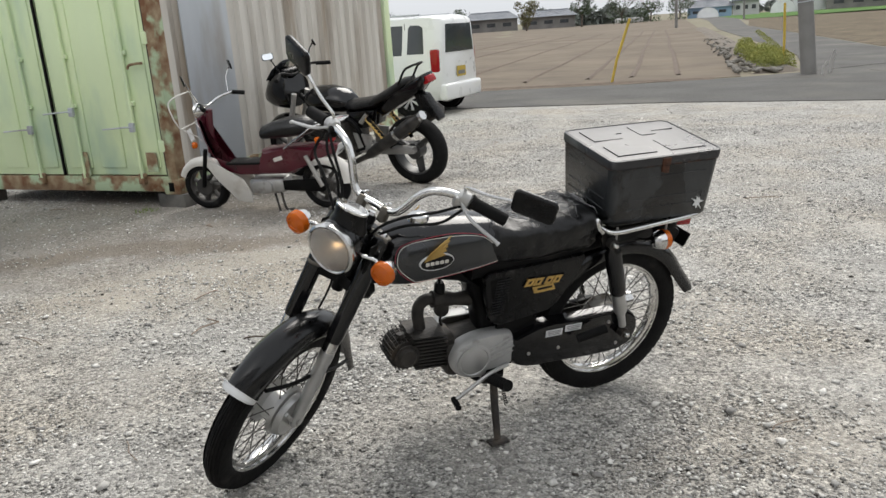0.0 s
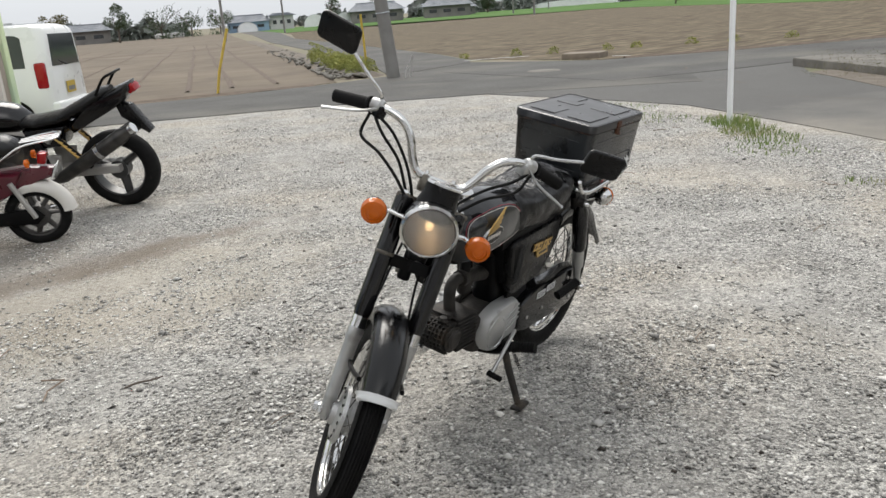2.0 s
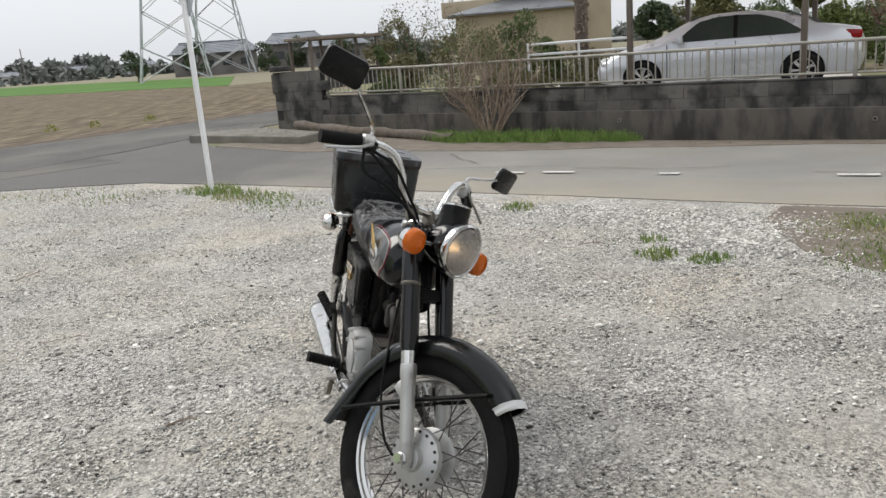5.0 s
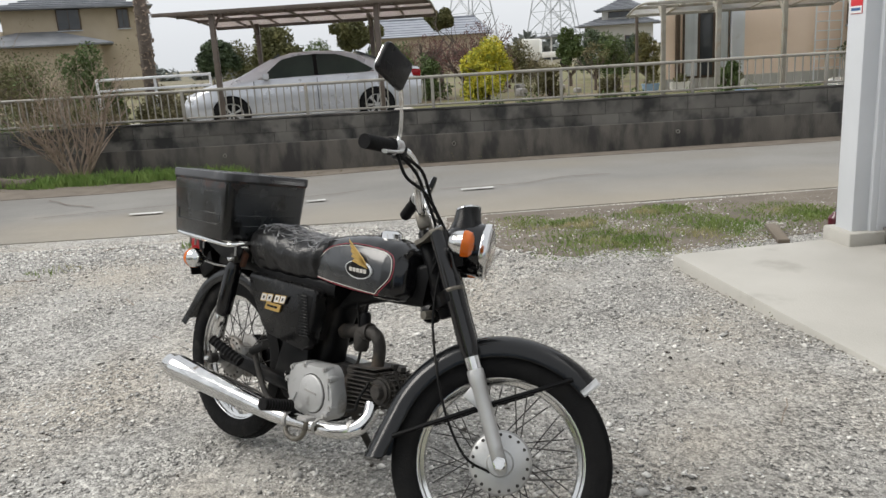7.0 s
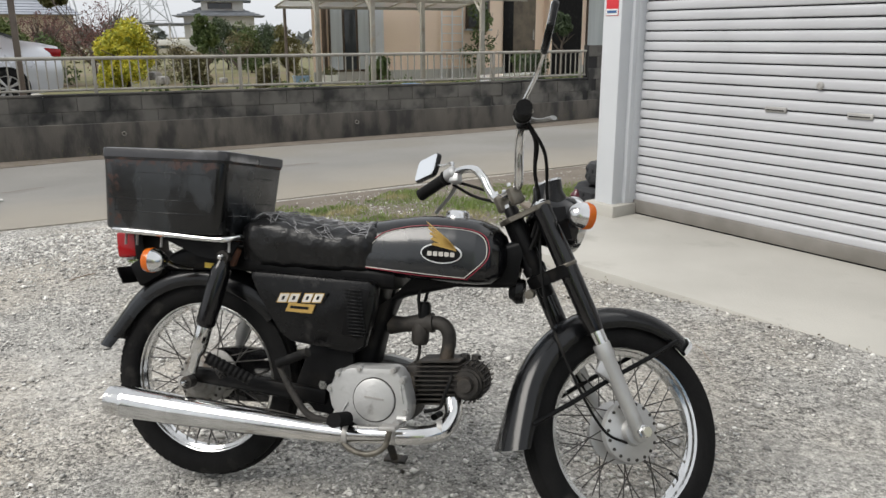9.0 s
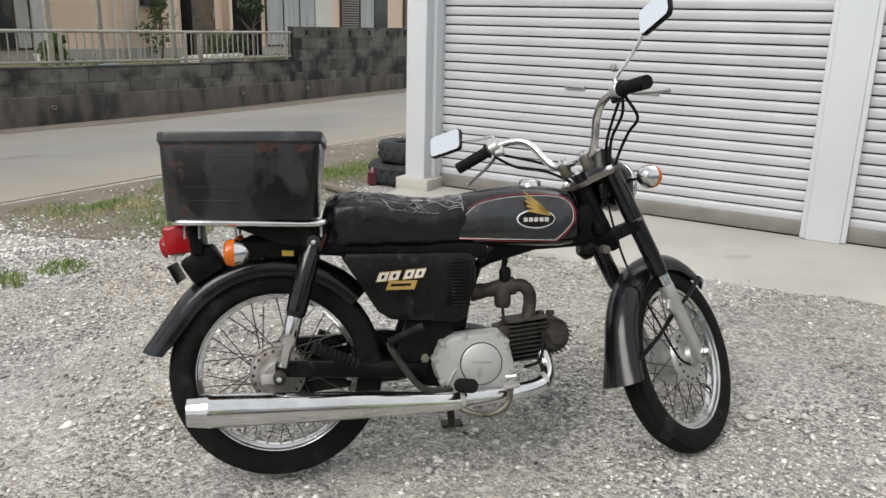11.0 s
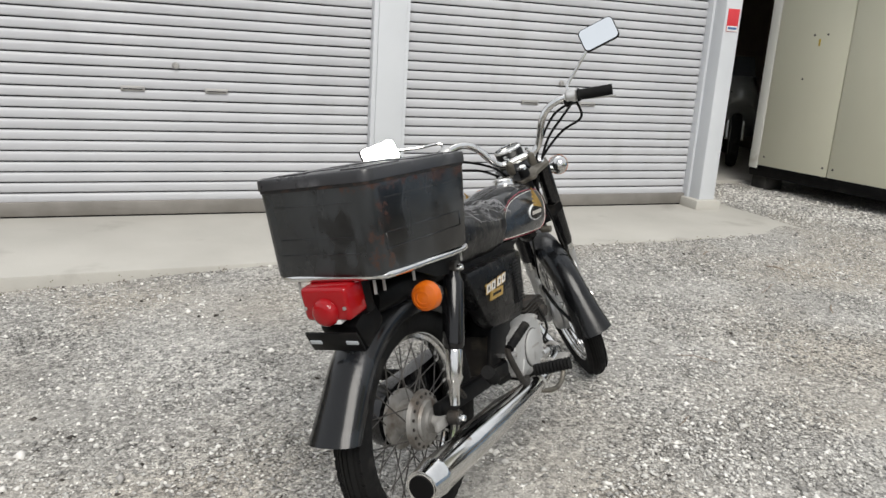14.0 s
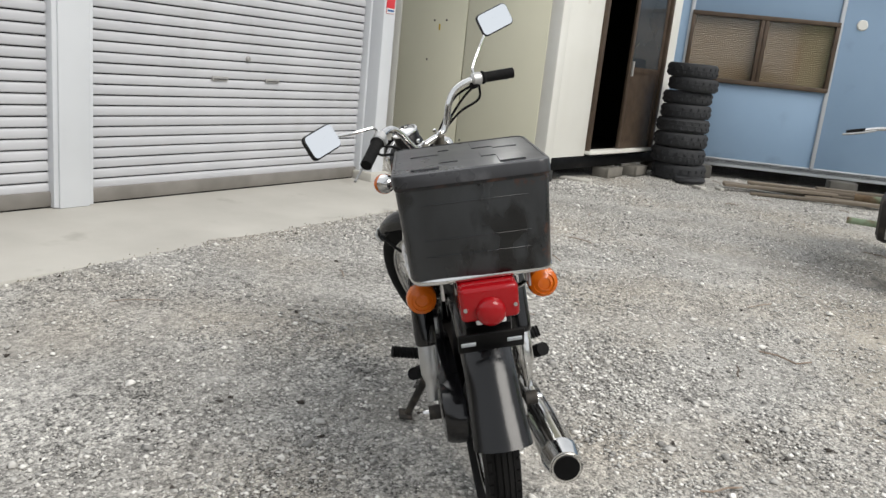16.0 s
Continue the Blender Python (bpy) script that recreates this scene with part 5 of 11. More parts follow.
# control cables
for k, pts in enumerate((
    [(0.770, -0.222, 0.928), (0.812, -0.185, 0.900), (0.838, -0.125, 0.860), (0.868, -0.085, 0.810), (0.890, -0.045, 0.745), (0.880, -0.02, 0.690)],
    [(0.765, -0.232, 0.925), (0.800, -0.235, 0.872), (0.842, -0.175, 0.858), (0.878, -0.110, 0.822), (0.905, -0.060, 0.775), (0.890, -0.02, 0.70)],
    [(0.775, -0.212, 0.930), (0.820, -0.160, 0.915), (0.850, -0.100, 0.860), (0.885, -0.060, 0.800), (0.880, -0.03, 0.72)],
    [(0.770, 0.222, 0.928), (0.815, 0.180, 0.905), (0.848, 0.115, 0.868), (0.880, 0.062, 0.820), (0.890, 0.030, 0.75)],
    [(0.765, 0.232, 0.922), (0.820, 0.200, 0.885), (0.858, 0.125, 0.850), (0.890, 0.070, 0.805)],
    [(0.900, 0.03, 0.76), (0.925, 0.035, 0.66), (0.960, 0.040, 0.575), (1.03, 0.062, 0.44), (1.12, 0.062, 0.315)],
    [(0.900, -0.03, 0.76), (0.905, -0.036, 0.62), (0.925, -0.040, 0.52), (0.985, -0.060, 0.37), (1.06, -0.060, 0.262), (1.13, -0.052, 0.235)],
)):
    part("cable", Tube(smooth_line(pts, 6), 0.0042 if k < 5 else 0.0034, 7), RUBBER, bike, "black control cable", STEER)

# frame
def beam(rows, n=12):
    """A pressed-steel beam: rows of x, z, width, depth and tilt in degrees."""
    rings = []
    for x, z, w, d, tilt in rows:
        m = pose(x, 0, z, 0, tilt, 0)
        rings.append([m @ Vector((0, px, pz)) for px, pz in rounded(w, d, min(w, d) * 0.3, 3)])
    return skin(bmesh.new(), rings)


frame_part = part("frame", beam([(0.875, 0.665, 0.05, 0.13, 10), (0.83, 0.655, 0.06, 0.12, 12), (0.72, 0.635, 0.07, 0.09, 12), (0.60, 0.600, 0.075, 0.10, 25), (0.52, 0.535, 0.08, 0.11, 55), (0.475, 0.455, 0.085, 0.11, 75), (0.45, 0.37, 0.09, 0.12, 85), (0.44, 0.30, 0.09, 0.11, 88)]), BLACK_STEEL, bike, "black pressed-steel backbone frame")
part("steering_head", Tube([(fork_x(z) - 0.046, 0, z) for z in (0.778, 0.77, 0.765, 0.66, 0.655, 0.638)], [0.026, 0.030, 0.0265, 0.0265, 0.030, 0.028], 18), BLACK_STEEL, frame_part)
part("seat_rail", beam([(0.56, 0.600, 0.15, 0.05, 0), (0.30, 0.605, 0.16, 0.05, 0), (0.10, 0.625, 0.15, 0.06, -4), (-0.06, 0.615, 0.12, 0.07, 8), (-0.12, 0.60, 0.08, 0.05, 15)]), BLACK_STEEL, frame_part)
for s in (-1, 1):
    part("shock_bracket", Box((0.07, 0.020, 0.05), (0.095, 0.095 * s, 0.640), (0, 20, 0), 0.006), LATCH_RUST if s < 0 else BLACK_STEEL, frame_part)
part("horn", Lathe([(0, 0.02), (0.03, 0.018), (0.034, 0.0), (0.02, -0.02)], (0.865, 0.01, 0.590), "x", 18), PLASTIC, frame_part)
part("steering_lock", Lathe([(0, -0.012), (0.011, -0.012), (0.012, 0.02)], (0.905, -0.048, 0.590), "y", 14), TARNISH, frame_part, "key lock")
part("side_filler", Box((0.10, 0.13, 0.16), (0.46, 0, 0.52), (0, 10, 0), 0.02), BLACK_STEEL, frame_part)

# fuel tank
TANK_X = [0.440, 0.455, 0.49, 0.54, 0.60, 0.66, 0.72, 0.77, 0.805, 0.828, 0.840]


def tank_at(x):
    """Half width, bottom and top of the tank at x."""
    w = np.interp(x, TANK_X, [0.060, 0.074, 0.084, 0.093, 0.099, 0.102, 0.101, 0.096, 0.086, 0.066, 0.035])
    t = np.interp(x, TANK_X, [0.722, 0.735, 0.748, 0.758, 0.767, 0.772, 0.771, 0.764, 0.750, 0.728, 0.700])
    b = np.interp(x, TANK_X, [0.625, 0.610, 0.606, 0.605, 0.604, 0.603, 0.602, 0.602, 0.606, 0.622, 0.650])
    return float(w), float(b), float(t)


def tank_y(x, z):
    w, b, t = tank_at(x)
    c, h = b + (t - b) * 0.40, None
    up = z > c
    f = (z - c) / ((t - c) if up else (c - b))
    f = max(-0.999, min(0.999, f))
    e = 2.5 if up else 3.4
    return w * (1 - abs(f) ** e) ** (1 / e)


def tank_ring(x):
    w, b, t = tank_at(x)
    c = b + (t - b) * 0.40
    ring = []
    for k in range(32):
        a = 2 * math.pi * k / 32
        s, co = math.sin(a), math.cos(a)
        e = 2.5 if s > 0 else 3.4
        y = w * math.copysign(abs(co) ** (2 / e), co)
        z = c + ((t - c) if s > 0 else (c - b)) * math.copysign(abs(s) ** (2 / e), s)
        ring.append((x, y, z))
    return ring


xs = [float(v) for v in np.interp(np.linspace(0, 10, 41), range(11), TANK_X)]
tank = part("fuel_tank", skin(bmesh.new(), [tank_ring(x) for x in xs]), PAINT, bike, "black fuel tank with slate panels and pinstripes", smooth=60)
part("cap", Lathe([(0, 0.020), (0.022, 0.020), (0.030, 0.014), (0.031, 0.004), (0.034, -0.004)], (0.700, -0.002, 0.768), "z", 28), CHROME, tank, "chrome fuel cap")
panel_line = smooth_line([(0.468, 0, 0.632), (0.60, 0, 0.627), (0.735, 0, 0.622), (0.748, 0, 0.624), (0.790, 0, 0.664), (0.799, 0, 0.692), (0.788, 0, 0.722), (0.755, 0, 0.738), (0.68, 0, 0.742), (0.60, 0, 0.736), (0.535, 0, 0.720), (0.498, 0, 0.690), (0.478, 0, 0.655), (0.468, 0, 0.632)], 5)[:-1]
for s in (-1, 1):
    bm = bmesh.new()
    f = bm.faces.new([bm.verts.new(p) for p in panel_line])
    bmesh.ops.triangulate(bm, faces=[f])
    for _ in range(4):
        bmesh.ops.subdivide_edges(bm, edges=[e for e in bm.edges if e.calc_length() > 0.016], cuts=1)
        bmesh.ops.triangulate(bm, faces=[q for q in bm.faces if len(q.verts) > 3])
    for v in bm.verts:
        v.co.y = s * (tank_y(v.co.x, v.co.z) + 0.0012)
    pan = part("side_panel", bm, SLATE, tank, "slate grey tank panel", smooth=60)
    c = Vector((0.635, 0, 0.684))
    for grow, mt, nm in ((1.0, CREAM_LINE, "cream pinstripe"), (1.045, RED_LINE, "dark red pinstripe")):
        ring = []
        for p in panel_line:
            q = c + (p - c) * grow
            if grow > 1:
                q = p + (p - c).normalized() * 0.006
            ring.append((q.x, s * (tank_y(q.x, q.z) + 0.0014), q.z))
        part("pinstripe", Tube(ring, 0.0010, 5, loop=True), mt, tank, nm)
    # maker's badge as plain shapes: dark oval, gold wing, row of small bars
    bx, bz = 0.688, 0.680
    y0 = tank_y(bx, bz)
    bmx = Matrix.Translation((bx, s * (y0 + 0.0005), bz)) @ (pose(0, 0, 0, 90, 0, 0) if s < 0 else pose(0, 0, 0, 90, 0, 180)) @ pose(0, 0, 0, 4, 0, 0) @ Matrix.Diagonal((1.32, 1.32, 1, 1))
    sx = 1
    el = lambda rx, ry: [(rx * math.cos(2 * math.pi * k / 32), ry * math.sin(2 * math.pi * k / 32)) for k in range(32)]
    bad = part("badge", slab(bmesh.new(), el(0.040, 0.019), -0.003, 0.004, bmx, 0.001), LABEL_WHITE, tank, "oval badge with gold wing")
    part("badge_field", slab(bmesh.new(), el(0.0375, 0.0168), 0.003, 0.0048, bmx), PLASTIC, bad)
    for k in range(5):
        part("badge_bar", slab(bmesh.new(), rounded(0.0085, 0.0085, 0.001, 1, -0.022 + 0.011 * k, -0.001), 0.004, 0.0058, bmx), CREAM_LINE, bad)
    for k in range(5):
        o = [(0.030 - 0.001 * k, 0.006 + 0.0015 * k), (0.026 - 0.003 * k, 0.014 + 0.003 * k), (-0.022 - 0.004 * k + 0.008, 0.020 + 0.0098 * k), (-0.027 - 0.002 * k + 0.008, 0.0155 + 0.0098 * k)]
        if s > 0:
            o = [(-x, y) for x, y in o][::-1]
        part("wing_feather", slab(bmesh.new(), o, 0.002, 0.0058, bmx), GOLD, bad)

# seat, wrapped in patched vinyl
SX = [0.125, 0.135, 0.16, 0.21, 0.28, 0.35, 0.42, 0.475, 0.505, 0.515]
rings = []
for i, x in enumerate([float(v) for v in np.interp(np.linspace(0, 9, 46), range(10), SX)]):
    w = float(np.interp(x, SX, [0.060, 0.082, 0.098, 0.106, 0.108, 0.106, 0.100, 0.092, 0.082, 0.060]))
    t = float(np.interp(x, SX, [0.690, 0.722, 0.740, 0.748, 0.742, 0.733, 0.728, 0.734, 0.738, 0.725]))
    b = float(np.interp(x, SX, [0.625, 0.606, 0.600, 0.600, 0.600, 0.600, 0.600, 0.600, 0.604, 0.625]))
    c = b + (t - b) * 0.5
    ring = []
    for k in range(36):
        a = 2 * math.pi * k / 36
        s, co = math.sin(a), math.cos(a)
        e = 3.2
        y = w * math.copysign(abs(co) ** (2 / e), co)
        z = c + (t - c) * math.copysign(abs(s) ** (2 / e), s)
        wr = 0.009 * noise.noise((x * 22, y * 34, z * 26)) + 0.005 * noise.noise((x * 60, y * 60, z * 50)) + 0.003
        skirt = 1.0 if s > -0.12 else 0.90 - 0.05 * max(0.0, -s - 0.5)
        ring.append((x, (y + wr * co) * skirt, z + wr * (s if s > 0 else 0.2 * s)))
    rings.append(ring)
seat = part("seat", skin(bmesh.new(), rings), VINYL, bike, "black seat wrapped in torn patched vinyl", smooth=70)
rng = random.Random(4)
for k in range(90):
    x = rng.uniform(0.15, 0.48)
    y = rng.uniform(-0.100, 0.03)
    pts = []
    hd = rng.uniform(-0.5, 0.5) + (math.pi / 2 if rng.random() < 0.3 else 0)
    for j in range(6):
        top_z = float(np.interp(x, SX, [0.690, 0.722, 0.740, 0.748, 0.742, 0.733, 0.728, 0.734, 0.738, 0.725]))
        drop = max(0, (abs(y) - 0.07)) * 1.0
        pts.append((x, y, top_z + 0.006 - drop + rng.uniform(-0.002, 0.006)))
        x = min(0.49, max(0.14, x + 0.022 * math.cos(hd)))
        y = max(-0.107, min(0.09, y + 0.020 * math.sin(hd)))
        hd += rng.uniform(-0.7, 0.7)
    part("strand", Tube(smooth_line(pts, 3), 0.0009, 4), STRAND, seat)

# side covers
cover_line = [(0.180, 0.600), (0.505, 0.597), (0.524, 0.585), (0.522, 0.53), (0.500, 0.428), (0.470, 0.408), (0.295, 0.424), (0.262, 0.445), (0.205, 0.535), (0.172, 0.585)]
for s in (-1, 1):
    m = (Matrix.Translation((0, -0.065, 0)) @ UPRIGHT) if s < 0 else Matrix.Translation((0, 0.06, 0)) @ UPRIGHT @ Matrix.Diagonal((1, 1, -1, 1))
    cov = part("side_cover", slab(bmesh.new(), cover_line, 0.0, 0.046 if s < 0 else 0.034, m, 0.011), PLASTIC, bike, "scratched black plastic side cover")
    ymax = -0.1115 if s < 0 else 0.0945
    grille = part("louvre_panel", Box((0.052, 0.004, 0.128), (0.474, ymax + 0.001 * -s, 0.515), (0, 9, 0), 0.001), BLACK_STEEL, cov)
    rib = part("louvre", Box((0.046, 0.004, 0.0045), (0, 0, 0), (0, 0, 0), 0.0012, 1), PLASTIC, grille)
    rib.matrix_basis = Matrix.Translation((0.483, ymax + 0.003 * s, 0.457))
    for k in range(1, 14):
        share("louvre", rib, Matrix.Translation((0.483 - 0.0014 * k, ymax + 0.003 * s, 0.457 + 0.0088 * k)), grille)
    # model badge as plain bars
    y = ymax + 0.002 * s
    lean_b = 0.010 * -s
    bmat = Matrix.Translation((0.325, y + 0.001 * s, 0.541)) @ UPRIGHT @ pose(0, 0, 0, 0, 0, 4)
    bd = part("badge", Slab([(-0.066 - lean_b, -0.013), (0.066 - lean_b, -0.013), (0.066 + lean_b, 0.013), (-0.066 + lean_b, 0.013)], -0.0015, 0.0015, bmat), PLASTIC, cov, "gold and white model badge")
    for dx, wd in ((-0.050, 0.028), (-0.020, 0.028), (0.018, 0.026), (0.047, 0.026)):
        dx *= -s
        for w_, h_, q, mt, nm in ((wd, 0.0125, 0.0022, GOLD, "badge_rim"), (wd * 0.88, 0.0105, 0.0028, CREAM_LINE if s < 0 else GOLD, "badge_bar"), (wd * 0.26, 0.0048, 0.0034, PLASTIC, "badge_core")):
            f = h_ / 0.0125
            part(nm, Slab([(dx - w_ / 2 - lean_b * f * 0.6, -h_), (dx + w_ / 2 - lean_b * f * 0.6, -h_), (dx + w_ / 2 + lean_b * f * 0.6, h_), (dx - w_ / 2 + lean_b * f * 0.6, h_)], -q, q, bmat), mt, bd)
    part("badge_tail", Slab([(-0.040, -0.012), (0.034, -0.012), (0.043, 0.011), (-0.031, 0.011)], -0.0025, 0.0025, Matrix.Translation((0.322, y + 0.001 * s, 0.515)) @ UPRIGHT), GOLD, bd)
    part("tail_bar", Slab([(-0.028, -0.003), (0.024, -0.003), (0.027, 0.004), (-0.025, 0.004)], -0.0032, 0.0032, Matrix.Translation((0.322, y + 0.001 * s, 0.515)) @ UPRIGHT), PLASTIC, bd)

# engine
eng = part("engine", Box((0.25, 0.13, 0.13), (0.505, 0, 0.305), (0, 3, 0), 0.025), GREASE, bike, "oily horizontal single-cylinder engine")


def dome(outline, z0, z1, m, inset):
    """A cast cover: flat outline rising to a smaller face."""
    n = len(outline)
    cx, cy = sum(p[0] for p in outline) / n, sum(p[1] for p in outline) / n
    rows = []
    for f, z in ((1.0, z0), (1.0, z0 + (z1 - z0) * 0.45), (1 - inset * 0.35, z0 + (z1 - z0) * 0.8), (1 - inset, z1), (1 - inset * 2.2, z1 + 0.002)):
        rows.append([m @ Vector((cx + (x - cx) * f, cy + (y - cy) * f, z)) for x, y in outline])
    return skin(bmesh.new(), rows)


def chamfered(pts, c):
    """An outline with each corner cut back by c."""
    out = []
    for i, p in enumerate(pts):
        p = Vector(p)
        for q in (Vector(pts[i - 1]), Vector(pts[(i + 1) % len(pts)])):
            out.append(tuple(p + (q - p).normalized() * c))
    return out


COVER = mat("cast_cover_paint", (0.48, 0.48, 0.475), (0.40, 0.40, 0.39), scale=9, rough=0.45, metal=0.4, bump=0.12, bscale=80, c3=(0.13, 0.115, 0.095), s3=13, t3=(0.57, 0.72))
blob = chamfered([(0.402, 0.305), (0.420, 0.352), (0.458, 0.376), (0.588, 0.385), (0.614, 0.356), (0.631, 0.290), (0.626, 0.252), (0.595, 0.228), (0.520, 0.217), (0.450, 0.230), (0.412, 0.262)], 0.008)
mR = Matrix.Translation((0, -0.055, 0)) @ UPRIGHT
cr = part("clutch_cover", dome(blob, 0.0, 0.050, mR, 0.07), COVER, eng, "scuffed grey cast clutch cover")
# dark plate added to hide the bright reflection inside the hollow cover
part("gasket_face", slab(bmesh.new(), blob, -0.006, 0.001, mR), GREASE, cr, "dark backing plate added behind the cover")
part("cover_groove", Lathe([(0.0, 0.0015), (0.0575, 0.0015), (0.0585, -0.004)], (0.534, -0.107, 0.297), pose(0, 0, 0, 90, 0, 0), 40), GREASE, cr, "dark ring round the boss")
part("cover_disc", Lathe([(0.0, 0.008), (0.050, 0.008), (0.0545, 0.005), (0.0555, -0.004)], (0.534, -0.107, 0.297), pose(0, 0, 0, 90, 0, 0), 40), COVER, cr)
part("cover_mark", Box((0.052, 0.002, 0.006), (0.536, -0.1155, 0.303), (0, 3, 0)), BARE_STEEL, cr)
for k, (x, z) in enumerate(((0.412, 0.312), (0.432, 0.352), (0.432, 0.250), (0.520, 0.228), (0.592, 0.240), (0.617, 0.275), (0.604, 0.352), (0.580, 0.376), (0.490, 0.371))):
    part("bolt_boss", Lathe([(0, 0.010), (0.0085, 0.010), (0.0105, 0.002), (0.011, -0.02)], (x, -0.097, z), pose(0, 0, 0, 90, 0, 0), 14), COVER, cr)
    part("bolt", Lathe([(0, 0.005), (0.0055, 0.005), (0.0062, 0)], (x, -0.107, z), pose(0, 0, 0, 90, 0, 0), 6), BARE_STEEL, cr)
part("cast_rib", Box((0.004, 0.012, 0.050), (0.452, -0.105, 0.262), (0, 28, 0), 0.0015), COVER, cr)
part("cast_rib", Box((0.004, 0.012, 0.045), (0.606, -0.104, 0.318), (0, -12, 0), 0.0015), COVER, cr)
part("filler_plug", Tube([(0.600, -0.11, 0.258), (0.628, -0.118, 0.262)], 0.007, 8), ALU, cr)
blobL = [(p.x, p.y) for p in smooth_line([(0.405, 0.33, 0), (0.42, 0.372, 0), (0.49, 0.382, 0), (0.555, 0.378, 0), (0.605, 0.355, 0), (0.622, 0.305, 0), (0.602, 0.258, 0), (0.55, 0.232, 0), (0.47, 0.236, 0), (0.41, 0.26, 0), (0.398, 0.295, 0), (0.405, 0.33, 0)], 4)[:-1]]
mL = Matrix.Translation((0, 0.045, 0)) @ UPRIGHT @ Matrix.Diagonal((1, 1, -1, 1))
cl = part("flywheel_cover", dome(blobL, 0.0, 0.045, mL, 0.08), COVER, eng, "scuffed aluminium flywheel cover")
part("cover_disc", Lathe([(0.0, 0.006), (0.040, 0.006), (0.046, 0.003), (0.048, 0.006), (0.056, 0.004), (0.058, -0.004)], (0.550, 0.092, 0.302), pose(0, 0, 0, -90, 0, 0), 36), ALU, cl)
for k in range(4):
    part("rib", Box((0.085, 0.005, 0.004), (0.46 - 0.004 * k, 0.0935, 0.345 - 0.016 * k), (0, 18, 0), 0.0015), ALU, cl)
# cylinder and head with cooling fins
cyl = part("cylinder", Box((0.14, 0.082, 0.085), (0.665, 0, 0.345), (0, -4, 0), 0.012), GREASE, eng)
fin = part("fin", Box((0.115, 0.116, 0.0034), (0, 0, 0), (0, -6, 0), 0.001, 1), GREASE, cyl)
fin.matrix_basis = Matrix.Translation((0.672, 0, 0.290))
for k in range(1, 10):
    share("fin", fin, Matrix.Translation((0.672 + 0.001 * k, 0, 0.290 + 0.0122 * k)), cyl)
prof = []
for k in range(9):
    y0 = -0.056 + 0.0128 * k
    r0 = 0.050 - 0.010 * (abs(k - 4) / 4) ** 3
    prof += [(r0 * 0.84, y0), (r0 * 0.84, y0 + 0.0075), (r0, y0 + 0.0078), (r0, y0 + 0.0118)]
hd_ = part("cylinder_head", Lathe(prof, (0.757, 0, 0.350), "y", 26), GREASE, eng, "finned oily cylinder head", None, 25)
for a in range(15):
    an = radians(-110 + 15.7 * a)
    part("head_rib", Box((0.005, 0.100, 0.0032), (0.757 + 0.0485 * math.cos(an), 0, 0.350 + 0.0485 * math.sin(an)), (0, -math.degrees(an), 0), 0.001, 1), GREASE, hd_)
for s in (-1, 1):
    part("valve_cap", Lathe([(0, 0.012), (0.025, 0.012), (0.030, 0.007), (0.032, -0.004)] if s > 0 else [(0, 0.014), (0.018, 0.014), (0.022, 0.0)], (0.757, 0.056 * s, 0.350), pose(0, 0, 0, 90 if s < 0 else -90, 0, 0), 24), GREASE, hd_)
for px, pz in ((0.735, 0.402), (0.765, 0.402)):
    part("rocker_cap", Lathe([(0, 0.012), (0.012, 0.012), (0.014, 0)], (px, 0.02, pz), "z", 6), GREASE, hd_)
part("inlet_pipe", Tube(smooth_line([(0.690, -0.005, 0.395), (0.697, -0.008, 0.445), (0.692, -0.010, 0.475), (0.672, -0.010, 0.492), (0.645, -0.008, 0.490)], 6), 0.0185, 16), GREASE, eng, "curved inlet pipe")
carb = part("carburettor", Tube([(0.652, -0.006, 0.492), (0.645, -0.006, 0.491), (0.615, -0.004, 0.488), (0.575, 0, 0.48), (0.53, 0, 0.475)], [0.026, 0.026, 0.024, 0.020, 0.026], 16), GREASE, eng, "dirty carburettor")
part("float_bowl", Lathe([(0, -0.048), (0.018, -0.046), (0.023, -0.036), (0.024, 0.0), (0.02, 0.012)], (0.618, -0.008, 0.478), "z", 18), GREASE, carb)
part("slide_top", Lathe([(0.017, -0.01), (0.017, 0.035), (0.012, 0.045), (0, 0.046)], (0.626, -0.008, 0.500), "z", 14), BLACK_STEEL, carb)
for pts in ([(0.626, -0.008, 0.545), (0.638, -0.008, 0.585), (0.67, -0.01, 0.61)], [(0.62, -0.02, 0.50), (0.615, -0.03, 0.56), (0.63, -0.03, 0.60)], [(0.618, -0.008, 0.432), (0.618, -0.015, 0.40), (0.605, -0.02, 0.37)], [(0.722, -0.06, 0.37), (0.71, -0.085, 0.32), (0.70, -0.085, 0.29), (0.66, -0.08, 0.275)]):
    part("hose", Tube(smooth_line(pts, 5), 0.0045, 7), RUBBER, eng)

# exhaust
ex = part("exhaust", Tube(smooth_line([(0.722, -0.040, 0.305), (0.730, -0.058, 0.272), (0.722, -0.085, 0.246), (0.695, -0.108, 0.231), (0.640, -0.124, 0.222), (0.540, -0.132, 0.214), (0.455, -0.136, 0.208)], 6), 0.0225, 18), CHROME, bike, "chrome exhaust pipe and silencer")
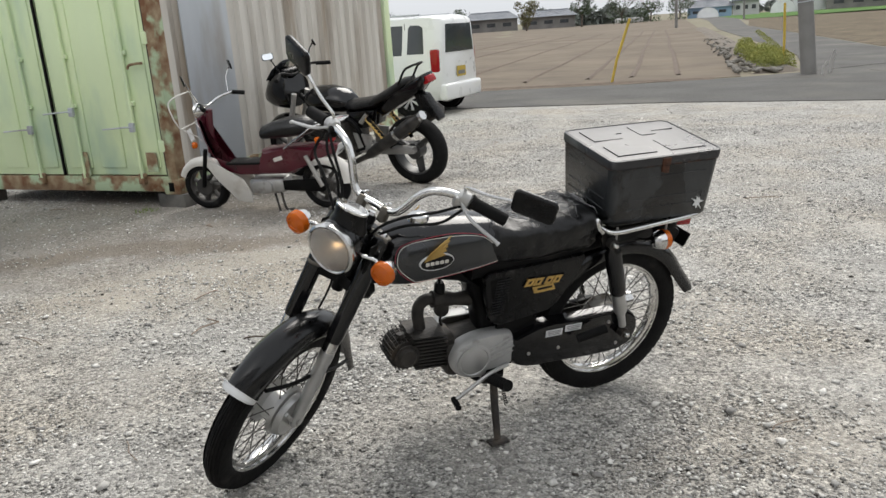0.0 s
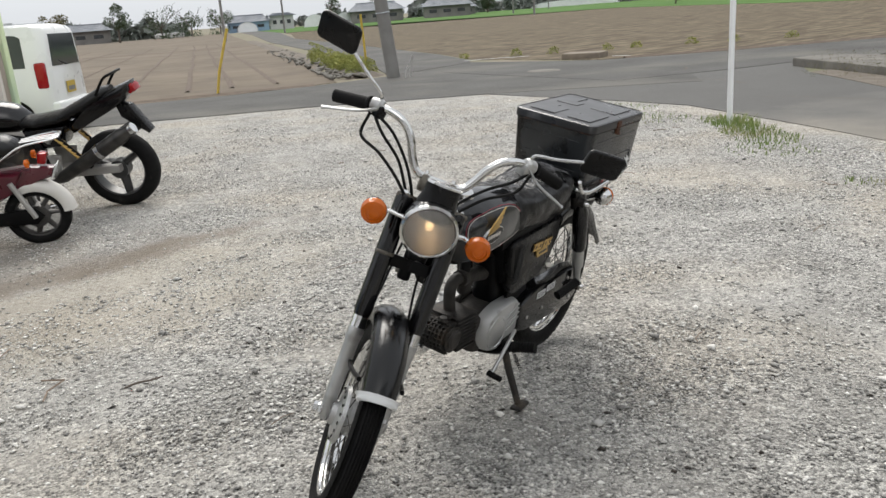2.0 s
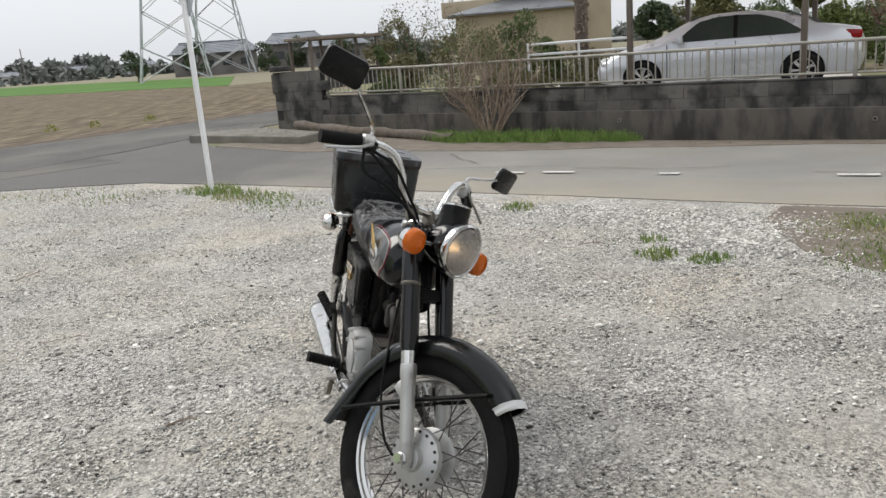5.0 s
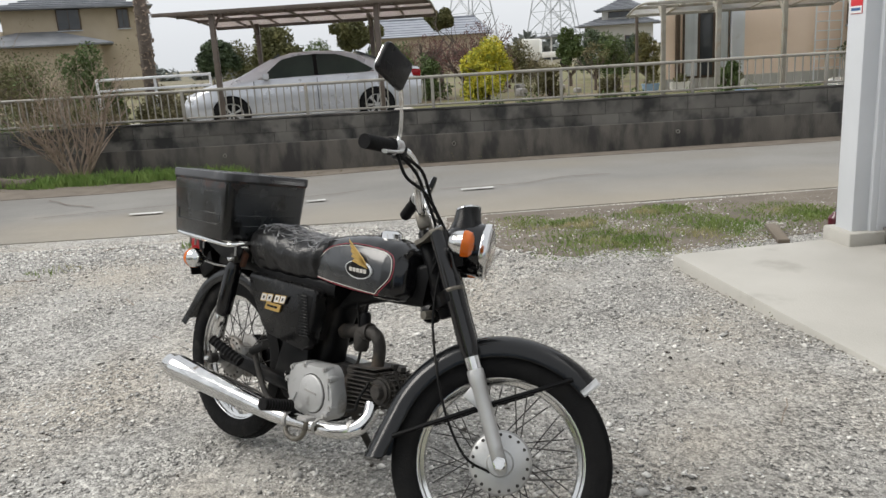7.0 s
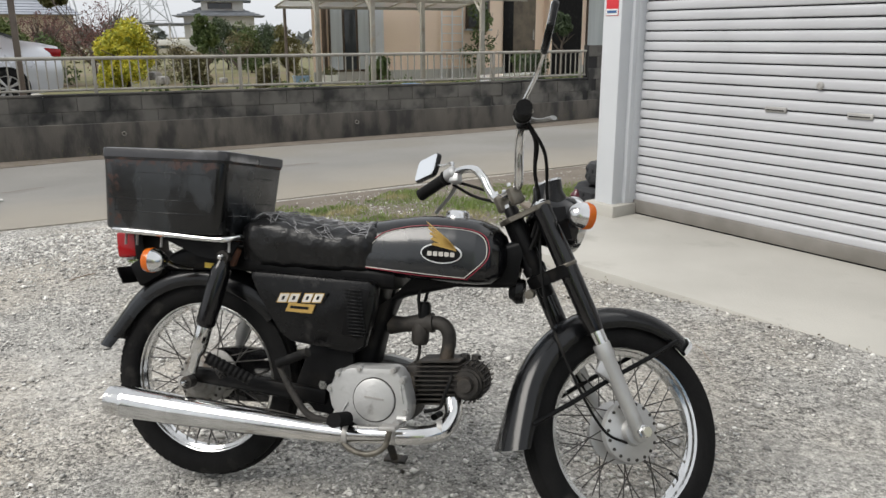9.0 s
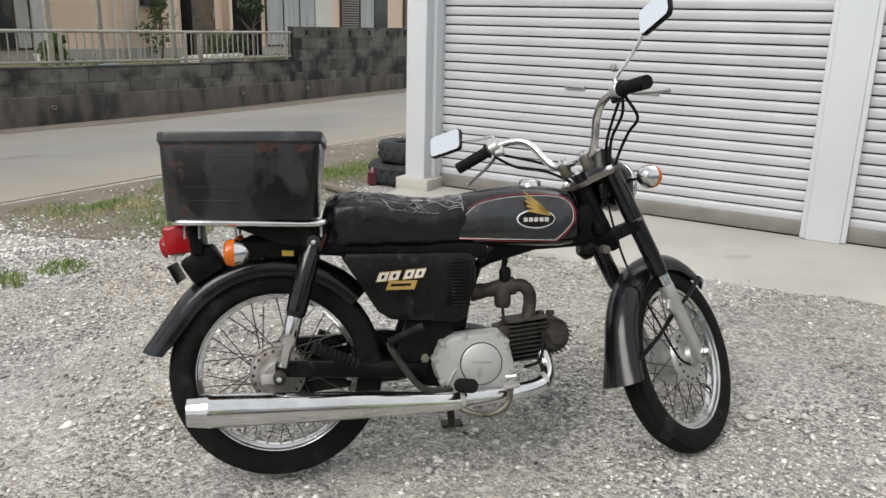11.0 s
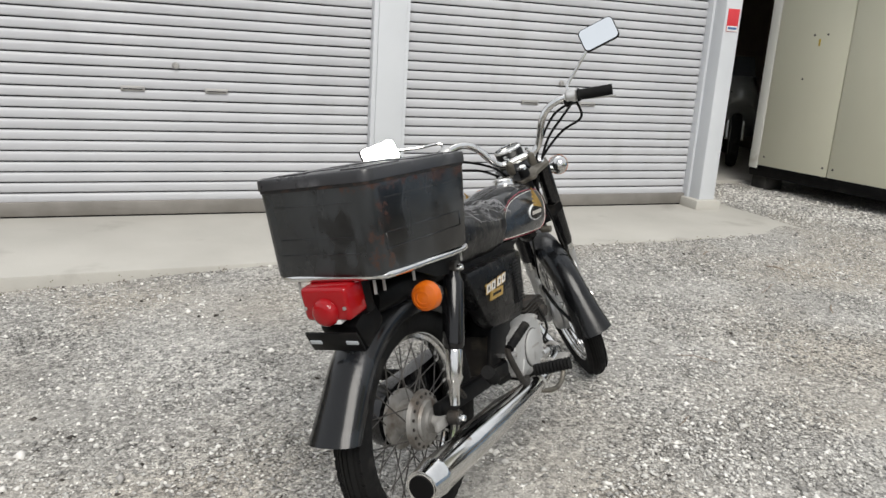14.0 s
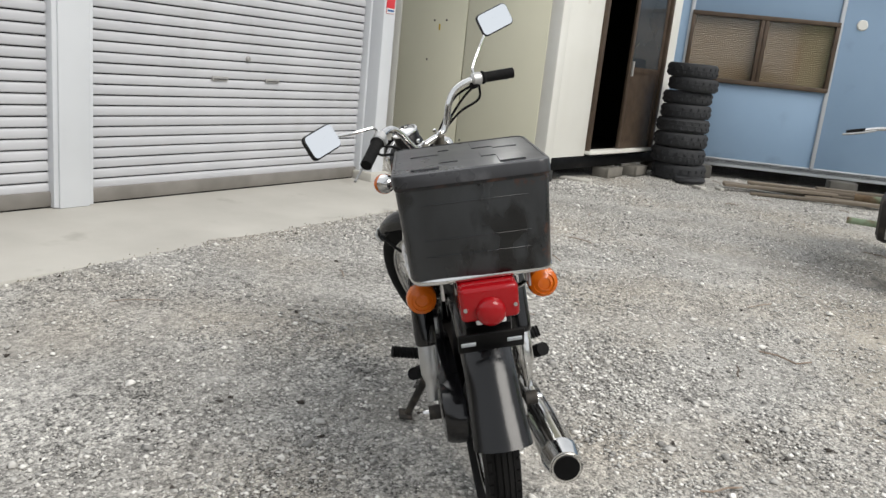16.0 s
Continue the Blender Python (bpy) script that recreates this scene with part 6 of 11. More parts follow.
part("silencer", Tube([(0.470, -0.136, 0.208), (0.455, -0.136, 0.208), (0.40, -0.137, 0.208), (0.30, -0.139, 0.210), (0.15, -0.141, 0.213), (0.0, -0.142, 0.216), (-0.155, -0.143, 0.219), (-0.16, -0.143, 0.219), (-0.168, -0.143, 0.219), (-0.215, -0.143, 0.220), (-0.217, -0.143, 0.220), (-0.214, -0.143, 0.220), (-0.18, -0.143, 0.220)],
     [0.0235, 0.0245, 0.027, 0.031, 0.0365, 0.0405, 0.0425, 0.0445, 0.0425, 0.0375, 0.034, 0.030, 0.028], 32), CHROME, ex, "long tapered chrome silencer")
# flat black disc paints the shade inside the silencer mouth
part("outlet", Lathe([(0, 0), (0.029, 0), (0.029, 0.0025), (0, 0.0025)], (-0.2195, -0.143, 0.220), "x", 24), BLACK_STEEL, ex, "black disc standing in for the dark outlet hollow")
for x, r in ((0.709, 0.0245), (0.60, 0.0240), (0.475, 0.0255)):
    part("clamp", Tube([(x - 0.006, -0.098 if x > 0.7 else -0.128 if x > 0.5 else -0.136, 0.238 if x > 0.7 else 0.219 if x > 0.5 else 0.2085), (x + 0.006, -0.096 if x > 0.7 else -0.127 if x > 0.5 else -0.1355, 0.24 if x > 0.7 else 0.220 if x > 0.5 else 0.209)], r, 16), BARE_STEEL, ex)

# rider's footrests, kick start, pedals, stand
rest = part("footrest_bar", Tube(smooth_line([(0.472, -0.14, 0.246), (0.495, -0.10, 0.215), (0.53, 0, 0.205), (0.52, 0.08, 0.215), (0.51, 0.12, 0.235)], 4), 0.009, 10), BLACK_STEEL, bike, "black footrest bar")
for a, b in (((0.472, -0.135, 0.248), (0.480, -0.238, 0.270)), ((0.505, 0.105, 0.238), (0.490, 0.205, 0.268))):
    a, b = Vector(a), Vector(b)
    part("footrest", Tube([a.lerp(b, k / 20) for k in range(21)], [0.0155 if k % 2 else 0.0185 for k in range(21)], 12), RUBBER, rest, "ribbed rubber footrest")
kick = part("kick_starter", Tube(smooth_line([(0.445, -0.118, 0.235), (0.405, -0.135, 0.236), (0.365, -0.142, 0.252), (0.325, -0.143, 0.30), (0.292, -0.142, 0.352), (0.286, -0.145, 0.372)], 5), 0.0088, 10), GREASE, bike, "kick start lever")
part("kick_pedal", Tube([Vector((0.284, -0.150, 0.372)).lerp(Vector((0.372, -0.165, 0.412)), k / 14) for k in range(15)], [0.011 if k % 2 else 0.013 for k in range(15)], 10), RUBBER, kick)
part("pillion_peg", Tube([Vector((0.20, -0.135, 0.318)).lerp(Vector((0.095, -0.175, 0.372)), k / 18) for k in range(19)], [0.014 if k % 2 else 0.017 for k in range(19)], 12), RUBBER, bike, "folded ribbed pillion footrest")
part("pillion_peg", Tube([Vector((0.20, 0.13, 0.318)).lerp(Vector((0.11, 0.155, 0.350)), k / 14) for k in range(15)], [0.014 if k % 2 else 0.016 for k in range(15)], 12), RUBBER, bike, "folded ribbed pillion footrest")
gear = part("gear_lever", Tube(smooth_line([(0.430, 0.098, 0.262), (0.50, 0.118, 0.262), (0.575, 0.130, 0.235), (0.635, 0.136, 0.206)], 5), 0.0062, 8), ALU, bike, "bare steel gear lever")
part("toe_rubber", Tube([(0.632, 0.125, 0.207), (0.637, 0.172, 0.206)], 0.0095, 10), RUBBER, gear)
brake = part("brake_pedal", Tube(smooth_line([(0.440, -0.115, 0.205), (0.490, -0.158, 0.182), (0.545, -0.170, 0.176), (0.588, -0.172, 0.200), (0.600, -0.170, 0.246)], 5), 0.0075, 10), TARNISH, bike, "tarnished brake pedal")
part("pedal_pad", Box((0.044, 0.034, 0.011), (0.598, -0.172, 0.250), (0, -6, 0), 0.003), BARE_STEEL, brake)
stand = part("side_stand", Tube([(0.475, 0.085, 0.232), (0.488, 0.125, 0.155), (0.503, 0.185, 0.055)], [0.013, 0.0125, 0.011], 12), GREASE, bike, "rusty side stand")
part("stand_foot", Box((0.065, 0.04, 0.010), (0.505, 0.193, 0.052), (12.5, 0, 0), 0.004), GREASE, stand)
part("stand_pivot", Box((0.07, 0.03, 0.05), (0.475, 0.078, 0.235), (0, 0, 0), 0.006), BLACK_STEEL, stand)
part("stand_spring", Tube([(0.46 + 0.006 * math.cos(k * 1.4), 0.10 + 0.0009 * k + 0.006 * math.sin(k * 1.4), 0.235 - 0.0014 * k) for k in range(60)], 0.0016, 4), GREASE, stand)

# rear swing arm, chain case, shocks
arm = part("swing_arm", Box((0.40, 0.026, 0.042), (0.195, -0.078, 0.292), (0, 3, 0), 0.008), BLACK_STEEL, bike, "black swing arm")
part("swing_arm_leg", Box((0.40, 0.026, 0.042), (0.195, 0.072, 0.292), (0, 3, 0), 0.008), BLACK_STEEL, arm)
part("pivot_plate", Slab([(0.30, 0.30), (0.34, 0.42), (0.46, 0.42), (0.47, 0.23), (0.36, 0.24)], 0, 0.012, Matrix.Translation((0, -0.066, 0)) @ UPRIGHT, 0.003), BLACK_STEEL, arm)
part("pivot_plate", Slab([(0.30, 0.30), (0.34, 0.42), (0.46, 0.42), (0.47, 0.23), (0.36, 0.24)], 0, 0.012, Matrix.Translation((0, 0.066, 0)) @ UPRIGHT, 0.003), BLACK_STEEL, arm)
part("pivot_bolt", Lathe([(0, 0.012), (0.012, 0.012), (0.013, 0)], (0.385, -0.08, 0.315), pose(0, 0, 0, 90, 0, 0), 6), CHROME, arm)
for k in range(2):
    part("adjuster", Box((0.05, 0.012, 0.026), (-0.015, (-0.092, 0.088)[k], 0.28), (0, 0, 0), 0.003), BARE_STEEL, arm)
part("brake_rod", Tube([(0.46, -0.11, 0.215), (0.25, -0.105, 0.235), (0.03, -0.10, 0.235)], 0.004, 6), GREASE, arm)
part("torque_spring", Tube([(0.10 - 0.0012 * k + 0.010 * math.cos(k * 1.2) * 0.3, -0.10 + 0.009 * math.cos(k * 1.2), 0.305 + 0.0013 * k + 0.009 * math.sin(k * 1.2)) for k in range(46)], 0.0017, 4), GREASE, arm)
cased = [(p.x, p.y) for p in smooth_line([(0.415, 0.345, 0), (0.30, 0.372, 0), (0.15, 0.362, 0), (0.03, 0.358, 0), (-0.045, 0.335, 0), (-0.072, 0.285, 0), (-0.05, 0.232, 0), (0.0, 0.208, 0), (0.10, 0.208, 0), (0.25, 0.222, 0), (0.36, 0.232, 0), (0.415, 0.255, 0), (0.425, 0.30, 0), (0.415, 0.345, 0)], 4)[:-1]]
case = part("chain_case", dome(cased, 0.0, 0.052, Matrix.Translation((0, 0.046, 0)) @ UPRIGHT @ Matrix.Diagonal((1, 1, -1, 1)), 0.05), PAINT, bike, "enclosed black chain case")
seam = [(x, 0.0905, z) for x, z in cased]
part("case_seam", Tube([(x, 0.0935, z) for x, z in [(0.40, 0.298), (0.30, 0.300), (0.20, 0.298), (0.10, 0.292), (0.05, 0.285)]], 0.004, 6), BLACK_STEEL, case)
for x, z in ((0.36, 0.285), (0.25, 0.28), (0.06, 0.33), (0.02, 0.24)):
    part("case_bolt", Lathe([(0, 0.006), (0.006, 0.006), (0.007, 0)], (x, 0.098, z), pose(0, 0, 0, -90, 0, 0), 6), BARE_STEEL, case)
for x in (0.270, 0.198):
    lb = part("label", Box((0.062, 0.002, 0.024), (x, 0.0995, 0.340 if x > 0.25 else 0.343), (0, -3, 0)), LABEL_WHITE, case, "small white printed label")
    for k in range(3):
        part("print_bar", Box((0.05 - 0.01 * (k == 2), 0.002, 0.0022), (x, 0.1005, (0.340 if x > 0.25 else 0.343) + 0.006 - 0.006 * k), (0, -3, 0)), PRINT, lb)
for s in (-1, 1):
    t_, b_ = Vector((0.100, 0.114 * s, 0.632)), Vector((0.008, 0.118 * s, 0.288))
    sh = part("shock_absorber", Tube([t_.lerp(b_, f) for f in (0.02, 0.06, 0.10, 0.50, 0.53, 0.55)], [0.016, 0.020, 0.0265, 0.0265, 0.0255, 0.02], 20), PAINT, bike, "rear shock absorber, black over bright steel")
    part("lower_tube", Tube([t_.lerp(b_, f) for f in (0.54, 0.56, 0.74, 0.76, 0.79, 0.92)], [0.020, 0.0215, 0.0215, 0.0185, 0.0135, 0.0125], 18), CHROME if s < 0 else ALU, sh)
    for q in (t_, b_):
        part("eye", Lathe([(0.006, -0.014), (0.017, -0.014), (0.017, 0.014), (0.006, 0.014)], tuple(q), "y", 18), GREASE, sh)
        part("acorn_nut", Lathe([(0, 0.016), (0.006, 0.014), (0.009, 0.008), (0.010, 0)], tuple(q + Vector((0, 0.014 * s, 0))), pose(0, 0, 0, -90 * s, 0, 0), 12), CHROME, sh)

# rear mudguard, tail lamp, carrier
rg = part("rear_mudguard", mudguard(bmesh.new(), RX, 0.312, 42, 168, 0.054, 0.046, 40, 0.030, 0.0, 0.10), FADED, bike, "faded black rear mudguard", None, 45)
part("tail_bracket", Box((0.09, 0.10, 0.075), (-0.183, -0.005, 0.575), (0, -32, 0), 0.012), BLACK_STEEL, rg)
pl = part("plate_bracket", Box((0.006, 0.135, 0.050), (-0.252, -0.005, 0.553), (0, -28, 0), 0.002), BLACK_STEEL, rg, "bare black number-plate bracket")
for y in (-0.052, 0.042):
    part("slot", Box((0.004, 0.030, 0.009), (-0.2558, y, 0.552), (0, -28, 0), 0.001), GALV, pl)
tl = part("tail_lamp", Box((0.034, 0.125, 0.080), (-0.196, -0.008, 0.640), (0, -8, 0), 0.010), BLACK_STEEL, bike, "red tail lamp")
part("red_lens", Box((0.070, 0.118, 0.074), (-0.238, -0.008, 0.642), (0, -8, 0), 0.010, 3), RED_LENS, tl, "red plastic lens")
part("lamp_bulge", Lathe([(0.031, 0.0), (0.029, 0.012), (0.024, 0.018), (0.015, 0.022), (0, 0.023)], (-0.268, -0.008, 0.622), pose(0, 0, 0, 0, -98, 0), 28), RED_LENS, tl, "round red lens")
part("clear_strip", Box((0.034, 0.06, 0.010), (-0.250, -0.008, 0.601), (0, -8, 0), 0.002), LABEL_WHITE, tl)
for y in (-0.058, 0.042):
    part("screw", Lathe([(0, 0.003), (0.004, 0.003), (0.004, 0)], (-0.272, y, 0.630), pose(0, 0, 0, 0, -98, 0), 8), BARE_STEEL, tl)
rack_z = 0.678
loop = [(0.135, 0.10, 0.684), (0.122, 0.130, 0.680), (0.08, 0.136, rack_z), (-0.05, 0.136, rack_z + 0.004), (-0.20, 0.130, rack_z + 0.008), (-0.235, 0.10, rack_z + 0.009), (-0.238, 0, rack_z + 0.009), (-0.235, -0.115, rack_z + 0.009), (-0.20, -0.145, rack_z + 0.008), (-0.05, -0.150, rack_z + 0.004), (0.08, -0.150, rack_z), (0.122, -0.143, 0.680), (0.135, -0.11, 0.684)]
rack = part("carrier", Tube(smooth_line(loop, 5), 0.0078, 10), CHROME, bike, "chrome tube luggage carrier")
for y in (-0.07, 0.0, 0.06):
    part("slat", Tube([(0.150, y, rack_z - 0.004), (-0.236, y, rack_z + 0.004)], 0.006, 8), CHROME, rack)
part("cross_tube", Tube([(0.134, -0.11, 0.684), (0.134, 0.10, 0.684)], 0.0075, 8), CHROME, rack)
for s, y in ((-1, -0.143), (1, 0.130)):
    part("carrier_leg", Slab([(0.14, 0.672), (-0.10, 0.674), (0.02, 0.628), (0.11, 0.618)], -0.003, 0.003, Matrix.Translation((0, y * 0.78, 0)) @ UPRIGHT), BLACK_STEEL, rack)
    if s > 0:
        part("grab_tube", Tube(smooth_line([(0.150, y, 0.684), (0.165, y * 0.98, 0.700), (0.170, y * 0.95, 0.718), (0.166, y * 0.92, 0.726)], 4), 0.0075, 8), CHROME, rack)
for x, y in ((-0.215, -0.10), (-0.18, -0.10), (-0.09, -0.12), (0.12, -0.13), (-0.21, 0.05), (-0.10, 0.12), (0.09, 0.12), (-0.235, 0.08)):
    part("bolt", Tube([(x, y, 0.685), (x, y, 0.645)], 0.0035, 6), BARE_STEEL, rack)

# cargo box on the carrier
BX = Matrix.Translation((-0.066, -0.013, 0.690)) @ pose(0, 0, 0, 0, 0, -3.5) @ Matrix(((1, 0, 0.02, 0), (0, 1, 0, 0), (0, 0, 1, 0), (0, 0, 0, 1)))
bL, bW, bH = 0.392, 0.304, 0.197
rows = []
for f, z in ((0.915, 0.0), (0.930, 0.005), (0.985, bH * 0.9), (0.988, bH)):
    rows.append([(x * f, y * f, z) for x, y in rounded(bL, bW, 0.026, 5)])
cargo = part("cargo_box", skin(bmesh.new(), rows), BOX_STEEL, bike, "scuffed black steel cargo box with rust stains", BX)
rows = []
for f, z in ((1.004, bH - 0.004), (1.014, bH - 0.005), (1.014, bH + 0.014), (1.006, bH + 0.0185), (0.970, bH + 0.0205), (0.964, bH + 0.0185), (0.955, bH + 0.0185), (0.60, bH + 0.0205)):
    rows.append([(x * f, y * f, z) for x, y in rounded(bL, bW, 0.027, 5)])
lid = part("lid", skin(bmesh.new(), rows), BOX_LID, cargo, "dusty black lid with embossed steps", BX)
for o in ([(-0.16, -0.11), (-0.02, -0.11), (-0.02, -0.03), (-0.075, -0.03), (-0.075, -0.06), (-0.16, -0.06)], [(0.02, 0.115), (0.155, 0.115), (0.155, 0.03), (0.075, 0.03), (0.075, 0.055), (0.02, 0.055)],
          [(-0.155, 0.115), (-0.03, 0.115), (-0.03, 0.02), (-0.10, 0.02), (-0.10, 0.06), (-0.155, 0.06)], [(0.03, -0.115), (0.155, -0.115), (0.155, -0.02), (0.055, -0.02), (0.055, -0.065), (0.03, -0.065)]):
    part("emboss", slab(bmesh.new(), o, bH + 0.0170, bH + 0.0222, BX, 0.001), BOX_LID, lid, smooth=12)


def box_scale(z):
    return 0.930 + 0.055 * z / (bH * 0.9)


# pressed lines round the sides, joined at their ends
for s in (-1, 1):
    for z in (0.25 * bH, 0.42 * bH, 0.78 * bH):
        f = box_scale(z)
        part("swage_line", Box((0.29, 0.0028, 0.0020), (0, s * bW / 2 * f, z), (0, 0, 0), 0.0008, 1), BOX_STEEL, cargo, "", BX)
        part("swage_line", Box((0.0028, 0.21, 0.0020), (s * bL / 2 * f, 0, z), (0, 0, 0), 0.0008, 1), BOX_STEEL, cargo, "", BX)
    for e in (-1, 1):
        part("swage_line", Box((0.0020, 0.0028, 0.17 * bH), (e * 0.145, s * bW / 2 * box_scale(0.335 * bH), 0.335 * bH), (-2.6 * s, 0, 0), 0.0008, 1), BOX_STEEL, cargo, "", BX)
part("rim_gap", skin(bmesh.new(), [[(x * f, y * f, z) for x, y in rounded(bL, bW, 0.026, 5)] for f, z in ((0.992, bH - 0.012), (0.999, bH - 0.010), (0.999, bH - 0.0055))], False), BOX_RUST, cargo, "rusted seam below the lid", BX)
la = part("latch", Box((0.030, 0.007, 0.024), (0.010, bW / 2 * 1.018, bH + 0.003), (0, 0, 0), 0.003), LATCH_RUST, cargo, "rusty hasp latch", BX)
part("hasp", Box((0.026, 0.010, 0.022), (0.010, bW / 2 * 1.000, bH - 0.020), (-4, 0, 0), 0.004), LATCH_RUST, la, "", BX)
part("staple", Tube([(0.003, bW / 2 * 1.02, bH - 0.026), (0.003, bW / 2 * 1.05, bH - 0.030), (0.017, bW / 2 * 1.05, bH - 0.030), (0.017, bW / 2 * 1.02, bH - 0.026)], 0.0022, 6), LATCH_RUST, la, "", BX)
star = []
for k in range(14):
    r = (0.028, 0.011)[k % 2] * (1.0 + 0.25 * math.sin(k * 2.3))
    star.append((r * math.cos(2 * math.pi * k / 14) * 0.8, r * math.sin(2 * math.pi * k / 14)))
part("sticker", slab(bmesh.new(), star, -0.001, 0.0012, BX @ Matrix.Translation((-0.135, bW / 2 * box_scale(0.045) + 0.001, 0.045)) @ pose(0, 0, 0, 90, 0, 180) @ pose(0, 0, 0, -5, 0, 0)), LABEL_WHITE, cargo, "torn white sticker")
part("yellow_tag", Box((0.030, 0.003, 0.014), (0.035, -0.079, 0.602), (0, 2, 0)), YELLOW, frame_part, "small yellow sticker")

# ---- shipping container ----
CD, CS = Vector((-0.955, 0.297, 0)).normalized(), Vector((0.297, 0.955, 0)).normalized()
CONT = Matrix(((CD.x, CS.x, 0, -2.13), (CD.y, CS.y, 0, 6.48), (0, 0, 1, 0), (0, 0, 0, 1)))  # x along the doors, y along the side
cont = thing("shipping_container", "weathered steel container, mint green doors, rusty grey side", "container", CONT)
part("corner_post", Box((0.10, 0.12, 2.4), (0.04, 0.04, 1.33), bevel=0.01), RUST, cont, "rusty corner post")
part("corner_post", Box((0.10, 0.12, 2.4), (2.40, 0.04, 1.33), bevel=0.01), RUST, cont, "rusty corner post")
part("door_sill", Box((2.44, 0.12, 0.13), (1.22, 0.05, 0.185), bevel=0.012), RUST, cont, "rust-streaked door sill")
part("header", Box((2.44, 0.12, 0.13), (1.22, 0.05, 2.6), bevel=0.012), MINT, cont)
for x in (0.06, 2.38):
    part("corner_casting", Box((0.17, 0.17, 0.13), (x, 0.06, 0.165), bevel=0.012), RUST, cont)
    # thin black plate on the casting stands in for its shaded hole
    part("casting_hole", Box((0.05, 0.006, 0.075), (x, -0.027, 0.165), bevel=0.002), BLACK_STEEL, cont)
for x0, x1 in ((0.10, 1.205), (1.235, 2.34)):
    d = part("door", Box((x1 - x0, 0.045, 2.28), ((x0 + x1) / 2, 0.03, 1.40), bevel=0.006), MINT, cont, "mint green container door")
    for k in range(3):
        w = (x1 - x0) / 3
        part("door_swage", Box((w * 0.72, 0.022, 2.16), (x0 + w * (k + 0.5), 0.004, 1.40), bevel=0.010), MINT, d)
    part("gasket", Box((0.016, 0.02, 2.28), (x0 - 0.006, 0.0, 1.40)), RUBBER, d)
    for x in (x0 + 0.24, x1 - 0.24):
        rod = part("locking_bar", Tube([(x, -0.035, 0.22), (x, -0.035, 2.58)], 0.014, 10), MINT, d, "green locking bar")
        for z in (0.26, 0.85, 1.25, 2.0):
            part("bar_bracket", Box((0.07, 0.03, 0.035), (x, -0.025, z), bevel=0.006), MINT if z > 0.3 else RUST, rod)
        part("cam_keeper", Box((0.06, 0.05, 0.05), (x, -0.03, 0.215), bevel=0.008), RUST, rod)
        hz = 0.66 if x < (x0 + x1) / 2 else 0.80
        part("lock_handle", Tube([(x, -0.06, hz), (x + 0.05, -0.075, hz + 0.005), (x + 0.30, -0.07, hz - 0.01)], 0.011, 8, flat=0.6), GALV, rod, "galvanised lock handle")
        part("handle_hub", Box((0.05, 0.03, 0.075), (x, -0.055, hz), bevel=0.008), GALV, rod)
    for z in (0.5, 1.35, 2.2):
        part("hinge", Box((0.07, 0.03, 0.10), (x0 + 0.0 if x0 < 0.5 else x1, -0.005, z), bevel=0.006), MINT, d)
part("rust_patch", Box((0.11, 0.004, 0.16), (0.22, -0.0235, 0.37)), RUST, cont)
part("rust_patch", Box((0.05, 0.004, 0.20), (0.93, -0.0235, 0.36)), RUST, cont)
part("side_handle", Tube(smooth_line([(0.16, -0.02, 1.16), (0.18, -0.06, 1.16), (0.26, -0.06, 1.15), (0.28, -0.06, 1.12)], 3), 0.010, 8), RUST, cont)
# corrugated long side
bm = bmesh.new()
pts = []
y = 0.12
while y < 3.95:
    for dy, dx in ((0.0, 0.0), (0.075, 0.0), (0.105, 0.038), (0.175, 0.038), (0.205, 0.0)):
        pts.append((y + dy, dx))
    y += 0.2051
rows = [[bm.verts.new((0.012 + dx, yy, z)) for yy, dx in pts] for z in (0.22, 2.56)]
for i in range(len(pts) - 1):
    bm.faces.new((rows[0][i], rows[0][i + 1], rows[1][i + 1], rows[1][i]))
part("corrugated_side", bm, CORRUGATED, cont, "rust-streaked corrugated side", smooth=0)
part("side_sheet", Box((0.012, 0.62, 2.3), (-0.004, 0.62, 1.40), bevel=0.002), GALV, cont, "flat pale patch sheet")
part("bottom_rail", Box((0.06, 4.0, 0.12), (0.03, 2.1, 0.185), bevel=0.008), RUST, cont)
part("top_rail", Box((0.06, 4.0, 0.10), (0.03, 2.1, 2.6), bevel=0.008), RUST, cont)
part("end_post", Box((0.12, 0.14, 2.45), (0.05, 4.14, 1.35), bevel=0.01), MINT, cont, "pale green end post")
part("roof", Box((2.44, 4.2, 0.05), (1.22, 2.1, 2.63)), RUST, cont)
part("far_side", Box((0.03, 4.2, 2.4), (2.42, 2.1, 1.4)), CORRUGATED, cont)
part("back_end", Box((2.4, 0.04, 2.4), (1.22, 4.19, 1.4)), MINT, cont)
part("floor", Box((2.3, 4.1, 0.05), (1.22, 2.1, 0.24)), TIMBER, cont)
for x, yy in ((0.08, 0.08), (2.36, 0.08), (0.08, 4.1), (2.36, 4.1)):
    w = CONT @ Vector((x, yy, 0))
    solid("concrete_block", Box((0.30, 0.20, 0.19), bevel=0.01), BLOCK, "rough concrete block under the container corner", "block", CONT @ pose(x, yy, gz(w.x, w.y) + 0.015, 0, 0, 5), "container blocks")

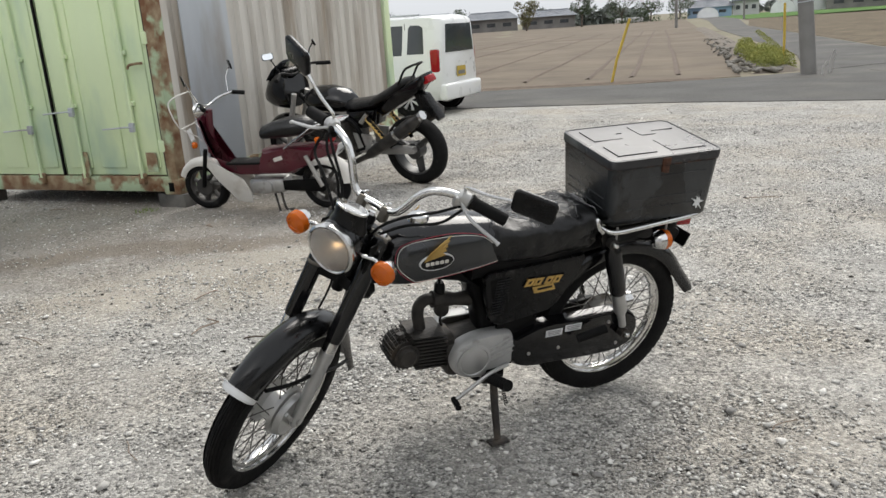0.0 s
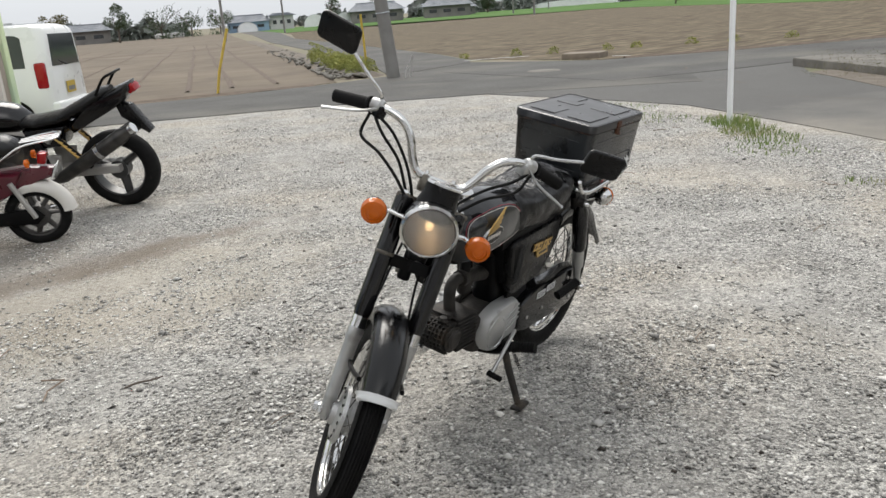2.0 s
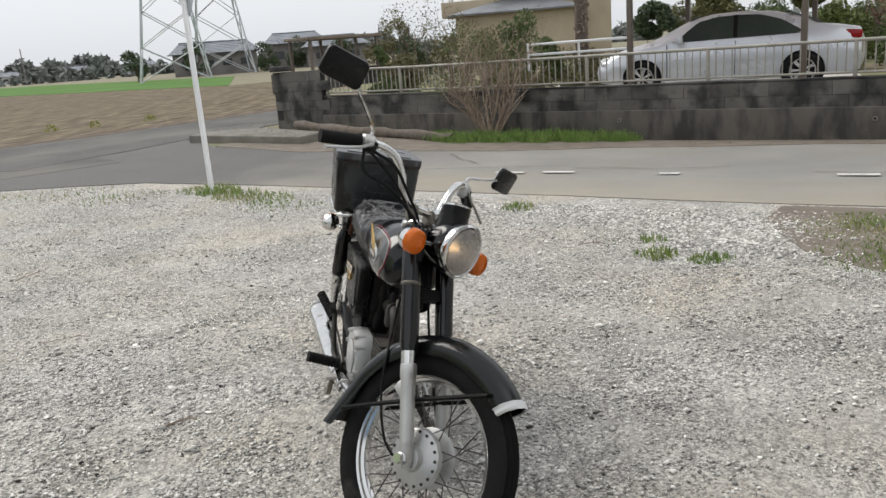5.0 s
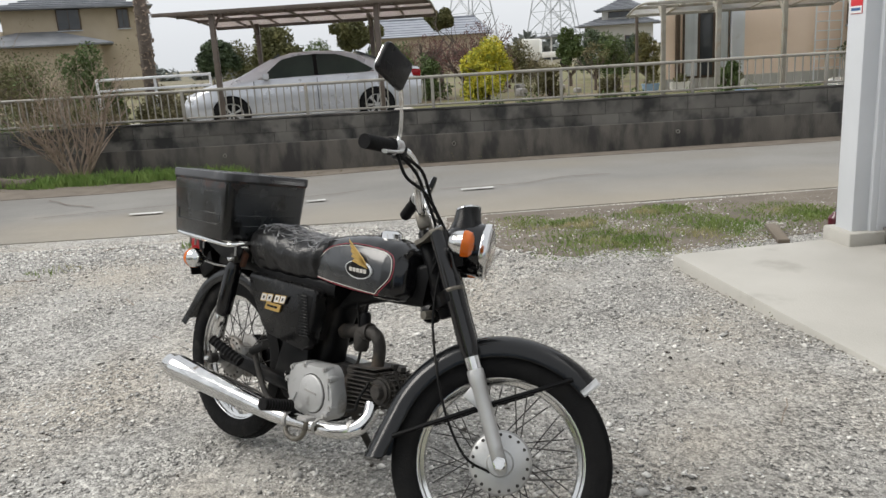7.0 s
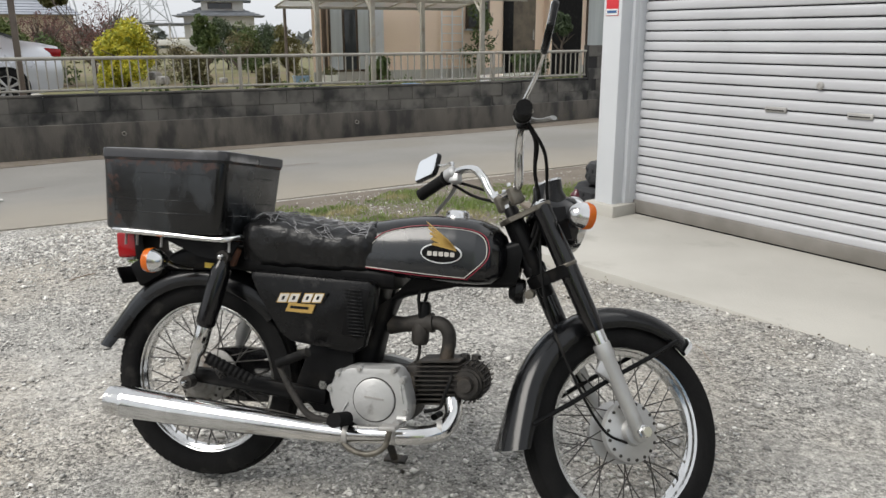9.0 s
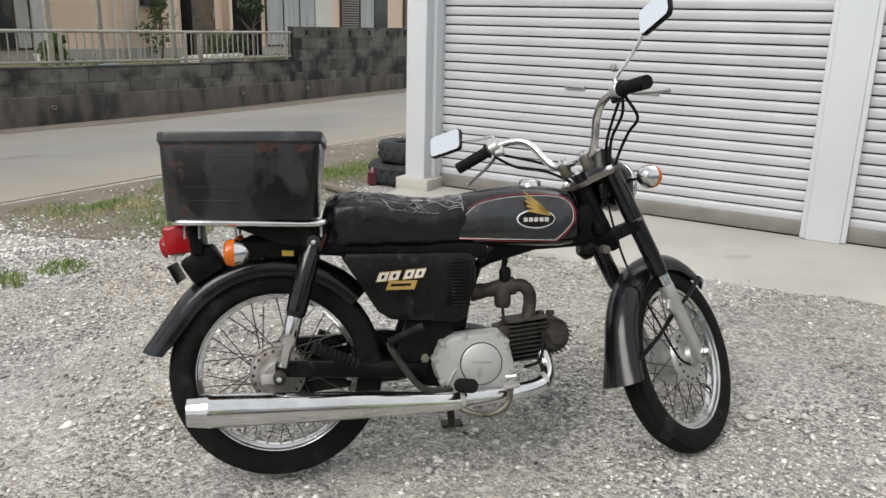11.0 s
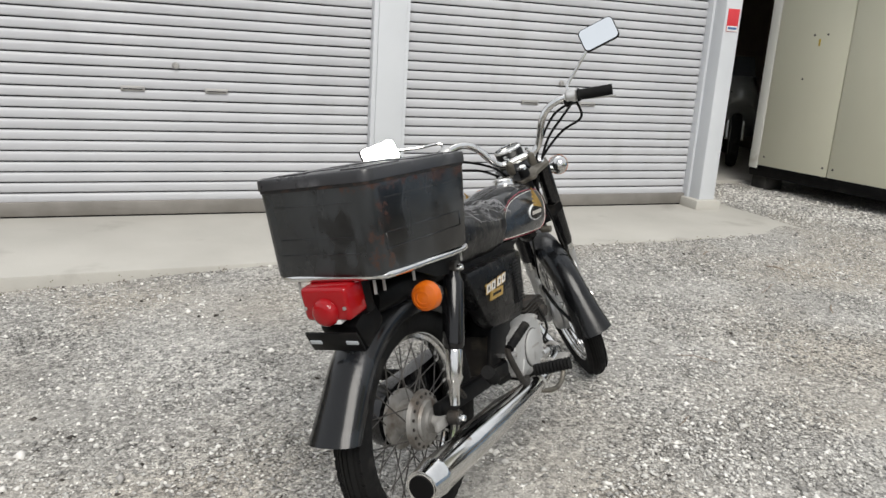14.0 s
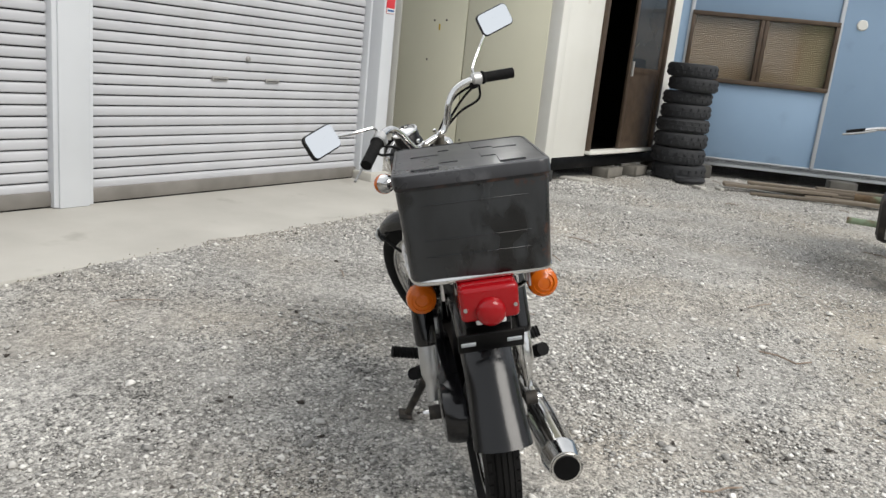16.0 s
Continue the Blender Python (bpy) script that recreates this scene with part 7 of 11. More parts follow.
# ---- simple wheel for the parked machines ----
def plain_wheel(parent, c, R, w, rim_mat, spokes, m=None, hub_r=0.07):
    wh = part("wheel", Lathe([(hub_r, -0.05), (hub_r, 0.05)], c, "y", 20), rim_mat, parent, "", m)
    part("tyre", Lathe([(R * 0.70, -w * 0.40), (R * 0.80, -w * 0.5), (R * 0.92, -w * 0.46), (R, -w * 0.2), (R, w * 0.2), (R * 0.92, w * 0.46), (R * 0.80, w * 0.5), (R * 0.70, w * 0.40)], c, "y", 40, True), RUBBER, wh, "", m, 50)
    part("rim", Lathe([(R * 0.73, -w * 0.40), (R * 0.66, -w * 0.34), (R * 0.64, 0), (R * 0.66, w * 0.34), (R * 0.73, w * 0.40), (R * 0.70, 0)], c, "y", 40, True), rim_mat, wh, "", m)
    for k in range(spokes):
        a = 2 * math.pi * k / spokes + 0.3
        p0 = Vector(c) + Vector((math.cos(a), 0, math.sin(a))) * hub_r * 0.8
        p1 = Vector(c) + Vector((math.cos(a + 0.12), 0, math.sin(a + 0.12))) * R * 0.67
        part("spoke", Tube([p0, p1], [w * 0.26, w * 0.20] if spokes < 12 else 0.002, 8, flat=0.8), rim_mat, wh, "", m)
    return wh


MAROON = mat("maroon_paint", (0.085, 0.008, 0.018), (0.065, 0.006, 0.014), scale=6, rough=0.3, coat=0.4, c3=(0.12, 0.05, 0.05), s3=9, t3=(0.62, 0.8))
IVORY = mat("ivory_plastic", (0.66, 0.645, 0.61), (0.58, 0.56, 0.52), scale=5, rough=0.45, c3=(0.35, 0.31, 0.26), s3=7, t3=(0.6, 0.8))


def xz(outline, y0, y1, bevel=0.0):
    """A side outline (x, z) with a thickness from y0 to y1."""
    return slab(bmesh.new(), outline, y0, y1, Matrix(((1, 0, 0, 0), (0, 0, 1, 0), (0, 1, 0, 0), (0, 0, 0, 1))), bevel)


MOP = Matrix.Translation((-0.815, 6.17, -0.005)) @ pose(0, 0, 0, 0, 0, 168.5) @ pose(0, 0, 0, -7, 0, 0)
MOP_WHEEL = mat("dark_pressed_wheel", (0.05, 0.048, 0.046), (0.09, 0.085, 0.08), scale=9, rough=0.5, metal=0.4)
mop = thing("moped", "small maroon step-through moped with white leg shields", "moped", MOP)
plain_wheel(mop, (0, 0, 0.195), 0.195, 0.085, MOP_WHEEL, 7)
plain_wheel(mop, (1.04, 0, 0.195), 0.195, 0.085, MOP_WHEEL, 7)
body = part("body", xz([(0.93, 0.76), (0.985, 0.74), (0.955, 0.56), (0.90, 0.42), (0.76, 0.365), (0.50, 0.37), (0.46, 0.49), (0.28, 0.50), (0.0, 0.52), (-0.16, 0.50), (-0.14, 0.44), (0.06, 0.40), (0.24, 0.29), (0.70, 0.285), (0.85, 0.33), (0.90, 0.45)], -0.05, 0.05, 0.018), MAROON, mop, "maroon pressed-steel body")
part("side_fairing", xz([(0.46, 0.49), (0.24, 0.50), (0.02, 0.50), (0.10, 0.36), (0.26, 0.30), (0.50, 0.30), (0.52, 0.36)], -0.085, 0.085, 0.03), MAROON, body)
for s in (-1, 1):
    part("side_mark", Box((0.075, 0.003, 0.03), (0.33, 0.087 * s, 0.42), (0, 15, 0)), IVORY, body)
    part("leg_shield", xz([(0.93, 0.43), (0.96, 0.37), (0.88, 0.25), (0.74, 0.09), (0.62, 0.07), (0.61, 0.14), (0.66, 0.26), (0.80, 0.34)], 0.075 * s - 0.006, 0.075 * s + 0.006, 0.004), IVORY, mop, "scuffed ivory leg shield")
seat2 = [[(x, math.cos(a) * w, z + math.sin(a) * h) for a in (2 * math.pi * k / 20 for k in range(20))] for x, z, w, h in ((0.47, 0.60, 0.05, 0.03), (0.44, 0.61, 0.10, 0.05), (0.34, 0.63, 0.12, 0.065), (0.22, 0.645, 0.125, 0.075), (0.08, 0.655, 0.12, 0.07), (0.02, 0.65, 0.08, 0.04))]
part("seat", skin(bmesh.new(), seat2), VINYL, mop, "black vinyl seat", smooth=60)
part("footboard", Box((0.34, 0.16, 0.02), (0.62, 0, 0.385), bevel=0.008), RUBBER, mop)
part("engine", Box((0.30, 0.17, 0.12), (0.47, 0, 0.20), bevel=0.03), ALU, mop, "dull alloy engine")
part("engine_cover", xz(rounded(0.17, 0.10, 0.04, 4, 0.50, 0.20), 0.08, 0.105, 0.01), ALU, mop)
part("side_stand", Tube([(0.42, 0.06, 0.14), (0.36, 0.13, 0.0)], 0.009, 8), GREASE, mop)
part("centre_stand", Tube(smooth_line([(0.36, 0.07, 0.16), (0.33, 0.09, 0.03), (0.27, 0.09, 0.02)], 4), 0.010, 8), GREASE, mop)
part("chain_case", xz([(0.40, 0.24), (0.0, 0.26), (-0.05, 0.20), (0.0, 0.15), (0.40, 0.17)], 0.055, 0.075, 0.008), BLACK_STEEL, mop)
part("exhaust", Tube(smooth_line([(0.55, -0.06, 0.16), (0.35, -0.10, 0.12), (0.0, -0.11, 0.17), (-0.2, -0.11, 0.20)], 5), [0.014] * 6 + [0.03] * 10, 10), CHROME, mop)
for s in (-1, 1):
    part("shock", Tube([(0.10, 0.085 * s, 0.44), (0.0, 0.085 * s, 0.20)], 0.017, 10), BARE_STEEL, mop)
    part("fork_leg", Tube([(0.955, 0.055 * s, 0.50), (1.035, 0.06 * s, 0.20)], 0.017, 10), BLACK_STEEL, mop)
    part("rear_indicator", Lathe([(0.006, -0.02), (0.024, -0.01), (0.027, 0.01), (0, 0.018)], (-0.03, 0.11 * s, 0.56), pose(0, 0, 0, 0, -90, 0), 16), ORANGE, mop)
    part("front_indicator", Lathe([(0.006, -0.02), (0.024, -0.01), (0.027, 0.01), (0, 0.018)], (1.0, 0.11 * s, 0.55), pose(0, 0, 0, 0, 90, 0), 16), ORANGE, mop)
part("rear_mudguard", mudguard(bmesh.new(), (0, 0, 0.195), 0.228, 60, 175, 0.055, 0.06, 16), IVORY, mop, "ivory rear mudguard")
part("front_mudguard", mudguard(bmesh.new(), (1.04, 0, 0.195), 0.225, 25, 165, 0.055, 0.05, 16), IVORY, mop, "ivory front mudguard")
part("steering_column", Tube([(0.94, 0, 0.46), (0.885, 0, 0.80)], 0.028, 14), MAROON, mop)
part("tail_lamp", Box((0.05, 0.09, 0.07), (-0.10, 0, 0.56), (0, -10, 0), 0.012), RED_LENS, mop)
pl2 = part("number_plate", Box((0.004, 0.13, 0.10), (-0.155, 0, 0.47), (0, -25, 0)), LABEL_WHITE, mop, "white plate with plain bars")
for k in range(2):
    part("plate_bar", Box((0.003, 0.09, 0.022), (-0.158 + 0.014 * k - 0.004, 0, 0.455 + 0.035 * k), (0, -25, 0)), PRINT, pl2)
hb = part("handlebar", Tube(smooth_line([(0.74, -0.29, 0.86), (0.80, -0.24, 0.88), (0.87, -0.12, 0.86), (0.885, 0, 0.83), (0.87, 0.12, 0.86), (0.80, 0.24, 0.88), (0.74, 0.29, 0.86)], 5), 0.011, 10), CHROME, mop)
for s in (-1, 1):
    part("grip", Tube([(0.80, 0.235 * s, 0.88), (0.73, 0.30 * s, 0.857)], 0.017, 10), RUBBER, hb)
    part("lever", Tube([(0.83, 0.21 * s, 0.875), (0.80, 0.32 * s, 0.855)], 0.006, 6), ALU, hb)
    st = part("mirror", Tube(smooth_line([(0.82, 0.21 * s, 0.89), (0.84, 0.26 * s, 1.0), (0.83, 0.31 * s, 1.06)], 4), 0.005, 6), CHROME, mop)
    part("shell", slab(bmesh.new(), rounded(0.07, 0.11, 0.02), -0.012, 0, Matrix.Translation((0.825, 0.33 * s, 1.08)) @ pose(0, 0, 0, 0, 0, 38) @ pose(0, 0, 0, 0, -80, 0), 0.004), PLASTIC, st)
    part("mirror_glass", slab(bmesh.new(), rounded(0.062, 0.10, 0.016), 0, 0.001, Matrix.Translation((0.825, 0.33 * s, 1.08)) @ pose(0, 0, 0, 0, 0, 38) @ pose(0, 0, 0, 0, -80, 0)), MIRROR, st)
part("headlight", Lathe([(0.02, -0.07), (0.055, -0.04), (0.065, 0.0), (0.055, 0.012), (0, 0.02)], (0.985, 0, 0.79), pose(0, 0, 0, 0, 90, 0), 24), CHROME, mop)
hoop = [(1.10 + 0.02 * math.sin(3 * a), 0.17 * math.copysign(abs(math.cos(a)) ** 0.6, math.cos(a)), 0.80 + 0.13 * math.copysign(abs(math.sin(a)) ** 0.7, math.sin(a))) for a in (2 * math.pi * k / 40 for k in range(40))]
bas = part("basket_hoop", Tube(hoop, 0.005, 6, loop=True), IVORY, mop, "white wire basket rim")
for s in (-1, 1):
    part("hoop_stay", Tube([(1.10, 0.10 * s, 0.68), (1.0, 0.05 * s, 0.60), (0.98, 0.03 * s, 0.56)], 0.004, 6), IVORY, bas)
part("paper_tag", Box((0.004, 0.07, 0.09), (1.05, 0.06, 0.62), (0, 10, 10)), LABEL_WHITE, mop)
rk = part("carrier", Tube(smooth_line([(0.26, 0.10, 0.50), (0.10, 0.105, 0.60), (-0.02, 0.10, 0.665), (-0.20, 0.09, 0.69), (-0.23, 0, 0.692), (-0.20, -0.09, 0.69), (-0.02, -0.10, 0.665), (0.10, -0.105, 0.60), (0.26, -0.10, 0.50)], 5), 0.007, 8), CHROME, mop, "chrome rear carrier")
for yy in (-0.04, 0, 0.04):
    part("rack_bar", Tube([(0.0, yy, 0.675), (-0.225, yy, 0.69)], 0.005, 6), CHROME, rk)

# ---- large black motorcycle ----
CAST_GREY = mat("dark_cast_wheel", (0.05, 0.05, 0.05), (0.03, 0.03, 0.03), scale=8, rough=0.4)
BIG = Matrix.Translation((-0.20, 7.05, -0.012)) @ pose(0, 0, 0, 0, 0, 151) @ pose(0, 0, 0, -9, 0, 0)
big = thing("motorcycle", "large black road motorcycle with half fairing on its stand", "motorcycle", BIG)
plain_wheel(big, (0, 0, 0.295), 0.295, 0.15, CAST_GREY, 3)
plain_wheel(big, (1.43, 0, 0.295), 0.295, 0.11, CAST_GREY, 3)
tk = [[(x, math.cos(a) * w, z + math.sin(a) * (h if math.sin(a) > 0 else h * 1.25)) for a in (2 * math.pi * k / 24 for k in range(24))] for x, z, w, h in ((0.60, 0.72, 0.09, 0.05), (0.68, 0.745, 0.135, 0.09), (0.82, 0.765, 0.155, 0.105), (0.98, 0.77, 0.15, 0.10), (1.08, 0.76, 0.11, 0.07), (1.12, 0.745, 0.05, 0.03))]
part("fuel_tank", skin(bmesh.new(), tk), PAINT, big, "glossy black fuel tank", smooth=60)
stt = [[(x, math.cos(a) * w, z + math.sin(a) * h) for a in (2 * math.pi * k / 20 for k in range(20))] for x, z, w, h in ((0.66, 0.705, 0.09, 0.04), (0.50, 0.70, 0.13, 0.05), (0.32, 0.725, 0.13, 0.05), (0.14, 0.80, 0.11, 0.055), (0.0, 0.87, 0.09, 0.05), (-0.08, 0.90, 0.05, 0.03))]
part("seat", skin(bmesh.new(), stt), VINYL, big, "black dual seat", smooth=60)
part("tail_cowl", xz([(0.30, 0.66), (0.10, 0.80), (-0.08, 0.90), (-0.24, 0.955), (-0.25, 0.90), (-0.16, 0.80), (0.05, 0.70), (0.25, 0.60)], -0.085, 0.085, 0.03), PAINT, big, "upswept black tail cowl")
part("grab_rail", Tube(smooth_line([(0.0, 0.10, 0.88), (-0.08, 0.10, 0.99), (-0.13, 0.08, 1.02), (-0.14, -0.08, 1.02), (-0.08, -0.10, 0.99), (0.0, -0.10, 0.88)], 4), 0.010, 8), BLACK_STEEL, big)
part("tail_lamp", Box((0.06, 0.12, 0.06), (-0.245, 0, 0.90), (0, 25, 0), 0.012), RED_LENS, big)
part("rear_guard", xz([(-0.10, 0.80), (-0.20, 0.78), (-0.32, 0.58), (-0.30, 0.56), (-0.12, 0.70)], -0.05, 0.05, 0.01), PLASTIC, big)
part("engine", Box((0.42, 0.36, 0.36), (0.82, 0, 0.42), (0, -6, 0), 0.05), GREASE, big, "dark four-cylinder engine")
for k in range(7):
    part("fin", Box((0.24, 0.40, 0.008), (0.92, 0, 0.42 + 0.025 * k), (0, -10, 0), 0.002, 1), GREASE, big)
part("engine_cover", Lathe([(0, 0.03), (0.075, 0.03), (0.09, 0.01), (0.09, 0)], (0.74, 0.18, 0.36), pose(0, 0, 0, -90, 0, 0), 24), GREASE, big)
part("frame_tube", Tube(smooth_line([(1.15, 0.06, 0.80), (0.90, 0.13, 0.66), (0.55, 0.13, 0.58), (0.45, 0.12, 0.35)], 5), 0.022, 10), BLACK_STEEL, big)
part("side_cover", xz([(0.62, 0.66), (0.28, 0.68), (0.36, 0.52), (0.56, 0.50)], -0.12, 0.12, 0.03), PAINT, big)
part("swing_arm", Box((0.52, 0.22, 0.06), (0.22, 0, 0.31), (0, 2, 0), 0.012), BARE_STEEL, big)
DARK_PIPE = mat("dark_silencer_steel", (0.045, 0.044, 0.043), (0.085, 0.08, 0.075), scale=12, rough=0.35, metal=0.7)
sil = part("silencer", Tube([(0.62, 0.16, 0.20), (0.42, 0.17, 0.28), (0.36, 0.17, 0.31), (0.05, 0.18, 0.48), (-0.16, 0.18, 0.60), (-0.18, 0.18, 0.61), (-0.24, 0.18, 0.645)], [0.022, 0.024, 0.046, 0.055, 0.055, 0.045, 0.038], 20), DARK_PIPE, big, "dark upswept silencer")
part("silencer_cap", Tube([(-0.17, 0.18, 0.605), (-0.255, 0.18, 0.652)], 0.040, 18), CHROME, sil)
part("silencer_strap", Tube([(0.02, 0.18, 0.498), (0.05, 0.18, 0.481)], 0.058, 18), CHROME, sil)
part("silencer", Tube([(0.42, -0.17, 0.28), (0.05, -0.18, 0.48), (-0.18, -0.18, 0.61)], [0.024, 0.05, 0.05], 16), GREASE, big)
for s in (-1, 1):
    sp = part("rear_shock", Tube([(0.36, 0.15 * s, 0.62), (0.14, 0.15 * s, 0.36)], 0.018, 10), BLACK_STEEL, big)
    part("coil", Tube([(Vector((0.34, 0.15 * s, 0.595)).lerp(Vector((0.17, 0.15 * s, 0.395)), k / 70) + Vector((0.028 * math.cos(k * 0.62), 0.028 * math.sin(k * 0.62), 0.02 * math.cos(k * 0.62)))) for k in range(71)], 0.0065, 6), GOLD, sp, "gold coil spring")
    part("reservoir", Tube([(0.42, 0.16 * s, 0.58), (0.33, 0.16 * s, 0.66)], 0.022, 12), CHROME, sp)
    part("fork_leg", Tube([(1.20, 0.09 * s, 0.82), (1.43, 0.09 * s, 0.29)], 0.024, 12), BARE_STEEL, big)
    part("footrest", Tube([(0.46, 0.14 * s, 0.34), (0.46, 0.24 * s, 0.35)], 0.014, 8), RUBBER, big)
    part("footrest_plate", xz([(0.56, 0.48), (0.36, 0.46), (0.40, 0.30), (0.52, 0.30)], 0.13 * s - 0.008, 0.13 * s + 0.008, 0.004), ALU, big)
    part("grip", Tube([(1.17, 0.25 * s, 1.02), (1.10, 0.36 * s, 1.0)], 0.018, 10), RUBBER, big)
    mr_ = part("mirror", Tube(smooth_line([(1.20, 0.20 * s, 1.04), (1.22, 0.24 * s, 1.14), (1.20, 0.29 * s, 1.20)], 4), 0.006, 6), BLACK_STEEL, big)
    part("shell", slab(bmesh.new(), rounded(0.06, 0.10, 0.02), -0.02, 0, Matrix.Translation((1.19, 0.31 * s, 1.205)) @ pose(0, 0, 0, 0, -70, -40 * s), 0.006), PLASTIC, mr_)
    part("mirror_glass", slab(bmesh.new(), rounded(0.052, 0.09, 0.017), 0, 0.001, Matrix.Translation((1.19, 0.31 * s, 1.205)) @ pose(0, 0, 0, 0, -70, -40 * s)), MIRROR, mr_)
part("handlebar", Tube(smooth_line([(1.10, -0.36, 1.0), (1.20, -0.20, 1.03), (1.22, 0, 0.98), (1.20, 0.20, 1.03), (1.10, 0.36, 1.0)], 5), 0.012, 10), BLACK_STEEL, big)
part("fairing", skin(bmesh.new(), [[(x, math.cos(a) * w, z + math.sin(a) * h) for a in (2 * math.pi * k / 20 for k in range(20))] for x, z, w, h in ((1.24, 0.84, 0.17, 0.15), (1.34, 0.86, 0.19, 0.19), (1.45, 0.84, 0.17, 0.16), (1.56, 0.80, 0.10, 0.09), (1.59, 0.79, 0.04, 0.03))]), PAINT, big, "black half fairing", smooth=60)
part("windscreen", skin(bmesh.new(), [[(x, math.cos(a) * w, z + math.sin(a) * 0.012) for a in (2 * math.pi * k / 16 for k in range(16))] for x, z, w in ((1.47, 0.96, 0.13), (1.38, 1.05, 0.12), (1.31, 1.10, 0.07))]), DARK_GLASS, big)
part("instruments", Box((0.06, 0.22, 0.09), (1.27, 0, 1.0), (0, -30, 0), 0.02), PLASTIC, big)
part("front_guard", mudguard(bmesh.new(), (1.43, 0, 0.295), 0.32, 30, 150, 0.06, 0.04, 14), PAINT, big)
part("side_stand", Tube([(0.62, 0.14, 0.24), (0.56, 0.28, 0.045)], 0.012, 8), GREASE, big)

# ---- cars: side outline lofted across the width ----
def car_shell(rows, n_top=2):
    """Rows of (x, half-width, floor z, waist z, roof z, roof half-width)."""
    rings = []
    for x, w, z0, zw, zr, wr in rows:
        half = [(w * 0.90, z0), (w * 0.985, z0 + (zw - z0) * 0.25), (w, z0 + (zw - z0) * 0.6), (w * 0.965, zw), ((w * 0.5 + wr * 0.5) * 0.97, (zw + zr) / 2), (wr, zr - 0.04 * min(1, (zr - zw) * 4)), (wr * 0.8, zr - 0.006), (wr * 0.35, zr)]
        rings.append([(x, y, z) for y, z in half] + [(x, -y, z) for y, z in reversed(half)])
    return skin(bmesh.new(), rings)


# greenish light in the panes is put into this opaque glass colour
CAR_GLASS = mat("greenish_car_glass", (0.075, 0.10, 0.085), (0.05, 0.065, 0.06), scale=1.5, rough=0.06, rrange=0.03)
SILVER = mat("silver_car_paint", (0.58, 0.60, 0.64), (0.52, 0.54, 0.58), scale=2, rough=0.3, metal=0.35, coat=0.5)
WHITE_CAR = mat("white_car_paint", (0.76, 0.77, 0.76), (0.72, 0.73, 0.72), scale=2, rough=0.3, coat=0.4)


def alloy_wheel(parent, c, R, w, side):
    wh = part("wheel", Lathe([(R * 0.66, -w / 2), (R * 0.86, -w / 2), (R, -w * 0.34), (R, w * 0.34), (R * 0.86, w / 2), (R * 0.66, w / 2)], c, "y", 36, True), RUBBER, parent)
    part("rim", Lathe([(R * 0.66, -w * 0.45), (R * 0.60, -w * 0.38), (R * 0.60, w * 0.38), (R * 0.66, w * 0.45)], c, "y", 36, True), ALU, wh)
    part("disc", Lathe([(0.01, 0), (R * 0.6, 0), (R * 0.6, 0.01)], c, "y", 24), BLACK_STEEL, wh)
    for k in range(7):
        a = 2 * math.pi * k / 7
        for da in (-0.09, 0.09):
            p0 = Vector(c) + Vector((math.cos(a) * R * 0.10, side * w * 0.40, math.sin(a) * R * 0.10))
            p1 = Vector(c) + Vector((math.cos(a + da) * R * 0.63, side * w * 0.42, math.sin(a + da) * R * 0.63))
            part("rim_spoke", Tube([p0, p1], 0.014, 6), ALU, wh)
    part("hub_cap", Lathe([(0, 0.012), (R * 0.12, 0.01), (R * 0.14, -0.01)], (c[0], c[1] + side * w * 0.40, c[2]), pose(0, 0, 0, -90 * side, 0, 0), 16), ALU, wh)
    return wh


# silver sedan behind the fence: x forward, its left flank towards the yard
SED = Matrix.Translation((13.28, 0.96, 0.16)) @ pose(0, 0, 0, 0, 0, 84) @ Matrix.Diagonal((0.93, 0.95, 0.885, 1))
sedan = thing("car", "silver four-door sedan parked under the carport", "car", SED)
rows = [(-2.30, 0.55, 0.42, 0.70, 0.80, 0.50), (-2.22, 0.78, 0.28, 0.86, 1.02, 0.68), (-1.90, 0.88, 0.22, 0.94, 1.09, 0.74), (-1.55, 0.895, 0.20, 0.96, 1.14, 0.72), (-1.25, 0.90, 0.20, 0.96, 1.30, 0.62), (-0.80, 0.90, 0.20, 0.955, 1.42, 0.60), (-0.30, 0.90, 0.20, 0.95, 1.455, 0.60),
        (0.20, 0.90, 0.20, 0.94, 1.44, 0.61), (0.60, 0.90, 0.20, 0.93, 1.34, 0.62), (0.95, 0.90, 0.20, 0.92, 1.16, 0.66), (1.25, 0.895, 0.20, 0.90, 1.01, 0.72), (1.60, 0.89, 0.20, 0.83, 0.93, 0.72), (1.95, 0.86, 0.22, 0.74, 0.84, 0.68), (2.20, 0.76, 0.26, 0.62, 0.70, 0.58), (2.30, 0.55, 0.34, 0.52, 0.58, 0.42)]
part("body", car_shell(rows), SILVER, sedan, "silver car body", smooth=50)
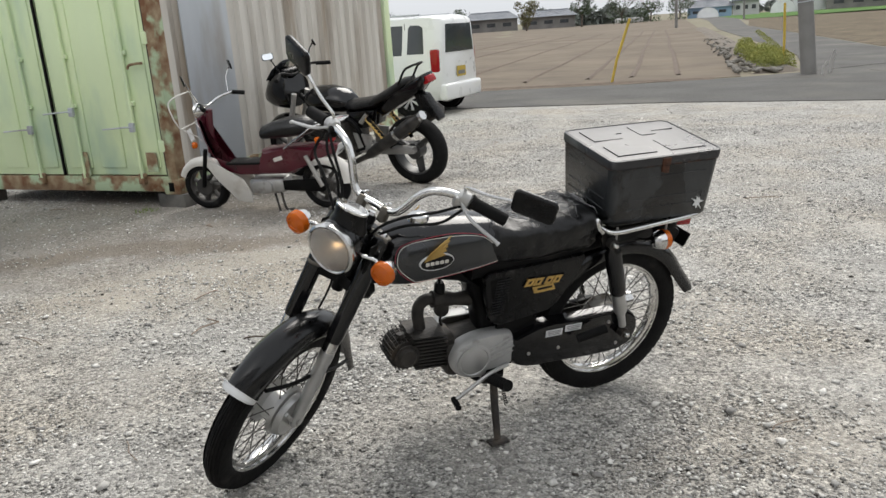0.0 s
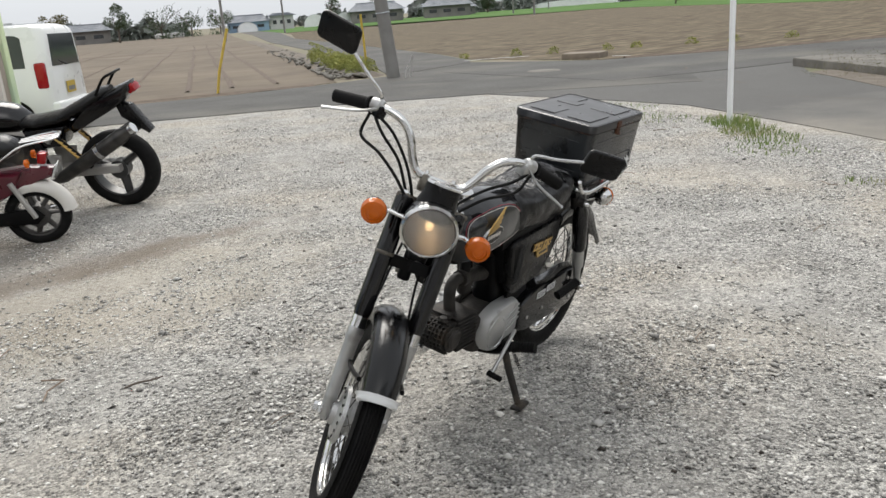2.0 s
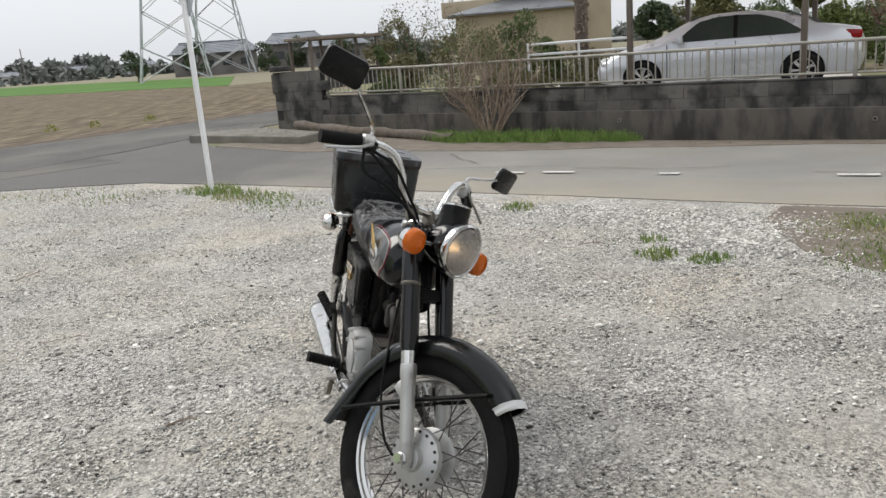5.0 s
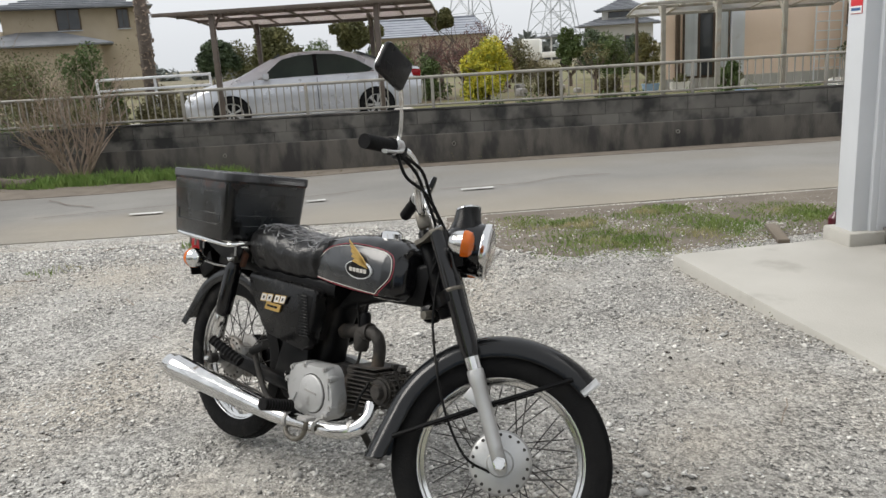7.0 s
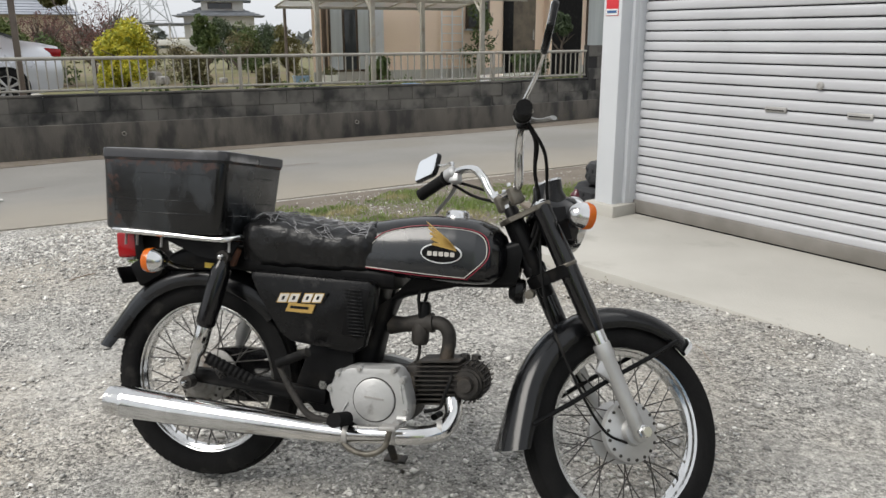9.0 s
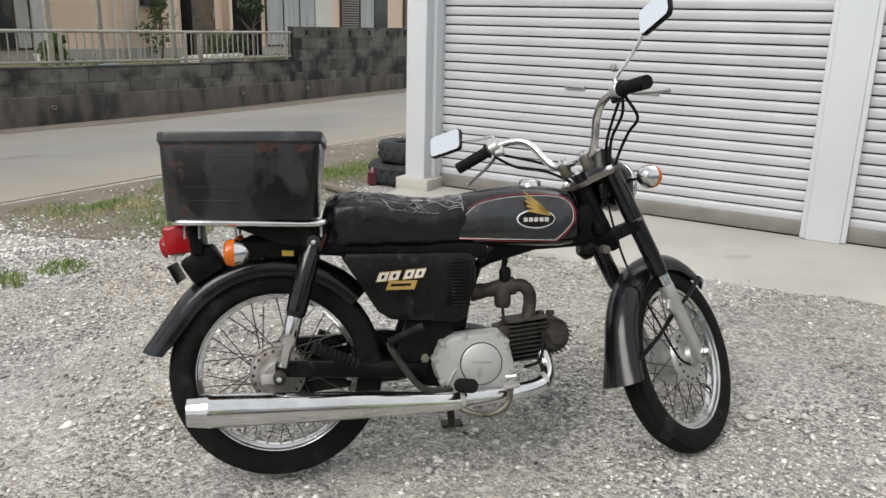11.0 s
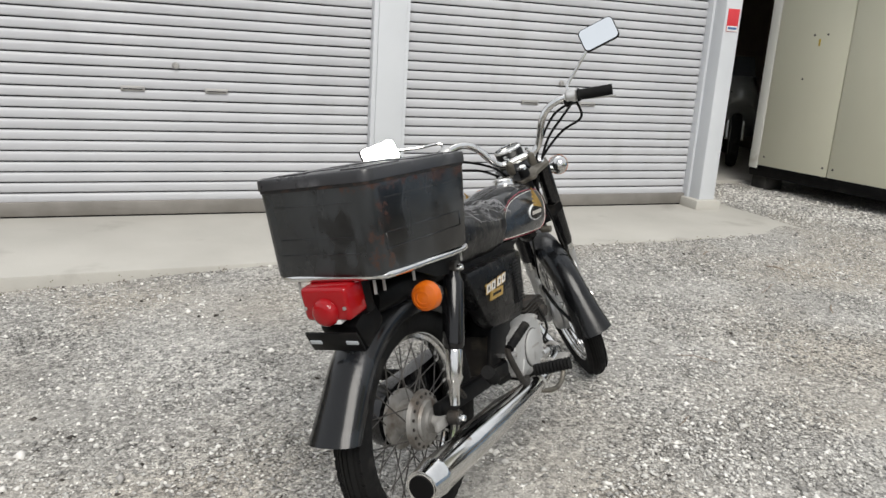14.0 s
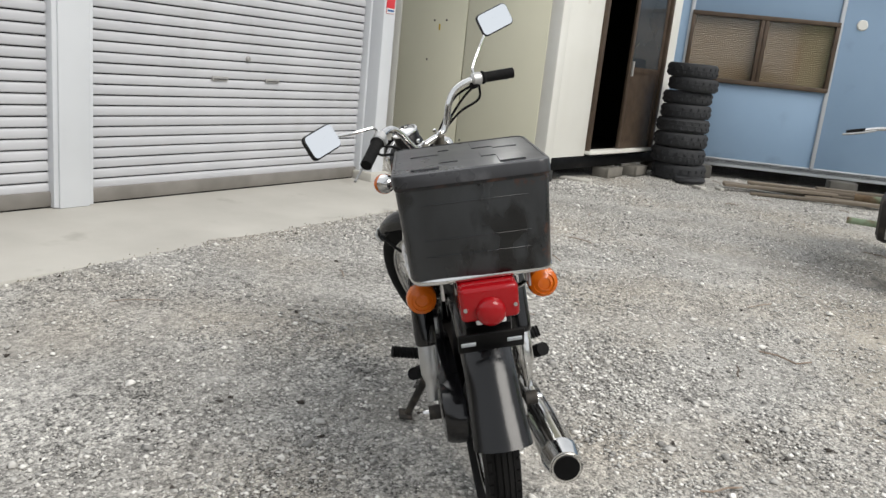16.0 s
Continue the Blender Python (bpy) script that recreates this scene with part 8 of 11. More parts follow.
for s in (-1, 1):
    def flank_y(x, z):
        r = [np.interp(x, [q[0] for q in rows], [q[k] for q in rows]) for k in range(6)]
        f = (z - r[3]) / max(0.01, r[4] - r[3])
        return float(np.interp(f, [0, 0.5, 0.9, 1], [r[1] * 0.965, (r[1] * 0.5 + r[5] * 0.5) * 0.97, r[5], r[5]]))

    def flank(o, lift=0.0):
        a = [(x, s * (flank_y(x, z) + 0.006 + lift), z) for x, z in o]
        return skin(bmesh.new(), [a, [(x, y - 0.03 * s, z) for x, y, z in a]])

    def side_glass(low, high):
        """A curved pane between a lower and an upper edge of (x, z)."""
        bm = bmesh.new()
        grid = []
        for x in np.linspace(low[0][0], low[-1][0], 13):
            z0, z1 = np.interp(x, [p[0] for p in low], [p[1] for p in low]), np.interp(x, [p[0] for p in high], [p[1] for p in high])
            grid.append([bm.verts.new((x, s * (flank_y(x, z0 + (z1 - z0) * f) + 0.014), z0 + (z1 - z0) * f)) for f in (0, 0.25, 0.5, 0.75, 1)])
        for a, b in zip(grid, grid[1:]):
            for q in range(4):
                bm.faces.new((a[q], a[q + 1], b[q + 1], b[q]))
        bmesh.ops.solidify(bm, geom=bm.faces[:], thickness=0.006)
        return bm
    part("window", side_glass([(-0.18, 0.975), (0.80, 0.965)], [(-0.18, 1.385), (0.10, 1.375), (0.42, 1.31), (0.80, 0.985)]), CAR_GLASS, sedan, "greenish front side window")
    part("window", side_glass([(-1.30, 1.02), (-1.18, 0.985), (-0.25, 0.975)], [(-1.30, 1.035), (-0.98, 1.25), (-0.62, 1.365), (-0.25, 1.388)]), CAR_GLASS, sedan, "greenish rear side window")
    part("window_trim", flank([(0.86, 0.955), (0.86, 0.968), (-1.32, 1.0), (-1.32, 0.985)], 0.004), CHROME, sedan)
    part("pillar", flank([(-0.18, 0.975), (-0.18, 1.39), (-0.25, 1.39), (-0.25, 0.975)], 0.004), BLACK_STEEL, sedan)
    for x in (-0.22, 0.95):
        part("door_gap", Box((0.010, 0.012, 0.62), (x, 0.90 * s, 0.62)), BLACK_STEEL, sedan)
    for x in (-0.05, -1.05):
        part("door_handle", Box((0.17, 0.03, 0.03), (x, 0.905 * s, 0.84), bevel=0.008), SILVER, sedan)
    mi = part("wing_mirror", Box((0.12, 0.20, 0.13), (0.72, 0.98 * s, 1.01), bevel=0.035, seg=3), SILVER, sedan)
    part("headlamp", Box((0.36, 0.10, 0.14), (2.02, 0.70 * s, 0.70), (0, 12, 18 * s), 0.03), CLEAR_LENS, sedan)
    part("tail_lamp", Box((0.30, 0.10, 0.15), (-2.08, 0.76 * s, 0.91), (0, -6, -14 * s), 0.03), RED_LENS, sedan)
    part("sill", Box((2.0, 0.03, 0.03), (0, 0.885 * s, 0.235), bevel=0.006), CHROME, sedan)
    for x in (-1.32, 1.40):
        part("wheel_arch", Lathe([(0.05, -0.01), (0.355, -0.01), (0.355, 0.012), (0.05, 0.012)], (x, 0.893 * s, 0.33), "y", 36, False), BLACK_STEEL, sedan)
        alloy_wheel(sedan, (x, 0.83 * s, 0.325), 0.325, 0.20, s)
part("windscreen", skin(bmesh.new(), [[(0.98, -0.62, 1.02), (0.98, 0.62, 1.02), (0.42, 0.53, 1.40), (0.42, -0.53, 1.40)], [(1.0, -0.62, 1.04), (1.0, 0.62, 1.04), (0.45, 0.53, 1.42), (0.45, -0.53, 1.42)]]), DARK_GLASS, sedan)
part("rear_screen", skin(bmesh.new(), [[(-1.60, -0.60, 1.145), (-1.60, 0.60, 1.145), (-1.05, 0.50, 1.38), (-1.05, -0.50, 1.38)], [(-1.62, -0.60, 1.165), (-1.62, 0.60, 1.165), (-1.07, 0.50, 1.40), (-1.07, -0.50, 1.40)]]), DARK_GLASS, sedan)

# white kei van beyond the container, its tail towards the road
VD = Vector((-0.93, 0.37, 0)).normalized()
VAN = Matrix.Translation((-0.50, 13.1, gz(0, 13))) @ Matrix(((VD.x, VD.y * 0 - VD.y, 0, 0), (VD.y, VD.x, 0, 0), (0, 0, 1, 0), (0, 0, 0, 1))) @ Matrix.Translation((0.10, -0.70, 0))
van = thing("van", "white boxy kei wagon parked beside the container", "car", VAN)
vrows = [(-0.10, 0.62, 0.30, 0.86, 1.46, 0.52), (-0.05, 0.70, 0.26, 0.90, 1.53, 0.58), (0.10, 0.735, 0.22, 0.92, 1.57, 0.61), (0.60, 0.74, 0.20, 0.92, 1.57, 0.62), (1.40, 0.74, 0.20, 0.90, 1.58, 0.62), (2.0, 0.74, 0.20, 0.90, 1.54, 0.60), (2.5, 0.73, 0.20, 0.88, 1.20, 0.62), (2.75, 0.72, 0.20, 0.86, 0.98, 0.62), (3.15, 0.68, 0.22, 0.74, 0.86, 0.58), (3.28, 0.55, 0.30, 0.60, 0.70, 0.48)]
part("body", car_shell(vrows), WHITE_CAR, van, "white van body", smooth=50)
for s in (-1, 1):
    def side(o, lift=0.0):
        a = []
        for x, z in o:
            r = [np.interp(x, [q[0] for q in vrows], [q[k] for q in vrows]) for k in range(6)]
            f = (z - r[3]) / max(0.01, r[4] - r[3])
            y = np.interp(f, [-1, 0, 0.5, 0.9, 1], [r[1], r[1] * 0.965, (r[1] * 0.5 + r[5] * 0.5) * 0.97, r[5], r[5]])
            a.append((x, s * (float(y) + 0.006 + lift), z))
        return skin(bmesh.new(), [a, [(x, y - 0.03 * s, z) for x, y, z in a]])
    part("window", side([(0.20, 0.98), (0.22, 1.38), (0.28, 1.42), (0.44, 1.43), (0.48, 1.38), (0.50, 0.98)]), DARK_GLASS, van, "dark quarter window")
    part("window", side([(0.60, 0.97), (0.58, 1.43), (1.22, 1.44), (1.28, 1.38), (1.28, 0.97)]), DARK_GLASS, van, "dark side window")
    part("window", side([(1.42, 0.97), (1.42, 1.44), (2.0, 1.42), (2.25, 1.15), (2.25, 0.97)]), DARK_GLASS, van, "dark side window")
    part("door_gap", side([(0.540, 0.35), (0.540, 1.46), (0.550, 1.46), (0.550, 0.35)], 0.001), BLACK_STEEL, van)
    part("door_handle", Box((0.14, 0.03, 0.03), (0.84, 0.735 * s, 0.84), bevel=0.006), WHITE_CAR, van)
    part("tail_lamp", Box((0.15, 0.10, 0.36), (0.015, 0.672 * s, 0.86), (0, 0, 8 * s), 0.03), RED_LENS, van, "tall red tail lamp")
    part("wheel_arch", Lathe([(0.05, -0.01), (0.30, -0.01), (0.30, 0.012), (0.05, 0.012)], (0.48, 0.735 * s, 0.27), "y", 32), BLACK_STEEL, van)
    alloy_wheel(van, (0.48, 0.68 * s, 0.265), 0.265, 0.15, s)
    alloy_wheel(van, (2.75, 0.68 * s, 0.265), 0.265, 0.15, s)
    part("roof_rail", Tube([(0.3, 0.55 * s, 1.585), (1.7, 0.55 * s, 1.60)], 0.014, 8), GREY_STEEL, van)
part("rear_screen", skin(bmesh.new(), [[(-0.080, -0.52, 0.98), (-0.080, 0.52, 0.98), (-0.070, 0.47, 1.42), (-0.070, -0.47, 1.42)], [(-0.112, -0.52, 0.98), (-0.112, 0.52, 0.98), (-0.108, 0.47, 1.42), (-0.108, -0.47, 1.42)]]), DARK_GLASS, van, "dark rear window")
part("wiper", Tube([(-0.115, 0.0, 0.98), (-0.11, 0.28, 1.05)], 0.008, 6), BLACK_STEEL, van)
part("rear_bumper", Box((0.16, 1.36, 0.26), (-0.09, 0, 0.36), bevel=0.04, seg=3), WHITE_CAR, van)
vp = part("number_plate", Box((0.006, 0.33, 0.165), (-0.118, 0, 0.66)), YELLOW, van, "yellow plate with plain bars")
part("plate_bar", Box((0.004, 0.25, 0.06), (-0.122, 0, 0.64)), PRINT, vp)

# ---- garden wall with rail fence ----
WA, WB, WC = Vector((13.5, 9.9, 0)), Vector((7.6, -6.0, 0)), Vector((5.2, -17.0, 0))


def along(a, b, y_up=False):
    """Frame with x from a to b and y towards the road side."""
    d = (b - a).normalized()
    n = Vector((d.y, -d.x, 0))
    if n.x > 0:
        n = -n
    return Matrix(((d.x, n.x, 0, a.x), (d.y, n.y, 0, a.y), (0, 0, 1, 0), (0, 0, 0, 1)))


W1, W2 = along(WA, WB), along(WB, WC)
L1, L2 = (WB - WA).length, (WC - WB).length
wall = thing("garden_wall", "weathered dark concrete and block garden wall beside the lane", "wall", kind="structure")
part("footing", slab(bmesh.new(), [(1.4, -0.10), (L1 + 0.02, -0.10), (L1 + 0.02, 0.055), (1.4, 0.055)], -0.75, 0.09, W1, 0.012), FOOTING, wall, "stained poured concrete base")
part("footing", slab(bmesh.new(), [(-0.02, -0.10), (L2, -0.10), (L2, 0.055), (-0.02, 0.055)], -0.75, 0.09, W2, 0.012), FOOTING, wall, "stained poured concrete base")
part("mortar", slab(bmesh.new(), [(1.40, -0.12), (L1, -0.12), (L1, -0.012), (1.40, -0.012)], 0.0, 0.43, W1), OLD_WALL, wall)
part("mortar", slab(bmesh.new(), [(0.0, -0.12), (2.1, -0.12), (2.1, -0.012), (0.0, -0.012)], 0.0, 0.43, W2), OLD_WALL, wall)
part("mortar", slab(bmesh.new(), [(2.1, -0.12), (L2, -0.12), (L2, -0.012), (2.1, -0.012)], 0.0, 1.03, W2), OLD_WALL, wall)
part("mortar", slab(bmesh.new(), [(0.0, -0.14), (1.4, -0.14), (1.4, -0.0), (0.0, -0.0)], -0.6, 0.98, W1), OLD_WALL, wall)
part("pier_cap", slab(bmesh.new(), [(-0.04, -0.17), (0.42, -0.17), (0.42, 0.04), (-0.04, 0.04)], 0.995, 1.10, W1, 0.012), OLD_WALL, wall, "stained concrete pier cap")
part("coping", slab(bmesh.new(), [(1.42, -0.125), (L1, -0.125), (L1, 0.004), (1.42, 0.004)], 0.448, 0.475, W1, 0.006), OLD_WALL, wall, "thin concrete coping")
part("coping", slab(bmesh.new(), [(0.0, -0.125), (2.1, -0.125), (2.1, 0.004), (0.0, 0.004)], 0.448, 0.475, W2, 0.006), OLD_WALL, wall, "thin concrete coping")
first_block = None


def lay_blocks(frame_m, x0, x1, rows, z0, proud=0.0):
    """Courses of concrete block, each block slightly out of true."""
    global first_block
    rb = random.Random(int(x0 * 31 + z0 * 7) + rows)
    for r in range(rows):
        x = x0 + (0.2 if r % 2 else 0.0)
        while x < x1 - 0.15:
            m = frame_m @ pose(x + 0.195, -0.066 + proud + rb.uniform(-0.002, 0.002), z0 + 0.095 + r * 0.196, 0, rb.uniform(-0.3, 0.3), rb.uniform(-0.4, 0.4))
            if first_block is None:
                first_block = part("block", Box((0.392, 0.13, 0.191), bevel=0.002, seg=1), BLOCK, wall)
                first_block.matrix_basis = m
            else:
                share("block", first_block, m, wall)
            x += 0.398


lay_blocks(W1, 0.0, 1.4, 6, -0.20, 0.012)
lay_blocks(W1, 1.42, L1, 2, 0.085 - 0.03)
lay_blocks(W2, 0.02, 2.1, 2, 0.085 - 0.03)
lay_blocks(W2, 2.12, L2 - 0.2, 5, 0.055)
# black crosses on the block face paint the shade of vent openings
vent = None
for k in range(14):
    m = W2 @ pose(2.45 + 0.62 * k, 0.006, 0.93)
    if vent is None:
        vent = part("vent_flower", box(Box((0.11, 0.004, 0.03), rot=(0, 45, 0)), (0.11, 0.0045, 0.03), rot=(0, -45, 0)), BLACK_STEEL, wall, "flower vent, its dark openings drawn as a black cross")
        vent.matrix_basis = m
    else:
        share("vent_flower", vent, m, wall)
for s in (3.0, 7.8, 11.3, 14.6):
    part("weep_pipe", Lathe([(0.022, 0), (0.030, 0), (0.030, 0.03), (0.022, 0.03)], axis=W1 @ pose(s, 0.045, -0.06, -90, 0, 0), n=14, close=True), GREY_RAIL, wall, "drain hole")
for s in (0.8, 2.4):
    part("weep_pipe", Lathe([(0.022, 0), (0.030, 0), (0.030, 0.03), (0.022, 0.03)], axis=W2 @ pose(s, 0.045, -0.04, -90, 0, 0), n=14, close=True), GREY_RAIL, wall, "drain hole")

fence = thing("rail_fence", "grey-green painted steel rail fence on the garden wall", "fence")
for fm, a, b in ((W1, 1.45, L1), (W2, 0.0, 2.1)):
    part("rail", Tube([fm @ Vector((x, -0.06, 0.93 + 0.10 * max(0, (3.0 - x) / 3) * (fm is W1))) for x in (a, a + 1, a + 2.5, (a + b) / 2, b)] if fm is W1 else [fm @ Vector((x, -0.06, 0.93)) for x in (a, b)], 0.024, 10), GREY_RAIL, fence, "top rail")
    part("rail", Tube([fm @ Vector((x, -0.06, 0.525)) for x in (a, b)], 0.017, 8), GREY_RAIL, fence, "bottom rail")
bal = None
for fm, a, b in ((W1, 1.50, L1), (W2, 0.06, 2.1)):
    x = a
    k = 0
    while x < b:
        top = 0.93 + (0.10 * max(0, (3.0 - x) / 3) if fm is W1 else 0)
        if k % 17 == 0:
            part("post", Box((0.045, 0.045, top - 0.44), bevel=0.004), GREY_RAIL, fence, m=fm @ pose(x, -0.06, (top + 0.44) / 2))
        elif bal is None:
            bal = part("baluster", Box((0.016, 0.016, 0.41), (0, 0, 0), bevel=0.002, seg=1), GREY_RAIL, fence)
            bal.matrix_basis = fm @ pose(x, -0.06, 0.727)
        else:
            share("baluster", bal, fm @ pose(x, -0.06, 0.525 + (top - 0.525) / 2, 0, 0, 0) @ Matrix.Diagonal((1, 1, (top - 0.525) / 0.405, 1)), fence)
        x += 0.112
        k += 1

# ---- raised garden behind the wall ----
GZ = 0.16
LAWN = mat("dry_lawn", (0.17, 0.155, 0.075), (0.12, 0.125, 0.05), scale=1.2, rough=0.95, bump=0.5, bscale=30, c3=(0.17, 0.13, 0.09), s3=0.5, t3=(0.5, 0.66))
bm = bmesh.new()
slab(bm, [(13.45, 9.75), (7.66, -5.95), (5.3, -16.9), (2.5, -40), (46, -40), (46, 9), (22, 13.2)][::-1], -0.7, GZ)
garden = solid("garden_ground", bm, LAWN, "dry lawn and bare earth of the raised garden", "garden", kind="structure")
bm = bmesh.new()
slab(bm, [(12.3, 4.6), (10.2, -0.9), (15.6, -1.6), (17, 4.4)][::-1], GZ - 0.1, GZ + 0.012)
solid("parking_pad", bm, CONCRETE, "pale concrete pad under the carport", "pavement", kind="structure")


# ---- growing things ----
def blades(name, spots, material, parent=None, seed=3, w=0.004):
    """Grass blades round spots (x, y, radius, count, height)."""
    rng = np.random.default_rng(seed)
    vs, n = [], 0
    for x, y, r, c, h in spots:
        a, q = rng.uniform(0, 6.283, c), r * np.sqrt(rng.uniform(0, 1, c))
        px, py = x + q * np.cos(a), y + q * np.sin(a)
        hh = h * rng.uniform(0.35, 1.15, c) * (1 - 0.45 * q / max(r, 1e-3))
        la, le = rng.uniform(0, 6.283, c), rng.uniform(0.1, 0.75, c) * hh
        wa = rng.uniform(0, 6.283, c)
        z = np.array([gz(u, v) for u, v in zip(px, py)])
        ww = w * rng.uniform(0.6, 1.5, c)
        base = np.stack([px, py, z - 0.005], 1)
        side = np.stack([np.cos(wa) * ww, np.sin(wa) * ww, 0 * ww], 1)
        lean_v = np.stack([np.cos(la) * le, np.sin(la) * le, hh], 1)
        mid = base + lean_v * np.array([0.35, 0.35, 0.6])
        vs.append(np.stack([base - side, base + side, mid + side * 0.7, base + lean_v, mid - side * 0.7], 1).reshape(-1, 3))
        n += c
    v = np.concatenate(vs)
    f = np.arange(n * 5).reshape(-1, 5)
    return raw(name, v.tolist(), f.tolist(), material, parent)


def limbs(bm, p, d, length, r, depth, rng, tips, spread=0.6, kids=3, sides=6, bend=0.25):
    """Grows a branch and its twigs."""
    pts, q, dd = [Vector(p)], Vector(p), Vector(d).normalized()
    for _ in range(3):
        dd = (dd + Vector((rng.uniform(-bend, bend), rng.uniform(-bend, bend), rng.uniform(-bend * 0.4, bend * 0.8)))).normalized()
        q = q + dd * length / 3
        pts.append(q)
    tube(bm, pts, [r, r * 0.85, r * 0.72, r * 0.55], sides)
    if depth == 0:
        tips.append(q)
        return
    for _ in range(kids):
        f = rng.choice((1, 2, 3))
        nd = (dd + Vector((rng.uniform(-spread, spread), rng.uniform(-spread, spread), rng.uniform(-spread * 0.3, spread * 0.8)))).normalized()
        limbs(bm, pts[f], nd, length * rng.uniform(0.55, 0.85), r * 0.55, depth - 1, rng, tips, spread, kids, max(3, sides - 1), bend)


def tree(name, label, at, h, rad, leaf, count, size, seed=1, trunk_r=None, crown_low=0.35, shape=(1, 1, 0.9), bare=False, group="", clumps=16):
    """Tapered trunk and limbs with a crown of many leaf clumps."""
    rng = random.Random(seed)
    t = thing(name, label, "tree" if "tree" in name else "shrub", pose(*at), group)
    bm = bmesh.new()
    tips = []
    tr = trunk_r or h * 0.022
    top = h * (crown_low + 0.12)
    tube(bm, smooth_line([(0, 0, -0.1), (0.02 * h * rng.uniform(-1, 1), 0.02 * h * rng.uniform(-1, 1), top * 0.5), (0.03 * h * rng.uniform(-1, 1), 0.0, top)], 3), [tr * (1.25 - 0.6 * k / 6) for k in range(7)], 8)
    for k in range(6):
        a = k * 1.05 + rng.uniform(-0.3, 0.3)
        limbs(bm, (0, 0, top * rng.uniform(0.55, 1.0)), (math.cos(a) * 0.9, math.sin(a) * 0.9, rng.uniform(0.5, 1.3)), rad * rng.uniform(0.6, 0.9), tr * 0.5, 2 if bare else 1, rng, tips, kids=3)
    part("trunk", bm, BARK, t)
    if leaf is not None:
        seeds = []
        for k in range(clumps):
            a, e = rng.uniform(0, 6.283), rng.uniform(-1, 1)
            q = rad * rng.uniform(0.45, 0.82)
            c = math.sqrt(1 - e * e)
            if name == "shrub":
                f = (k + 0.5) / clumps
                w = rad * (0.75 - 0.35 * f) * rng.uniform(0.3, 1.0)
                seeds.append((w * math.cos(a) * shape[0], w * math.sin(a) * shape[1], h * (0.12 + 0.72 * f), rad * rng.uniform(0.28, 0.42)))
                continue
            seeds.append((q * c * math.cos(a) * shape[0], q * c * math.sin(a) * shape[1], h - rad * shape[2] + q * e * shape[2], rad * rng.uniform(0.24, 0.42)))
        leaf_cloud("crown", seeds, count, size, leaf, t, seed=seed)
    return t


# dry shrub at the wall foot
def dry_shrub():
    rng = random.Random(11)
    sh = thing("shrub", "dry leafless brown shrub against the garden wall", "shrub", pose(11.15, 4.75, gz(11.15, 4.75)))
    bm, tips = bmesh.new(), []
    for k in range(15):
        a = 2 * math.pi * k / 15
        limbs(bm, (0.08 * math.cos(a), 0.08 * math.sin(a), 0), (math.cos(a) * 0.55, math.sin(a) * 0.75, 1.2), rng.uniform(0.65, 0.95), 0.022, 3, rng, tips, 0.85, 3, 4, 0.25)
    part("branchwork", bm, TWIG, sh, smooth=0)
    leaf_cloud("leaves", [(t.x, t.y, t.z, 0.12) for t in tips], 2600, 0.016, LEAF_DRY, sh, seed=5)
    leaf_cloud("leaves", [(-0.3, 0.35, 1.6, 0.35), (0.1, 0.1, 1.5, 0.3), (-0.1, 0.9, 1.0, 0.3)], 900, 0.02, LEAF_MID, sh, seed=6)


dry_shrub()
lush = blades("grass", [(10.6 + 0.12 * (k % 4), 2.55 + 0.16 * k, 0.30, 330, 0.24) for k in range(20)], GRASS_GREEN, seed=8, w=0.006)
tagged(lush, "lush green grass at the wall foot", "grass", kind="stuff")
tagged(blades("grass", [(5.75, 6.6, 0.25, 260, 0.16), (5.5, 6.2, 0.3, 260, 0.11), (5.3, 5.8, 0.35, 240, 0.09), (5.9, 6.9, 0.3, 160, 0.10), (4.9, 5.4, 0.4, 160, 0.06), (5.5, 7.7, 0.5, 220, 0.06), (5.9, 8.8, 0.6, 200, 0.06), (5.6, 9.8, 0.6, 200, 0.05)], GRASS, seed=9),
       "sparse dry grass tufts at the yard edge", "grass", kind="stuff")
tagged(blades("grass", [(3.0, 1.55, 0.14, 220, 0.06), (3.1, 1.87, 0.14, 130, 0.09), (4.8, 3.06, 0.15, 120, 0.10), (3.55, 1.9, 0.1, 70, 0.07), (-2.4, 6.4, 0.10, 40, 0.05), (4.4, 4.1, 0.2, 60, 0.06)]
       + [(2.6 + 0.3 * i + 0.12 * (j % 2), -1.5 + 0.28 * j, 0.24, (620, 90, 330)[(i * 3 + j * 2) % 3], 0.030 + 0.016 * ((i * 5 + j * 3) % 3)) for i in range(6) for j in range(9) if 2.6 + 0.3 * i < 3.95 + 0.20 * (-1.2 + 0.28 * j)], GRASS, seed=10),
       "patchy green and straw-coloured grass beside the lane", "grass", kind="stuff")
dirt = sheet("dirt_strip", [(-0.6, -14), (1.0, -13), (1.75, -10.5), (2.95, -5.6), (3.82, -2.6), (4.05, -1.6), (4.42, -0.4), (4.8, 0.95), (4.2, 1.15), (3.2, 1.0), (2.55, 0.6), (2.45, -1.9), (1.9, -5.0), (0.4, -10)], 0.004, DIRT, "dark bare earth strip beside the lane", "verge", 0.25)
tagged(blades("grass", [(2.35 + 0.16 * j - 0.17 * k, -1.9 - 0.55 * k, 0.30, (420, 160, 300)[(k + j) % 3], 0.05) for k in range(14) for j in range(5)], GRASS, seed=18), "low grass along the earth strip behind the garage", "grass", kind="stuff")

# log, slabs and kerb at the corner
log = Tube(smooth_line([(12.75, 9.1, -0.06), (12.0, 7.9, -0.12), (11.3, 6.5, -0.17), (10.6, 5.25, -0.21)], 5), [0.095 + 0.015 * math.sin(k * 1.7) for k in range(16)], 14)
